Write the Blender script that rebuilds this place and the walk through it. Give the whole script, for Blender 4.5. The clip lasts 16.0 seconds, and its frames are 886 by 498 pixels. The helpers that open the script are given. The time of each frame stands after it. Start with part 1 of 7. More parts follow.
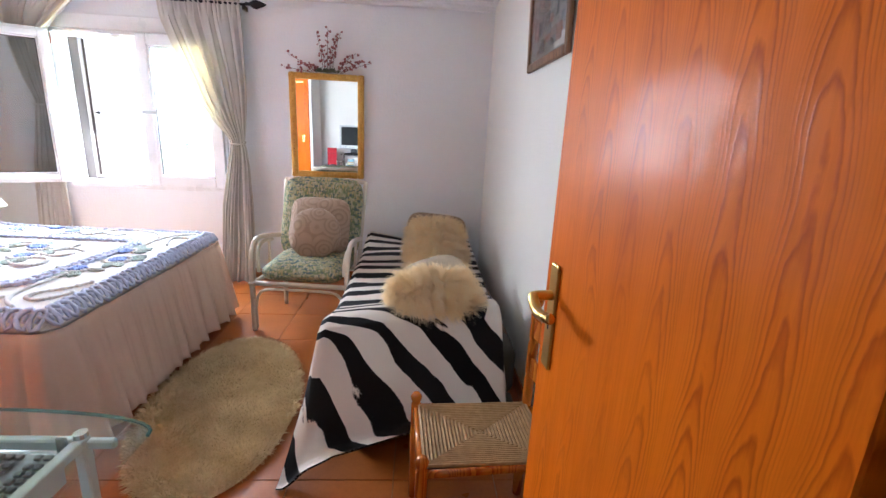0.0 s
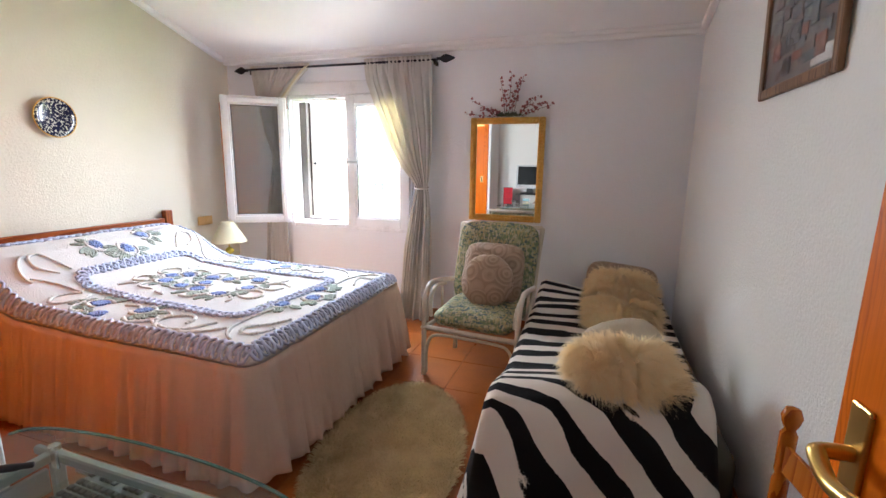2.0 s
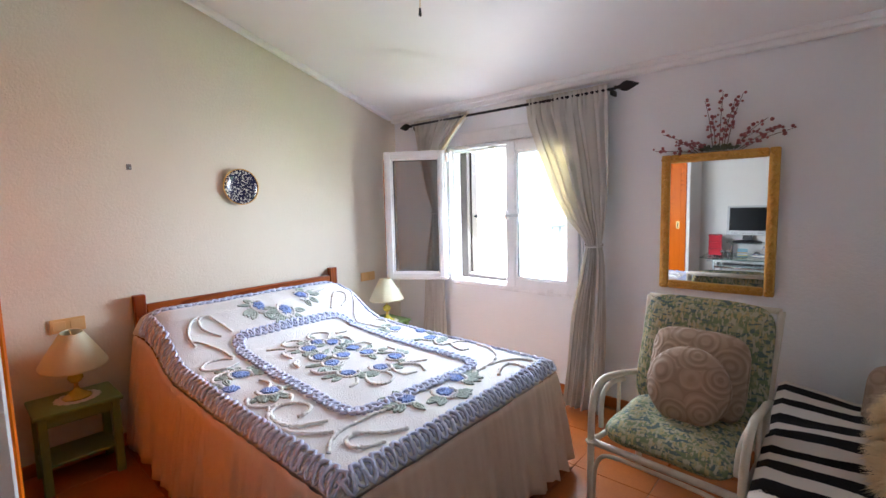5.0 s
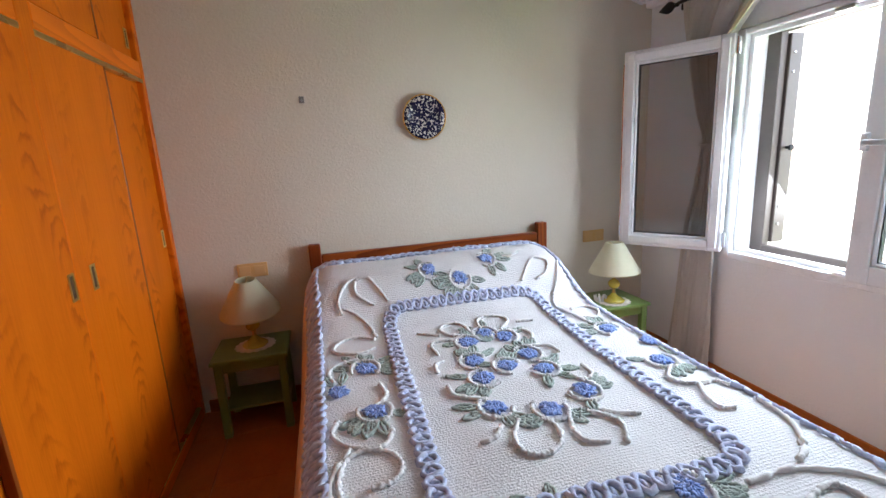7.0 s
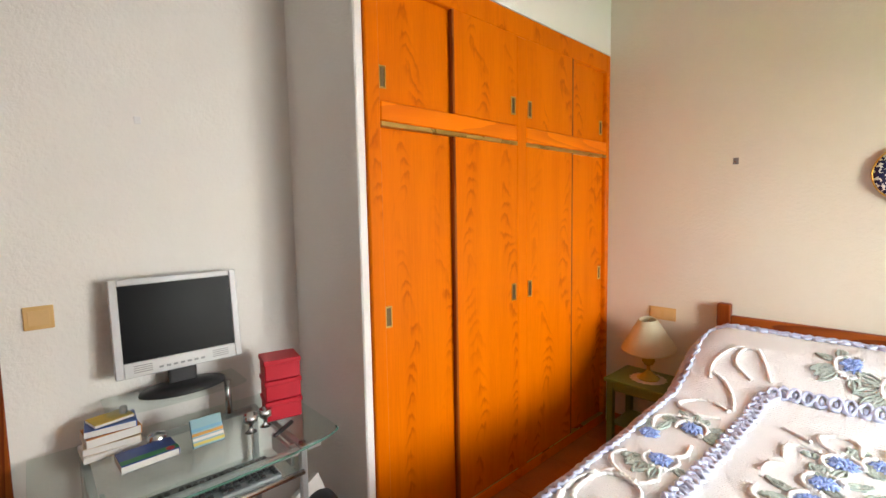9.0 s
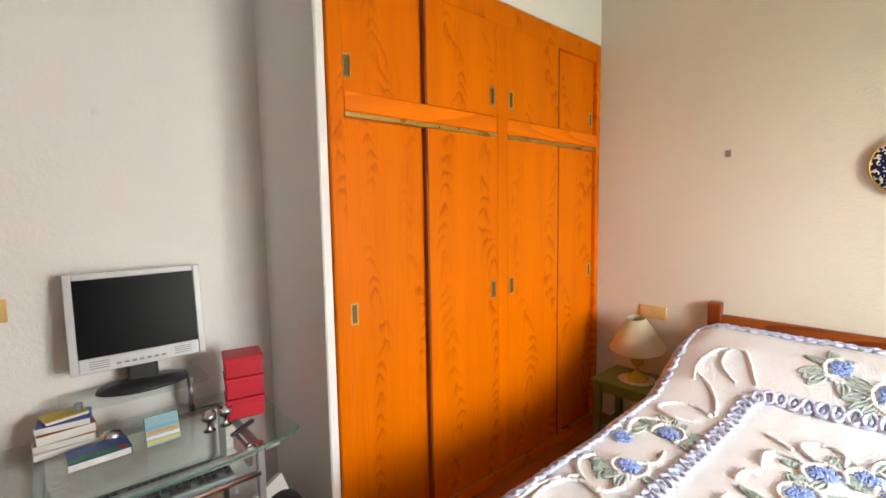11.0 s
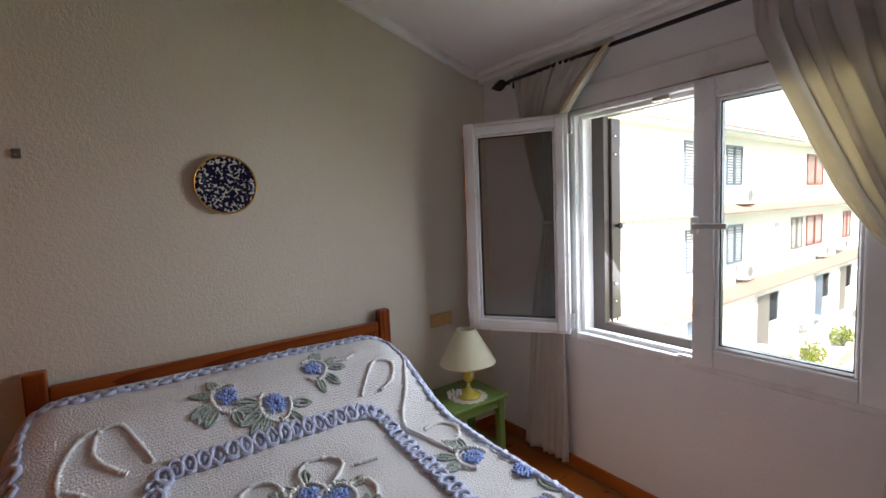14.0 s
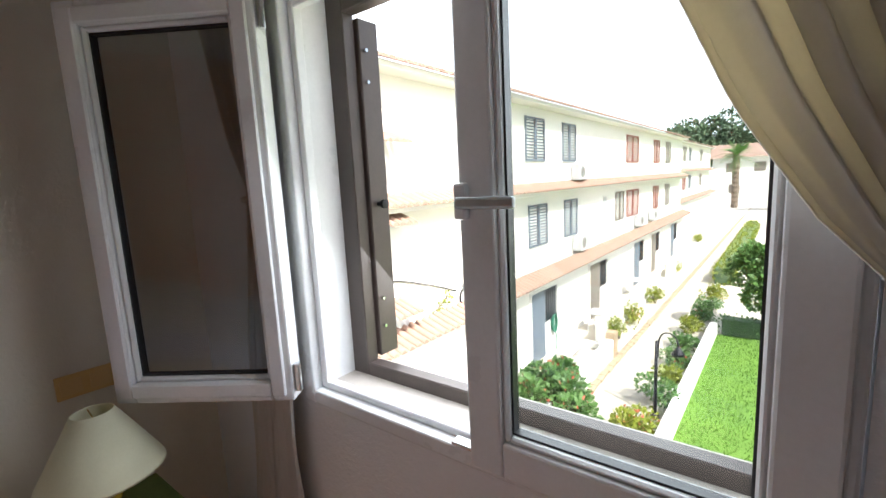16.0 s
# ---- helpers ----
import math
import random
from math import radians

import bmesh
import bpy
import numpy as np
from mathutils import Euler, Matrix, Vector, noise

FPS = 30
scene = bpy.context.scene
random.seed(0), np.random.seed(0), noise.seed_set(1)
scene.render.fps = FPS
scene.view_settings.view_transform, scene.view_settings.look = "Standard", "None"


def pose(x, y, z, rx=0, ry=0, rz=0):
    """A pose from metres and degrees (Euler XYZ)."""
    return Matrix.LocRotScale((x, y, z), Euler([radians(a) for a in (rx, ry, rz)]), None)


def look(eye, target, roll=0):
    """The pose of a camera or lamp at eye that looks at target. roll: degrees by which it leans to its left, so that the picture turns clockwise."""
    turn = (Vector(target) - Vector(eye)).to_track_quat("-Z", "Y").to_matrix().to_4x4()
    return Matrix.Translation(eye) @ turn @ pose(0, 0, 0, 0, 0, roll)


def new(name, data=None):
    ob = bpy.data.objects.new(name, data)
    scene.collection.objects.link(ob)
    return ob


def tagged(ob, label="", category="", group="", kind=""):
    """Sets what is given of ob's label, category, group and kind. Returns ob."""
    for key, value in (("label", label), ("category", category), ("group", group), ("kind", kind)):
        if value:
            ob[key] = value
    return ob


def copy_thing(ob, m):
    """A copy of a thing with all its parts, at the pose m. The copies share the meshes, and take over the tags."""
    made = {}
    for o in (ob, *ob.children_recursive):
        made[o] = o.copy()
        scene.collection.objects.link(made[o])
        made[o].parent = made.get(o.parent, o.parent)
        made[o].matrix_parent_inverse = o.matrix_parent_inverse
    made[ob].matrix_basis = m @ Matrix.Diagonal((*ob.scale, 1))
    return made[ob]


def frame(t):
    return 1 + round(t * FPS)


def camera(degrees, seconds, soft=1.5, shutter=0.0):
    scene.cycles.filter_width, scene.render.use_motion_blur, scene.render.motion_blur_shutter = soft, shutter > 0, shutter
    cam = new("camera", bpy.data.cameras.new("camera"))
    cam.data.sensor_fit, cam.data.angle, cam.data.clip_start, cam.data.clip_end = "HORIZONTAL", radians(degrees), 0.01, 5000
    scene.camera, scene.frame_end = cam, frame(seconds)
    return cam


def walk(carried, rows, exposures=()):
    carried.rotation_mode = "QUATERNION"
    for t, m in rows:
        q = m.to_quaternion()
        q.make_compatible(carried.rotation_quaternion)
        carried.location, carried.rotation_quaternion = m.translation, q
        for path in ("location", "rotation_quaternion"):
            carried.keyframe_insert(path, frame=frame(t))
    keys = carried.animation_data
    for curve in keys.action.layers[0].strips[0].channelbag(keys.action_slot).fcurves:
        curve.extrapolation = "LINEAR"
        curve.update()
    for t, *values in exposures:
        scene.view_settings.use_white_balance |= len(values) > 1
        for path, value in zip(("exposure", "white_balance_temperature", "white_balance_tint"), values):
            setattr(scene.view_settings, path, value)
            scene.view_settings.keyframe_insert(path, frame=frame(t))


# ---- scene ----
cam = camera(89.7, 16.0)
PATH = [
    (0, (0.263, 1.259, 1.351), (0.39, 3.19, 0.847), 2.8),
    (0.5, (0.264, 1.258, 1.372), (0.164, 3.212, 0.958), 1.4),
    (1, (0.265, 1.267, 1.368), (-0.025, 3.202, 0.952), 1.0),
    (1.5, (0.239, 1.358, 1.368), (-0.221, 3.26, 0.954), 1.4),
    (2, (0.202, 1.484, 1.402), (-0.421, 3.347, 1.024), 0.9),
    (2.5, (0.162, 1.519, 1.428), (-0.646, 3.314, 1.072), -0.2),
    (3, (0.148, 1.548, 1.447), (-0.866, 3.253, 1.192), -0.9),
    (3.2, (0.145, 1.552, 1.454), (-0.925, 3.23, 1.251), -0.9),
    (5.3, (-0.005, 2.214, 1.505), (-1.381, 3.645, 1.262), -0.7),
    (5.5, (-0.075, 2.29, 1.503), (-1.498, 3.657, 1.177), -0.9),
    (6, (-0.221, 2.486, 1.5), (-1.859, 3.579, 1.152), -1.9),
    (6.5, (-0.361, 2.727, 1.46), (-2.181, 3.462, 1.075), -2.1),
    (7, (-0.609, 2.977, 1.445), (-2.5, 3.476, 1.029), -3.1),
    (7.5, (-0.741, 3.226, 1.419), (-2.702, 3.263, 1.029), -3.9),
    (8, (-0.691, 3.458, 1.473), (-2.586, 2.926, 1.119), -0.5),
    (8.5, (-0.537, 3.537, 1.504), (-2.189, 2.435, 1.268), -1.9),
    (9, (-0.361, 3.663, 1.525), (-1.717, 2.203, 1.359), -1.0),
    (9.2, (-0.301, 3.694, 1.511), (-1.492, 2.094, 1.369), -1.0),
    (11.3, (-0.564, 3.734, 1.511), (-1.952, 2.308, 1.313), -0.9),
    (11.4, (-0.576, 3.708, 1.514), (-2.045, 2.362, 1.335), -0.7),
    (11.5, (-0.612, 3.668, 1.513), (-2.158, 2.413, 1.331), -0.2),
    (12, (-0.701, 3.45, 1.457), (-2.589, 2.798, 1.343), -0.8),
    (12.5, (-0.91, 3.257, 1.435), (-2.905, 3.184, 1.313), -0.6),
    (13, (-1.077, 3.136, 1.442), (-3.021, 3.583, 1.296), -0.4),
    (13.5, (-1.069, 3.094, 1.506), (-2.874, 3.938, 1.33), -1.9),
    (14, (-1.064, 3.228, 1.51), (-2.69, 4.381, 1.336), -2.4),
    (14.5, (-1.105, 3.485, 1.508), (-2.609, 4.791, 1.342), -2.6),
    (15, (-1.229, 3.839, 1.458), (-2.59, 5.295, 1.289), -3.3),
    (15.5, (-1.316, 4.175, 1.458), (-2.638, 5.662, 1.256), -3.1),
    (16, (-1.443, 4.415, 1.443), (-2.656, 5.977, 1.147), -2.9),
]
EXPOSURES = [(0.0, 4.15, 5600, 8), (1.0, 3.9, 5800, 8), (1.5, 3.88, 5900, 8), (2.0, 3.58, 6000, 8), (3.0, 3.4, 6000, 8), (5.5, 3.2, 5700, 8), (6.5, 2.85, 5700, 8), (7.0, 2.65, 5800, 8), (7.5, 2.6, 6050, 8), (8.0, 3.15, 6700, 8), (8.5, 3.4, 6900, 8), (9.0, 3.55, 6900, 8), (11.5, 3.5, 6900, 8), (12.5, 3.15, 6200, 8), (13.0, 2.65, 6200, 10), (13.5, 1.95, 6300, 12), (14.0, 1.55, 6200, 12), (14.5, 1.45, 6200, 12), (16.0, 1.2, 6300, 10)]
walk(cam, [(t, look(eye, target, roll)) for t, eye, target, roll in PATH], EXPOSURES)

# ---- light ----
world = bpy.data.worlds.new("sky")
scene.world = world
world.use_nodes = True
wn = world.node_tree.nodes
sky = wn.new("ShaderNodeTexSky")
sky.sky_type = "NISHITA"
sky.sun_disc = False
SUN_EL, SUN_AZ = 50.0, 118.0          # azimuth clockwise from +y
sky.sun_elevation, sky.sun_rotation = radians(SUN_EL), radians(SUN_AZ)
sky.air_density, sky.dust_density = 1.0, 4.0
world.node_tree.links.new(sky.outputs[0], wn["Background"].inputs[0])
wn["Background"].inputs[1].default_value = 0.15
sun_data = bpy.data.lights.new("sun", "SUN")
sun_data.energy, sun_data.angle, sun_data.color = 5.0, radians(0.5), (1.0, 0.95, 0.87)
sun = new("sun", sun_data)
sx, sy, sz = (math.cos(radians(SUN_EL)) * math.sin(radians(SUN_AZ)), math.cos(radians(SUN_EL)) * math.cos(radians(SUN_AZ)), math.sin(radians(SUN_EL)))
sun.matrix_world = look((sx * 40, sy * 40, sz * 40), (0, 0, 0))



def sky_panel(name, eye, target, w, h, watts, colour):
    """An area lamp in an opening, standing in for the daylight that comes through it."""
    d = bpy.data.lights.new(name, "AREA")
    d.shape, d.size, d.size_y, d.energy, d.color = "RECTANGLE", w, h, watts, colour
    new(name, d).matrix_world = look(eye, target)


sky_panel("window_skylight", (-1.995, 5.60, 1.45), (-1.40, 4.6, 0.62), 1.20, 1.15, 11.0, (0.95, 0.975, 1.0))

# ---- materials ----
MATS = {}


def nodes_of(name):
    m = bpy.data.materials.new(name)
    m.use_nodes = True
    nt = m.node_tree
    return m, nt.nodes, nt.links, nt.nodes["Principled BSDF"]


def noise_node(n, l, scale, detail=4.0, rough=0.55, stretch=(1, 1, 1), rnd=False):
    co = n.new("ShaderNodeTexCoord")
    mp = n.new("ShaderNodeMapping")
    mp.inputs["Scale"].default_value = stretch
    src = co.outputs["Object"]
    if rnd:
        info = n.new("ShaderNodeObjectInfo")
        mul = n.new("ShaderNodeMath")
        mul.operation = "MULTIPLY"
        mul.inputs[1].default_value = 37.0
        l.new(info.outputs["Random"], mul.inputs[0])
        comb = n.new("ShaderNodeCombineXYZ")
        for i in range(3):
            l.new(mul.outputs[0], comb.inputs[i])
        l.new(comb.outputs[0], mp.inputs["Location"])
    l.new(src, mp.inputs["Vector"])
    t = n.new("ShaderNodeTexNoise")
    t.inputs["Scale"].default_value, t.inputs["Detail"].default_value, t.inputs["Roughness"].default_value = scale, detail, rough
    l.new(mp.outputs[0], t.inputs["Vector"])
    return t


def ramp_node(n, l, src, stops):
    r = n.new("ShaderNodeValToRGB")
    e = r.color_ramp.elements
    e[0].position, e[0].color = stops[0][0], (*stops[0][1], 1)
    e[1].position, e[1].color = stops[-1][0], (*stops[-1][1], 1)
    for p, c in stops[1:-1]:
        k = e.new(p)
        k.color = (*c, 1)
    l.new(src, r.inputs[0])
    return r


def bump_node(n, l, src, strength, dist=0.01, prev=None):
    b = n.new("ShaderNodeBump")
    b.inputs["Strength"].default_value, b.inputs["Distance"].default_value = strength, dist
    l.new(src, b.inputs["Height"])
    if prev is not None:
        l.new(prev.outputs[0], b.inputs["Normal"])
    return b


def surf(name, a, b, rough=0.6, scale=3.0, bump=0.15, bscale=60.0, bdist=0.004, metal=0.0, fine=0.35, rnd=False, stretch=(1, 1, 1), trans=0.0, coat=0.0, sheen=0.0, shine=None):
    """Two tones mixed by a coarse and a fine noise, with a fine relief."""
    if name in MATS:
        return MATS[name]
    m, n, l, p = nodes_of(name)
    t1 = noise_node(n, l, scale, 3.0, 0.55, stretch, rnd)
    t2 = noise_node(n, l, scale * 14, 3.0, 0.6, stretch, rnd)
    mx = n.new("ShaderNodeMix")
    mx.data_type = "FLOAT"
    mx.inputs[0].default_value = fine
    l.new(t1.outputs["Fac"], mx.inputs[2])
    l.new(t2.outputs["Fac"], mx.inputs[3])
    r = ramp_node(n, l, mx.outputs[0], [(0.3, a), (0.7, b)])
    l.new(r.outputs[0], p.inputs["Base Color"])
    rr = n.new("ShaderNodeMapRange")
    rr.inputs[3].default_value, rr.inputs[4].default_value = max(rough - 0.08, 0.02), min(rough + 0.1, 1)
    l.new(t1.outputs["Fac"], rr.inputs[0])
    l.new(rr.outputs[0], p.inputs["Roughness"])
    p.inputs["Metallic"].default_value = metal
    p.inputs["Coat Weight"].default_value = coat
    p.inputs["Sheen Weight"].default_value = sheen
    if bump:
        t3 = noise_node(n, l, bscale, 4.0, 0.6)
        l.new(bump_node(n, l, t3.outputs["Fac"], bump, bdist).outputs[0], p.inputs["Normal"])
    if trans:
        tr = n.new("ShaderNodeBsdfTranslucent")
        if shine:
            tr.inputs[0].default_value = (*shine, 1)
        else:
            l.new(r.outputs[0], tr.inputs[0])
        ms = n.new("ShaderNodeMixShader")
        ms.inputs[0].default_value = trans
        l.new(p.outputs[0], ms.inputs[1])
        l.new(tr.outputs[0], ms.inputs[2])
        l.new(ms.outputs[0], n["Material Output"].inputs[0])
    MATS[name] = m
    return m


def wood(name, dark, light, rough=0.32, axis=2, scale=1.0, coat=0.25, ring=9.0):
    """Varnished softwood, with growth rings drawn out along one axis."""
    if name in MATS:
        return MATS[name]
    m, n, l, p = nodes_of(name)
    st = [1.0 * scale] * 3
    st[axis] = 0.055 * scale
    t0 = noise_node(n, l, 3.4, 1.5, 0.4, st, True)
    mul = n.new("ShaderNodeMath")
    mul.operation = "MULTIPLY"
    mul.inputs[1].default_value = ring * 3
    l.new(t0.outputs["Fac"], mul.inputs[0])
    tw = noise_node(n, l, 24.0, 3.0, 0.6, st, True)
    sc = n.new("ShaderNodeMath")
    sc.operation = "MULTIPLY"
    sc.inputs[1].default_value = 0.35
    l.new(tw.outputs["Fac"], sc.inputs[0])
    ad = n.new("ShaderNodeMath")
    l.new(mul.outputs[0], ad.inputs[0])
    l.new(sc.outputs[0], ad.inputs[1])
    fr = n.new("ShaderNodeMath")
    fr.operation = "FRACT"
    l.new(ad.outputs[0], fr.inputs[0])
    st2 = [1.0] * 3
    st2[axis] = 0.03
    pores = noise_node(n, l, 160.0, 2.0, 0.6, st2, True)
    mx = n.new("ShaderNodeMix")
    mx.data_type = "FLOAT"
    mx.inputs[0].default_value = 0.25
    l.new(fr.outputs[0], mx.inputs[2])
    l.new(pores.outputs["Fac"], mx.inputs[3])
    mid = tuple(0.25 * d + 0.75 * c for d, c in zip(dark, light))
    r = ramp_node(n, l, mx.outputs[0], [(0.15, light), (0.5, mid), (0.80, dark)])
    l.new(r.outputs[0], p.inputs["Base Color"])
    p.inputs["Roughness"].default_value = rough
    p.inputs["Coat Weight"].default_value = coat
    p.inputs["Coat Roughness"].default_value = 0.22
    p.inputs["Specular IOR Level"].default_value = 0.14
    l.new(bump_node(n, l, mx.outputs[0], 0.08, 0.002).outputs[0], p.inputs["Normal"])
    MATS[name] = m
    return m


def veneer(name, dark, light, rough=0.4, period=0.24, width=0.2, lines=9.0, amount=0.75, coat=0.0, wave=0.0):
    """Flat-cut pine veneer, x across and z along the grain: columns of nested arches, fine pores between."""
    m, n, l, p = nodes_of(name)

    def calc(op, a, b=0.0):
        k = n.new("ShaderNodeMath")
        k.operation = op
        for i, v in enumerate((a, b)):
            if isinstance(v, (int, float)):
                k.inputs[i].default_value = v
            else:
                l.new(v, k.inputs[i])
        return k.outputs[0]

    def nz(scale, detail=2.0, rough_=0.5):
        return noise_node(n, l, 1.0, detail, rough_, scale, True).outputs["Fac"]

    co = n.new("ShaderNodeTexCoord")
    sep = n.new("ShaderNodeSeparateXYZ")
    l.new(co.outputs["Object"], sep.inputs[0])
    drift = nz((1.2, 1.2, 1.3))
    u = calc("SUBTRACT", calc("FRACT", calc("ADD", calc("MULTIPLY", sep.outputs[0], 1 / period), calc("MULTIPLY", drift, 2.2))), 0.5)
    arch = calc("MULTIPLY", calc("MULTIPLY", u, u), 26.0)
    h = calc("ADD", calc("MULTIPLY", sep.outputs[2], lines), arch)
    h = calc("ADD", h, calc("MULTIPLY", nz((5.0, 5.0, 3.0)), 5.0))
    h = calc("ADD", h, calc("MULTIPLY", nz((60.0, 60.0, 26.0)), 0.7))
    ring = ramp_node(n, l, calc("FRACT", h), [(0.0, (0, 0, 0)), (0.45, (0.1, 0.1, 0.1)), (0.82, (1, 1, 1)), (1.0, (0.05, 0.05, 0.05))])
    mask = ramp_node(n, l, calc("ABSOLUTE", u), [(width * 0.35, (1, 1, 1)), (width, (0.08, 0.08, 0.08))])
    fade = ramp_node(n, l, nz((3.0, 3.0, 1.1)), [(0.36, (0.1, 0.1, 0.1)), (0.56, (1, 1, 1))])
    pores = nz((170.0, 170.0, 5.0), 3.0, 0.65)
    tone = nz((9.0, 9.0, 0.5))
    f = calc("MULTIPLY", calc("MULTIPLY", calc("MULTIPLY", ring.outputs[0], mask.outputs[0]), fade.outputs[0]), amount)
    f = calc("ADD", f, calc("MULTIPLY", calc("SUBTRACT", pores, 0.42), 0.6))
    f = calc("ADD", f, calc("MULTIPLY", calc("SUBTRACT", tone, 0.46), 0.6))
    r = ramp_node(n, l, f, [(0.0, light), (1.0, dark)])
    l.new(r.outputs[0], p.inputs["Base Color"])
    rr = n.new("ShaderNodeMapRange")
    rr.inputs[3].default_value, rr.inputs[4].default_value = rough - 0.05, rough + 0.12
    l.new(pores, rr.inputs[0])
    l.new(rr.outputs[0], p.inputs["Roughness"])
    p.inputs["Coat Weight"].default_value = coat
    p.inputs["Coat Roughness"].default_value = 0.16
    p.inputs["Specular IOR Level"].default_value = 0.08
    bp = bump_node(n, l, f, 0.10, 0.002)
    if wave:
        bp = bump_node(n, l, nz((9.0, 9.0, 5.0)), wave, 0.02, bp)
        l.new(bp.outputs[0], p.inputs["Coat Normal"])
    l.new(bp.outputs[0], p.inputs["Normal"])
    MATS[name] = m
    return m


def glass(name, tint=(0.9, 0.97, 0.95), rough=0.0):
    """A clear sheet, glossier the flatter it is seen."""
    if name in MATS:
        return MATS[name]
    m, n, l, p = nodes_of(name)
    n.remove(p)
    tr = n.new("ShaderNodeBsdfTransparent")
    tr.inputs[0].default_value = (*tint, 1)
    gl = n.new("ShaderNodeBsdfGlossy")
    gl.inputs["Roughness"].default_value = rough
    lw = n.new("ShaderNodeLayerWeight")
    pw = n.new("ShaderNodeMath")
    pw.operation = "POWER"
    pw.inputs[1].default_value = 5.0
    l.new(lw.outputs["Facing"], pw.inputs[0])
    ma = n.new("ShaderNodeMath")
    ma.operation = "MULTIPLY_ADD"
    ma.inputs[1].default_value, ma.inputs[2].default_value = 0.75, 0.035
    l.new(pw.outputs[0], ma.inputs[0])
    ms = n.new("ShaderNodeMixShader")
    l.new(ma.outputs[0], ms.inputs[0])
    l.new(tr.outputs[0], ms.inputs[1])
    l.new(gl.outputs[0], ms.inputs[2])
    l.new(ms.outputs[0], n["Material Output"].inputs[0])
    MATS[name] = m
    return m


def plain(name, c, rough=0.4, metal=0.0, coat=0.0):
    if name in MATS:
        return MATS[name]
    return surf(name, tuple(v * 0.93 for v in c), tuple(min(v * 1.05, 1) for v in c), rough, 6.0, 0.03, 120.0, 0.001, metal, coat=coat)


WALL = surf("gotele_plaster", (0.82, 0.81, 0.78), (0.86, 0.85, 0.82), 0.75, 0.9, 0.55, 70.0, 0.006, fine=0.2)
# bed wall: warmer and darker tone than the other walls
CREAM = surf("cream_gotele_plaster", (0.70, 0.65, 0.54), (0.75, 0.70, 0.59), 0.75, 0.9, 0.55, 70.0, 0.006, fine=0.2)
# window wall: white plaster with the bluish cast of daylight put into its colour
COOL = surf("daylight_tinted_gotele", (0.81, 0.825, 0.85), (0.85, 0.865, 0.89), 0.72, 0.9, 0.55, 70.0, 0.006, fine=0.2)
CEIL = surf("ceiling_paint", (0.86, 0.86, 0.86), (0.90, 0.90, 0.90), 0.62, 0.7, 0.12, 45.0, 0.004, fine=0.2)
WHITE = plain("white_upvc", (0.80, 0.81, 0.82), 0.28)
PINE = veneer("orange_varnished_pine", (0.38, 0.058, 0.001), (0.72, 0.160, 0.0012), 0.42, 0.26, 0.15, 12.0, 0.60, 0.03)
DOORWOOD = veneer("orange_varnished_door_veneer", (0.40, 0.056, 0.001), (0.82, 0.185, 0.002), 0.42, 0.10, 0.48, 10.0, 0.65, 0.09, 0.25)
PINE_Y = wood("reddish_pine_lengthways", (0.16, 0.030, 0.006), (0.30, 0.070, 0.011), 0.35, 1)
PINE_Z = wood("reddish_pine_upright", (0.16, 0.030, 0.006), (0.30, 0.070, 0.011), 0.35, 2)
PINE_X = wood("orange_pine_across", (0.70, 0.145, 0.0015), (0.85, 0.195, 0.002), 0.42, 0, 1.0, 0.03, 9.0)
BRASS = plain("brushed_brass", (0.62, 0.42, 0.14), 0.28, 1.0)
GOLD = surf("antique_gold_leaf", (0.50, 0.27, 0.05), (0.72, 0.45, 0.12), 0.34, 30.0, 0.3, 140.0, 0.002, 0.85)
IRON = plain("black_wrought_iron", (0.02, 0.02, 0.024), 0.45, 0.6)
CHROME = plain("satin_chrome", (0.62, 0.64, 0.65), 0.22, 1.0)
SILVER = plain("silver_lacquered_steel", (0.48, 0.52, 0.53), 0.35, 0.7)
BLACKP = plain("black_plastic", (0.018, 0.019, 0.022), 0.42)
BROWNAL = surf("dark_brown_aluminium", (0.05, 0.038, 0.033), (0.075, 0.056, 0.05), 0.42, 9.0, 0.05, 90.0)
GLASS = glass("window_glass", (0.80, 0.83, 0.83))
SASHGLASS = glass("tinted_sash_glass", (0.80, 0.82, 0.82))
DESKGLASS = glass("green_table_glass", (0.93, 0.97, 0.955))
TILE = surf("terracotta_floor_tile", (0.31, 0.080, 0.010), (0.45, 0.130, 0.018), 0.30, 5.0, 0.08, 25.0, 0.003, rnd=True)
GROUT = surf("brown_grout", (0.22, 0.11, 0.05), (0.32, 0.18, 0.09), 0.85, 10.0, 0.2, 80.0)
COTTON = surf("white_ribbed_cotton", (0.76, 0.75, 0.76), (0.84, 0.83, 0.84), 0.9, 5.0, 0.0, sheen=0.2)
# whitish pink cotton; warm bounce from floor and wardrobe is put into the colour
SKIRT = surf("bounce_warmed_pink_voile", (0.80, 0.62, 0.50), (0.86, 0.70, 0.59), 0.9, 4.0, 0.15, 220.0, 0.002, trans=0.25)
CHEN_W = surf("white_chenille", (0.80, 0.80, 0.80), (0.88, 0.88, 0.88), 0.95, 20.0, 0.4, 200.0, 0.004)
CHEN_B = surf("pale_blue_chenille", (0.44, 0.50, 0.74), (0.70, 0.75, 0.90), 0.95, 80.0, 0.4, 200.0, 0.004)
ROSE = surf("cornflower_blue_chenille", (0.08, 0.20, 0.66), (0.54, 0.66, 0.95), 0.95, 90.0, 0.4, 200.0, 0.004)
LEAFC = surf("grey_green_chenille", (0.26, 0.34, 0.31), (0.56, 0.62, 0.58), 0.95, 60.0, 0.4, 200.0, 0.004)
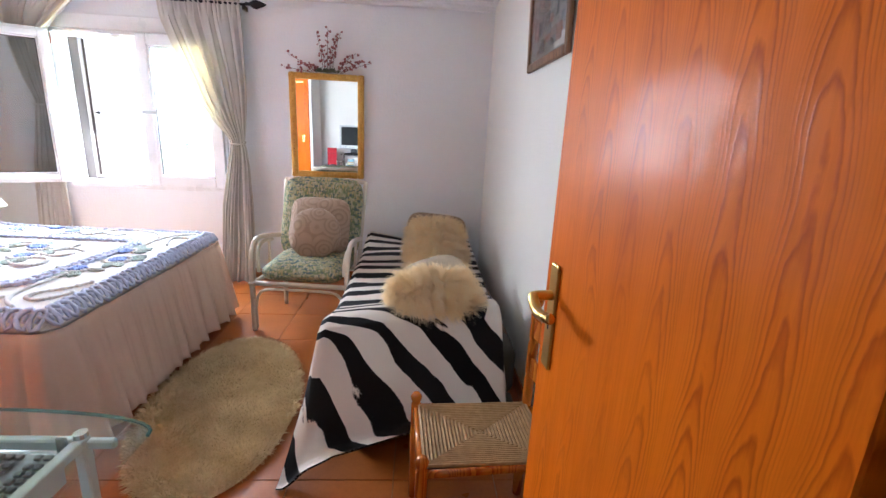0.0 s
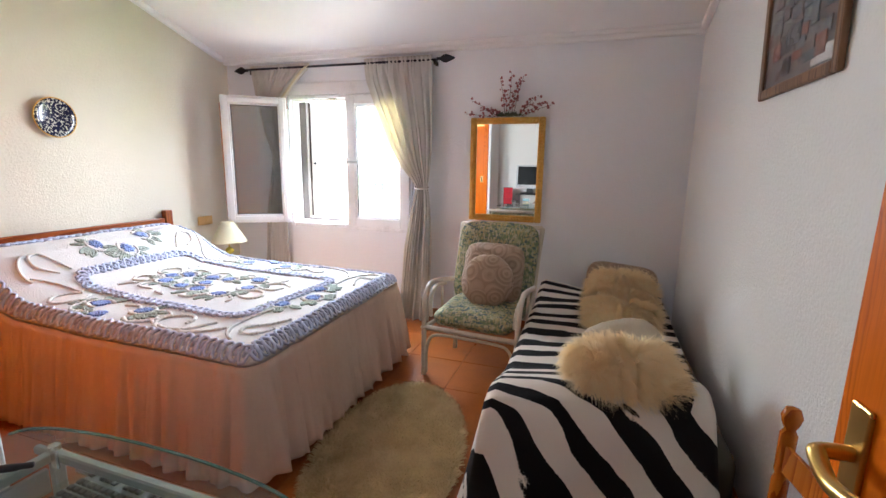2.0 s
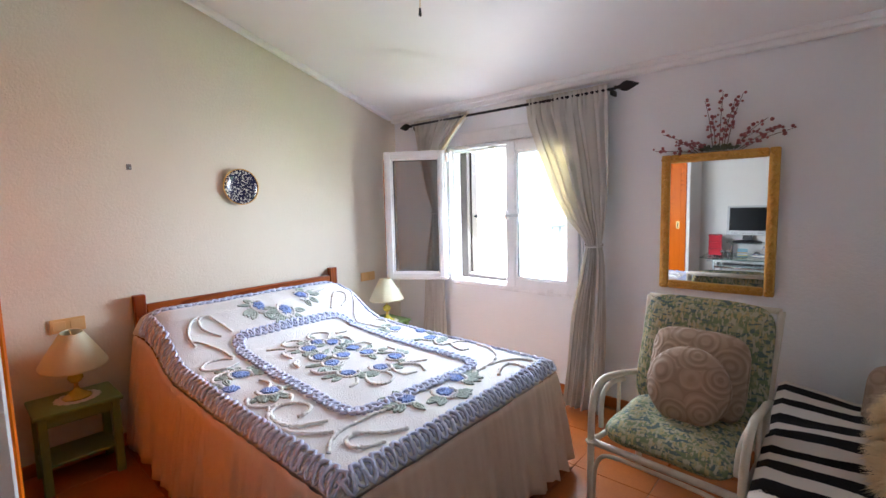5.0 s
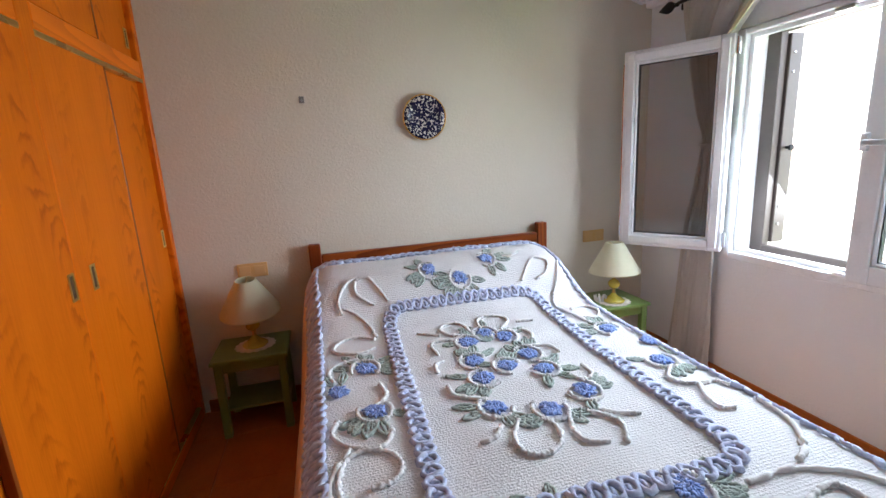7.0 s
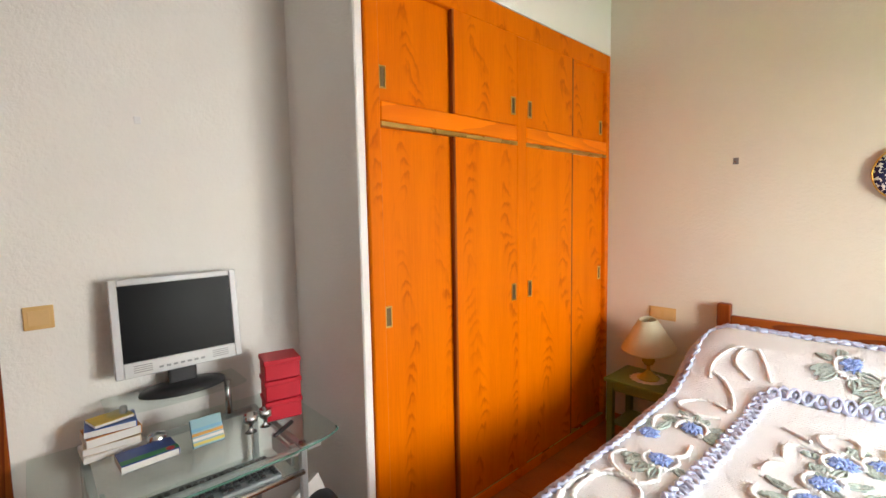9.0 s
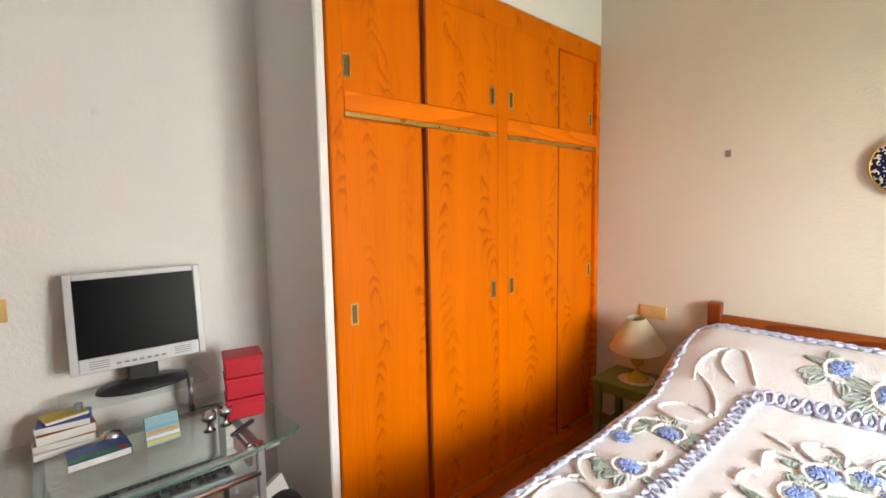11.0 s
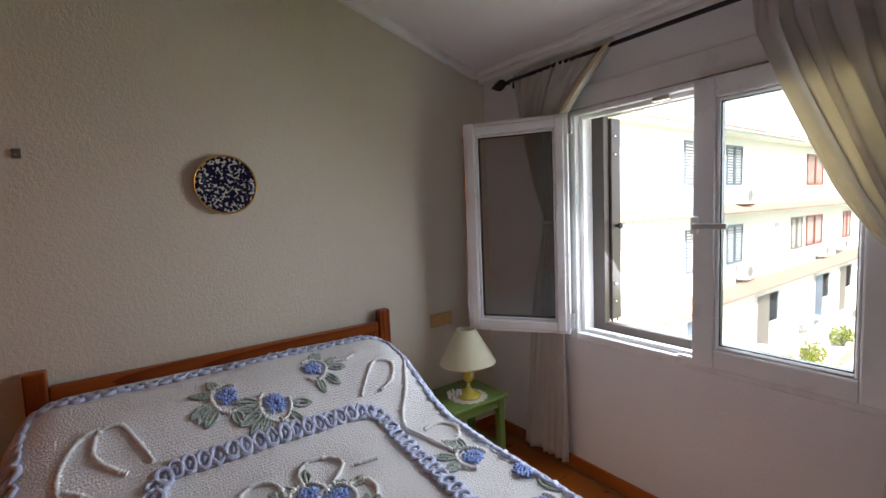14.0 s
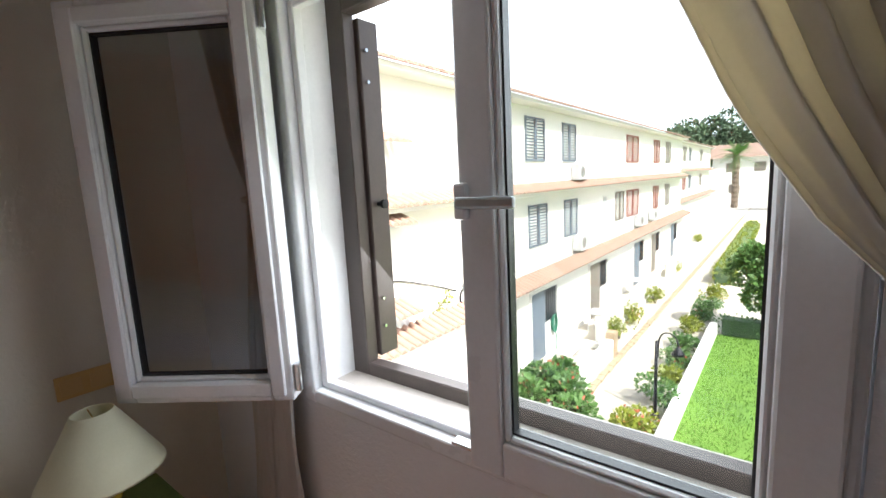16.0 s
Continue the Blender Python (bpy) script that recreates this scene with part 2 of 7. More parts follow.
CURT = surf("taupe_satin_curtain", (0.56, 0.56, 0.56), (0.66, 0.66, 0.66), 0.5, 8.0, 0.4, 14.0, 0.010, trans=0.34, sheen=0.3, shine=(0.78, 0.69, 0.48))
LINING = surf("cream_curtain_lining", (0.66, 0.58, 0.38), (0.76, 0.68, 0.46), 0.8, 8.0, 0.1, 200.0, 0.001, trans=0.4)
RATTAN = surf("cream_painted_rattan", (0.60, 0.54, 0.44), (0.74, 0.69, 0.59), 0.42, 14.0, 0.1, 60.0)
FUR = surf("cream_long_fur", (0.95, 0.76, 0.47), (0.99, 0.89, 0.67), 0.85, 25.0, 0.0, trans=0.5)
SHAG = surf("beige_shag_pile", (0.66, 0.48, 0.24), (0.95, 0.79, 0.50), 0.95, 7.0, 0.0, trans=0.1)
SHADE = surf("cream_pleated_shade", (0.72, 0.70, 0.50), (0.80, 0.78, 0.58), 0.7, 10.0, 0.1, 90.0, 0.002, trans=0.3)
YELLOW = plain("mustard_yellow_ceramic", (0.50, 0.42, 0.06), 0.25, 0.0, 0.4)
GREENP = surf("olive_green_paint", (0.12, 0.19, 0.045), (0.17, 0.26, 0.07), 0.4, 8.0, 0.1, 70.0)
LACE = surf("cream_crochet_lace", (0.66, 0.60, 0.50), (0.80, 0.75, 0.66), 0.95, 60.0, 0.6, 180.0, 0.004)
RUSH = surf("woven_rush", (0.30, 0.17, 0.06), (0.50, 0.32, 0.14), 0.7, 40.0, 0.4, 150.0, 0.004)
ORANGEW = wood("glossy_orange_beech", (0.34, 0.07, 0.004), (0.58, 0.18, 0.015), 0.25, 2, 2.0, 0.5)
RED = plain("bright_red_card", (0.52, 0.012, 0.03), 0.45)
BRICKW = surf("cream_plastic_switch", (0.66, 0.41, 0.15), (0.72, 0.47, 0.19), 0.4, 20.0, 0.02)


def mirror_mat():
    m, n, l, p = nodes_of("silvered_mirror")
    p.inputs["Base Color"].default_value = (0.93, 0.94, 0.93, 1)
    p.inputs["Metallic"].default_value = 1.0
    p.inputs["Roughness"].default_value = 0.01
    return m


MIRROR = mirror_mat()


def zebra_mat():
    m, n, l, p = nodes_of("zebra_print_plush")
    uv = n.new("ShaderNodeUVMap")
    uv.uv_map = "stripes"
    nz = n.new("ShaderNodeTexNoise")
    nz.inputs["Scale"].default_value, nz.inputs["Detail"].default_value = 1.5, 2.5
    l.new(uv.outputs[0], nz.inputs["Vector"])
    sep = n.new("ShaderNodeSeparateXYZ")
    l.new(uv.outputs[0], sep.inputs[0])
    ma = n.new("ShaderNodeMath")
    ma.operation = "MULTIPLY_ADD"
    ma.inputs[1].default_value = 0.95
    l.new(nz.outputs["Fac"], ma.inputs[0])
    l.new(sep.outputs[0], ma.inputs[2])
    si = n.new("ShaderNodeMath")
    si.operation = "MULTIPLY"
    si.inputs[1].default_value = 2 * math.pi
    l.new(ma.outputs[0], si.inputs[0])
    s2 = n.new("ShaderNodeMath")
    s2.operation = "SINE"
    l.new(si.outputs[0], s2.inputs[0])
    fz = noise_node(n, l, 120.0, 2.0)
    ad = n.new("ShaderNodeMath")
    ad.operation = "MULTIPLY_ADD"
    ad.inputs[1].default_value = 0.3
    l.new(fz.outputs["Fac"], ad.inputs[0])
    l.new(s2.outputs[0], ad.inputs[2])
    r = ramp_node(n, l, ad.outputs[0], [(0.22, (0.74, 0.68, 0.61)), (0.30, (0.010, 0.009, 0.010))])
    l.new(r.outputs[0], p.inputs["Base Color"])
    p.inputs["Roughness"].default_value = 0.9
    p.inputs["Sheen Weight"].default_value = 0.02
    p.inputs["Specular IOR Level"].default_value = 0.15
    b = noise_node(n, l, 260.0, 2.0)
    l.new(bump_node(n, l, b.outputs["Fac"], 0.4, 0.004).outputs[0], p.inputs["Normal"])
    return m


ZEBRA = zebra_mat()


def leaf_print():
    """Green, ochre and blue leaf strokes on a pale ground."""
    m, n, l, p = nodes_of("green_leaf_print_cotton")
    warp = noise_node(n, l, 5.0, 2.0)
    base = None
    cols = [((0.34, 0.34, 0.20), (0.17, 0.22, 0.11), 16.0, (1, 3.4, 1.5)), (None, (0.44, 0.36, 0.17), 22.0, (3.4, 1, 1)), (None, (0.09, 0.14, 0.13), 26.0, (1, 1.2, 3.4)), (None, (0.44, 0.41, 0.28), 27.0, (3.0, 2.4, 1))]
    for ground, ink, sc, st in cols:
        t = noise_node(n, l, sc, 1.0, 0.4, st)
        if base is None:
            base = ramp_node(n, l, t.outputs["Fac"], [(0.44, ground), (0.52, ink)]).outputs[0]
            continue
        mk = ramp_node(n, l, t.outputs["Fac"], [(0.55, (0, 0, 0)), (0.60, (1, 1, 1))])
        mx = n.new("ShaderNodeMix")
        mx.data_type = "RGBA"
        l.new(mk.outputs[0], mx.inputs[0])
        l.new(base, mx.inputs[6])
        mx.inputs[7].default_value = (*ink, 1)
        base = mx.outputs[2]
    l.new(base, p.inputs["Base Color"])
    p.inputs["Roughness"].default_value = 0.8
    b = noise_node(n, l, 200.0, 2.0)
    l.new(bump_node(n, l, b.outputs["Fac"], 0.15, 0.002).outputs[0], p.inputs["Normal"])
    return m


LEAFPRINT = leaf_print()


# ---- mesh helpers ----
def part(name, bm, material, parent=None, label="", smooth=False):
    me = bpy.data.meshes.new(name)
    if smooth:
        for f in bm.faces:
            f.smooth = True
    bm.to_mesh(me)
    bm.free()
    me.materials.append(material)
    ob = new(name, me)
    if parent is not None:
        ob.parent = parent
    if label:
        ob["label"] = label
    return ob


def thing(name, label, category, m=None, group="", kind=""):
    ob = new(name)
    ob.empty_display_size = 0.1
    if m is not None:
        ob.matrix_world = m
    return tagged(ob, label, category, group, kind)


def add_box(bm, lo, hi, bevel=0.0, seg=1, rot=None):
    c = [(a + b) / 2 for a, b in zip(lo, hi)]
    s = [abs(b - a) for a, b in zip(lo, hi)]
    vs = bmesh.ops.create_cube(bm, size=1.0)["verts"]
    for v in vs:
        v.co = Vector((v.co.x * s[0], v.co.y * s[1], v.co.z * s[2]))
    if bevel > 0:
        es = list({e for v in vs for e in v.link_edges})
        r = bmesh.ops.bevel(bm, geom=es, offset=bevel, segments=seg, affect="EDGES", profile=0.5)
        vs = list({v for f in r["faces"] for v in f.verts} | {v for v in vs if v.is_valid})
    mt = Matrix.Translation(c) if rot is None else Matrix.Translation(c) @ rot.to_4x4()
    bmesh.ops.transform(bm, matrix=mt, verts=vs)
    return vs


def box(lo, hi, bevel=0.0, seg=1, rot=None):
    bm = bmesh.new()
    add_box(bm, lo, hi, bevel, seg, rot)
    return bm


def add_lathe(bm, prof, seg=24, at=(0, 0, 0), mt=None):
    rings = []
    base = Matrix.Translation(at) @ (mt if mt is not None else Matrix.Identity(4))
    for r, z in prof:
        rings.append([bm.verts.new(base @ Vector((r * math.cos(2 * math.pi * i / seg), r * math.sin(2 * math.pi * i / seg), z))) for i in range(seg)])
    for a, b in zip(rings, rings[1:]):
        for i in range(seg):
            j = (i + 1) % seg
            bm.faces.new((a[i], a[j], b[j], b[i]))
    if prof[0][0] > 0.0005:
        bm.faces.new(list(reversed(rings[0])))
    if prof[-1][0] > 0.0005:
        bm.faces.new(rings[-1])


def lathe(prof, seg=24, at=(0, 0, 0), mt=None):
    bm = bmesh.new()
    add_lathe(bm, prof, seg, at, mt)
    return bm


def smooth_path(pts, n=6):
    """A rounded line through the given points."""
    pts = [Vector(p) for p in pts]
    out = []
    for i in range(len(pts) - 1):
        p0, p1, p2, p3 = pts[max(i - 1, 0)], pts[i], pts[i + 1], pts[min(i + 2, len(pts) - 1)]
        for k in range(n):
            t = k / n
            out.append(0.5 * ((2 * p1) + (p2 - p0) * t + (2 * p0 - 5 * p1 + 4 * p2 - p3) * t * t + (3 * p1 - p0 - 3 * p2 + p3) * t ** 3))
    out.append(pts[-1])
    return out


def add_tube(bm, pts, r, seg=8, closed=False):
    pts = [Vector(p) for p in pts]
    n = len(pts)
    rr = r if isinstance(r, (list, tuple)) else [r] * n
    rings, up = [], None
    for i in range(n):
        d = pts[(i + 1) % n if closed else min(i + 1, n - 1)] - pts[(i - 1) % n if closed else max(i - 1, 0)]
        if d.length < 1e-9:
            d = Vector((0, 0, 1))
        d.normalize()
        if up is None:
            up = Vector((0, 0, 1)) if abs(d.z) < 0.9 else Vector((1, 0, 0))
        s = d.cross(up)
        if s.length < 1e-6:
            s = d.cross(Vector((0.3, 1, 0.2)))
        s.normalize()
        up = s.cross(d).normalized()
        rings.append([bm.verts.new(pts[i] + rr[i] * (math.cos(2 * math.pi * k / seg) * s + math.sin(2 * math.pi * k / seg) * up)) for k in range(seg)])
    pairs = list(zip(rings, rings[1:])) + ([(rings[-1], rings[0])] if closed else [])
    for a, b in pairs:
        for k in range(seg):
            j = (k + 1) % seg
            bm.faces.new((a[k], a[j], b[j], b[k]))
    if not closed:
        bm.faces.new(list(reversed(rings[0])))
        bm.faces.new(rings[-1])


def tube(pts, r, seg=8, closed=False):
    bm = bmesh.new()
    add_tube(bm, pts, r, seg, closed)
    return bm


def grid(nu, nv, fn, thick=0.0):
    """A sheet of nu by nv cells, fn(u, v) giving the place, with a thickness to its back."""
    bm = bmesh.new()
    vs = [[bm.verts.new(fn(i / nu, j / nv)) for j in range(nv + 1)] for i in range(nu + 1)]
    for i in range(nu):
        for j in range(nv):
            bm.faces.new((vs[i][j], vs[i + 1][j], vs[i + 1][j + 1], vs[i][j + 1]))
    if thick:
        thicken(bm, vs, thick)
    return bm


def thicken(bm, vs, thick):
    """Give a grid of vertices a second skin behind it, and close the rims."""
    bm.normal_update()
    back = [[bm.verts.new(v.co - v.normal * thick) for v in row] for row in vs]
    nu, nv = len(vs) - 1, len(vs[0]) - 1
    for i in range(nu):
        for j in range(nv):
            bm.faces.new((back[i][j], back[i][j + 1], back[i + 1][j + 1], back[i + 1][j]))
    for i in range(nu):
        bm.faces.new((vs[i][0], back[i][0], back[i + 1][0], vs[i + 1][0]))
        bm.faces.new((vs[i][nv], vs[i + 1][nv], back[i + 1][nv], back[i][nv]))
    for j in range(nv):
        bm.faces.new((vs[0][j], vs[0][j + 1], back[0][j + 1], back[0][j]))
        bm.faces.new((vs[nu][j], back[nu][j], back[nu][j + 1], vs[nu][j + 1]))


def blob(seg, fn):
    """A closed ball bent by fn(unit vector)."""
    bm = bmesh.new()
    bmesh.ops.create_uvsphere(bm, u_segments=seg, v_segments=seg // 2, radius=1.0)
    for v in bm.verts:
        v.co = fn(v.co.normalized())
    return bm


def wobble(p, s, a, seed=0.0):
    return a * noise.noise(Vector((p[0] * s + seed, p[1] * s + seed * 0.7, p[2] * s - seed)))


# ---- the room ----
X0, X1, Y0, Y1 = -3.335, 0.855, 1.565, 5.22      # headboard wall, opposite wall, entry wall, window wall
YW, XP = 2.17, -1.315                           # wardrobe front, side of the wardrobe block
SLOPE, ZLOW = 0.318, 2.345                      # ceiling falls towards the window


def ceil_z(y):
    return ZLOW + SLOPE * (Y1 - y)


def prism(lo, hi, ytop=True):
    """A wall that ends under the sloping ceiling."""
    bm = box(lo, hi)
    for v in bm.verts:
        if v.co.z > 1.0:
            v.co.z = ceil_z(v.co.y) + 0.02
    return bm


def structure(name, bm, mat, label, cat):
    return tagged(part(name, bm, mat), label, cat, kind="structure")


T = 0.12
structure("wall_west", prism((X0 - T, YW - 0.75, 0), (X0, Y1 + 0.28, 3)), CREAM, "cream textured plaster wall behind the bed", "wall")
structure("wall_east", prism((X1, 0.0, 0), (X1 + T, Y1 + 0.28, 3)), WALL, "pale textured plaster wall beside the daybed", "wall")
WX0, WX1, WZ0, WZ1 = -2.66, -1.335, 0.765, 2.12  # window recess
bm = bmesh.new()
for lo, hi in (((X0, Y1, 0), (WX0, Y1 + 0.28, 2.36)), ((WX1, Y1, 0), (X1, Y1 + 0.28, 2.36)), ((WX0, Y1, 0), (WX1, Y1 + 0.28, WZ0)), ((WX0, Y1, WZ1), (WX1, Y1 + 0.28, 2.36))):
    add_box(bm, lo, hi)
structure("wall_north", bm, COOL, "white textured plaster wall around the window, daylight tint in its colour", "wall")
DX0, DX1, DZ = -0.195, 0.69, 2.04                # door opening
bm = bmesh.new()
for lo, hi in (((XP, Y0 - T, 0), (DX0 - 0.03, Y0, 3)), ((DX1 + 0.03, Y0 - T, 0), (X1, Y0, 3)), ((DX0 - 0.03, Y0 - T, DZ + 0.03), (DX1 + 0.03, Y0, 3))):
    add_box(bm, lo, hi)
for v in bm.verts:
    if v.co.z > 2.5:
        v.co.z = ceil_z(v.co.y) + 0.02
structure("wall_south", bm, WALL, "pale textured plaster wall behind the glass desk", "wall")
bm = bmesh.new()
add_box(bm, (XP - 0.04, Y0 - T, 0), (XP, YW - 0.012, 3), 0.006)
for lo, hi in (((X0, YW, 2.56), (XP - 0.04, YW + 0.004, 3.2)),):
    add_box(bm, (lo[0], YW - 0.1, lo[2]), (hi[0], YW - 0.004, hi[2]))
add_box(bm, (X0, YW - 0.75, 0), (XP - 0.04, YW - 0.65, 3))
for v in bm.verts:
    if v.co.z > 2.8:
        v.co.z = ceil_z(v.co.y) + 0.02
structure("wall_closet", bm, WALL, "plaster wall around the built-in wardrobe", "wall")
bm = box((X0 - T, YW - 0.75, 0), (X1 + T, Y1 + 0.28, 0.1))
for v in bm.verts:
    v.co.z = ceil_z(v.co.y) + (0.12 if v.co.z > 0.05 else 0)
structure("ceiling", bm, CEIL, "white painted ceiling sloping down to the window", "ceiling")
# cove moulding along the ceiling
bm = bmesh.new()
add_box(bm, (X0, Y1 - 0.055, ZLOW - 0.035), (X1, Y1, ZLOW + 0.03), 0.012, 2)
add_box(bm, (X0, Y1 - 0.085, ZLOW - 0.005), (X1, Y1 - 0.05, ZLOW + 0.03), 0.01, 2)
structure("trim", bm, CEIL, "white plaster moulding above the window wall", "moulding")
for xa, xb in ((X0, X0 + 0.045), (X1 - 0.045, X1)):
    bm = box((xa, YW, 0), (xb, Y1 - 0.085, 0.05), 0.012, 2)
    for v in bm.verts:
        v.co.z += ceil_z(v.co.y) - 0.045
    structure("trim", bm, CEIL, "white plaster moulding along the sloping ceiling", "moulding")

# floor bed with tiles laid on it at the end of the file
floor = structure("floor", box((X0 - T, 0.0, -0.12), (X1 + T, Y1 + 0.05, -0.008)), GROUT, "glossy terracotta tiled floor with thin brown joints", "floor")
for lo, hi in (((X0, Y1 - 0.012, 0), (X1 - 0.013, Y1, 0.08)), ((X1 - 0.012, Y0, 0), (X1, Y1, 0.08)), ((X0, YW + 0.03, 0), (X0 + 0.012, Y1 - 0.013, 0.08)), ((XP, Y0, 0), (DX0 - 0.11, Y0 + 0.012, 0.08)), ((XP, Y0 + 0.013, 0), (XP + 0.012, YW - 0.02, 0.08))):
    structure("baseboard", box(lo, hi, 0.003), TILE, "terracotta tile skirting along the wall", "skirting")

# ---- hall behind the entry door: unseen walls and ceiling, added to shut out daylight ----
structure("wall_hall_west", box((XP - 0.5, 0.12, 0), (XP - 0.38, Y0 - T, 2.6)), WALL, "unseen plain plaster wall added to enclose the hall", "wall")
structure("wall_hall_south", box((XP - 0.5, 0.0, 0), (X1, 0.12, 2.6)), WALL, "unseen plain plaster wall added to close the hall to daylight", "wall")
structure("ceiling", box((XP - 0.5, 0.0, 2.6), (X1 + T, Y0 - T, 2.7)), CEIL, "unseen flat white ceiling added over the hall", "ceiling")

# ---- window ----
win = tagged(new("window_1"), "white casement window, one sash open inward", "window", kind="structure")
win.location = (0, 0, 0)
FY0, FY1 = Y1 - 0.012, Y1 + 0.05
OX0, OX1, MX = -2.655, -1.34, -1.985
for nm, lo, hi in (("window_frame", (OX0, FY0, 0.765), (OX0 + 0.05, FY1, 2.005)), ("window_frame", (OX1 - 0.02, FY0, 0.765), (OX1, FY1, 2.005)), ("window_frame", (OX0 + 0.05, FY0, 0.765), (OX1 - 0.02, FY1, 0.81)), ("window_frame", (OX0 + 0.05, FY0, 1.975), (OX1 - 0.02, FY1, 2.005)), ("shutter_box", (OX0, FY0 + 0.004, 2.008), (OX1, FY1, 2.12))):
    part(nm, box(lo, hi, 0.006, 2), WHITE, win)
# inner step of the frame
for lo, hi in (((OX0 + 0.05, Y1 + 0.02, 0.81), (OX0 + 0.075, FY1, 1.975)), ((OX0 + 0.075, Y1 + 0.02, 0.81), (MX, FY1, 0.832)), ((OX0 + 0.075, Y1 + 0.02, 1.953), (MX, FY1, 1.975))):
    part("rebate", box(lo, hi, 0.003), WHITE, win)


def sash(width, height, stile, gmat):
    """Profile ring, glazing bead, pane; hinge edge at x = 0, running to +x, room side at -y."""
    w, h, s = width, height, stile
    out = []
    for nm, lo, hi in (("stile", (0, -0.035, 0), (s, 0.035, h)), ("stile", (w - s, -0.035, 0), (w, 0.035, h)), ("rail", (s, -0.035, 0), (w - s, 0.035, s)), ("rail", (s, -0.035, h - s), (w - s, 0.035, h))):
        out.append((nm, box(lo, hi, 0.007, 2), WHITE))
    b = 0.014
    for lo, hi in (((s, -0.026, s), (s + b, 0.026, h - s)), ((w - s - b, -0.026, s), (w - s, 0.026, h - s)), ((s + b, -0.026, s), (w - s - b, 0.026, s + b)), ((s + b, -0.026, h - s - b), (w - s - b, 0.026, h - s))):
        out.append(("glazing_bead", box(lo, hi, 0.005, 1), WHITE))
    g = 0.005
    for lo, hi in (((s + b, -0.012, s + b), (s + b + g, 0.012, h - s - b)), ((w - s - b - g, -0.012, s + b), (w - s - b, 0.012, h - s - b)), ((s + b + g, -0.012, s + b), (w - s - b - g, 0.012, s + b + g)), ((s + b + g, -0.012, h - s - b - g), (w - s - b - g, 0.012, h - s - b))):
        out.append(("gasket", box(lo, hi), BLACKP))
    out.append(("pane", box((s + b - 0.004, -0.004, s + b - 0.004), (w - s - b + 0.004, 0.004, h - s - b + 0.004)), gmat))
    return out


right = new("fixed_sash")
right.parent = win
right.matrix_world = pose(MX, Y1 - 0.012, 0.80)
for nm, b_, m_ in sash(0.625, 1.195, 0.085, GLASS):
    o = part(nm, b_, m_, right)
    if nm == "pane":
        o.visible_shadow = False
hd = part("handle", box((0.0, -0.065, -0.012), (0.135, -0.05, 0.012), 0.006, 2), SILVER, right, "grey lever handle")
hd.location = (0.012, -0.006, 0.60)
part("handle_plate", box((0.0, -0.055, 0.565), (0.03, -0.036, 0.64), 0.006, 2), WHITE, right)
part("hinge", lathe([(0.009, 0.0), (0.009, 0.08)], 12, (0.628, -0.045, 0.03)), WHITE, right)
left = new("open_sash")
left.parent = win
left.matrix_world = Matrix.Translation((-2.605, Y1 - 0.068, 0.815)) @ pose(0, 0, 0, 0, 0, 0) @ Matrix.Rotation(radians(180 + 34.0), 4, "Z")
for nm, b_, m_ in sash(0.565, 1.165, 0.066, SASHGLASS):
    o = part(nm, b_, m_, left)
    if nm == "pane":
        o.visible_shadow = False
for lo, hi in (((0.020, 0.035, 0.020), (0.064, 0.046, 1.145)), ((0.501, 0.035, 0.020), (0.545, 0.046, 1.145)), ((0.064, 0.035, 0.020), (0.501, 0.046, 0.064)), ((0.064, 0.035, 1.101), (0.501, 0.046, 1.145))):
    part("sash_step", box(lo, hi, 0.004, 1), WHITE, left)
for z in (0.03, 1.06):
    part("hinge", lathe([(0.011, 0.0), (0.011, 0.085)], 12, (-0.012, 0.02, z)), CHROME, left)
part("lock_strip", box((0.57, -0.012, 0.05), (0.576, 0.012, 1.1)), CHROME, left)
keep = part("keep", box((-2.06, FY0 - 0.006, 0.812), (-1.99, FY0 + 0.03, 0.822), 0.002), CHROME, win, "steel striker plate")
keep2 = part("keep", box((-2.18, FY0 - 0.004, 1.955), (-2.10, FY0 + 0.02, 1.972), 0.002), CHROME, win, "steel striker plate")
# outer brown frame with a louvred shutter folded back
bz = thing("outer_shutter", "dark brown aluminium shutter frame outside the window", "shutter", pose(0, 0, 0))
for lo, hi in (((-2.665, Y1 + 0.20, 0.765), (-2.58, Y1 + 0.25, 2.12)), ((-1.40, Y1 + 0.20, 0.765), (-1.335, Y1 + 0.25, 2.12)), ((-2.58, Y1 + 0.20, 0.765), (-1.40, Y1 + 0.25, 0.83)), ((-2.58, Y1 + 0.20, 1.985), (-1.40, Y1 + 0.25, 2.12))):
    part("rail", box(lo, hi, 0.004), BROWNAL, bz)
leaf = part("shutter_leaf", box((-2.60, Y1 + 0.252, 0.84), (-2.565, Y1 + 0.34, 1.98), 0.004), BROWNAL, bz)
for z in (0.95, 1.05, 1.78, 1.88):
    part("bolt", lathe([(0.006, 0), (0.006, 0.012)], 8, (-2.562, Y1 + 0.27, z), Matrix.Rotation(radians(90), 4, "Y")), CHROME, bz)
part("knob", lathe([(0.008, 0), (0.008, 0.02), (0.016, 0.022), (0.016, 0.034), (0.0, 0.036)], 12, (-2.565, Y1 + 0.29, 1.38), Matrix.Rotation(radians(90), 4, "Y")), IRON, bz, "black round knob")
structure("trim", box((-2.655, Y1 + 0.052, 0.768), (-1.337, Y1 + 0.33, 0.785)), surf("stone_sill", (0.42, 0.38, 0.34), (0.52, 0.48, 0.43), 0.6, 12.0), "pale stone outer window sill", "window sill")
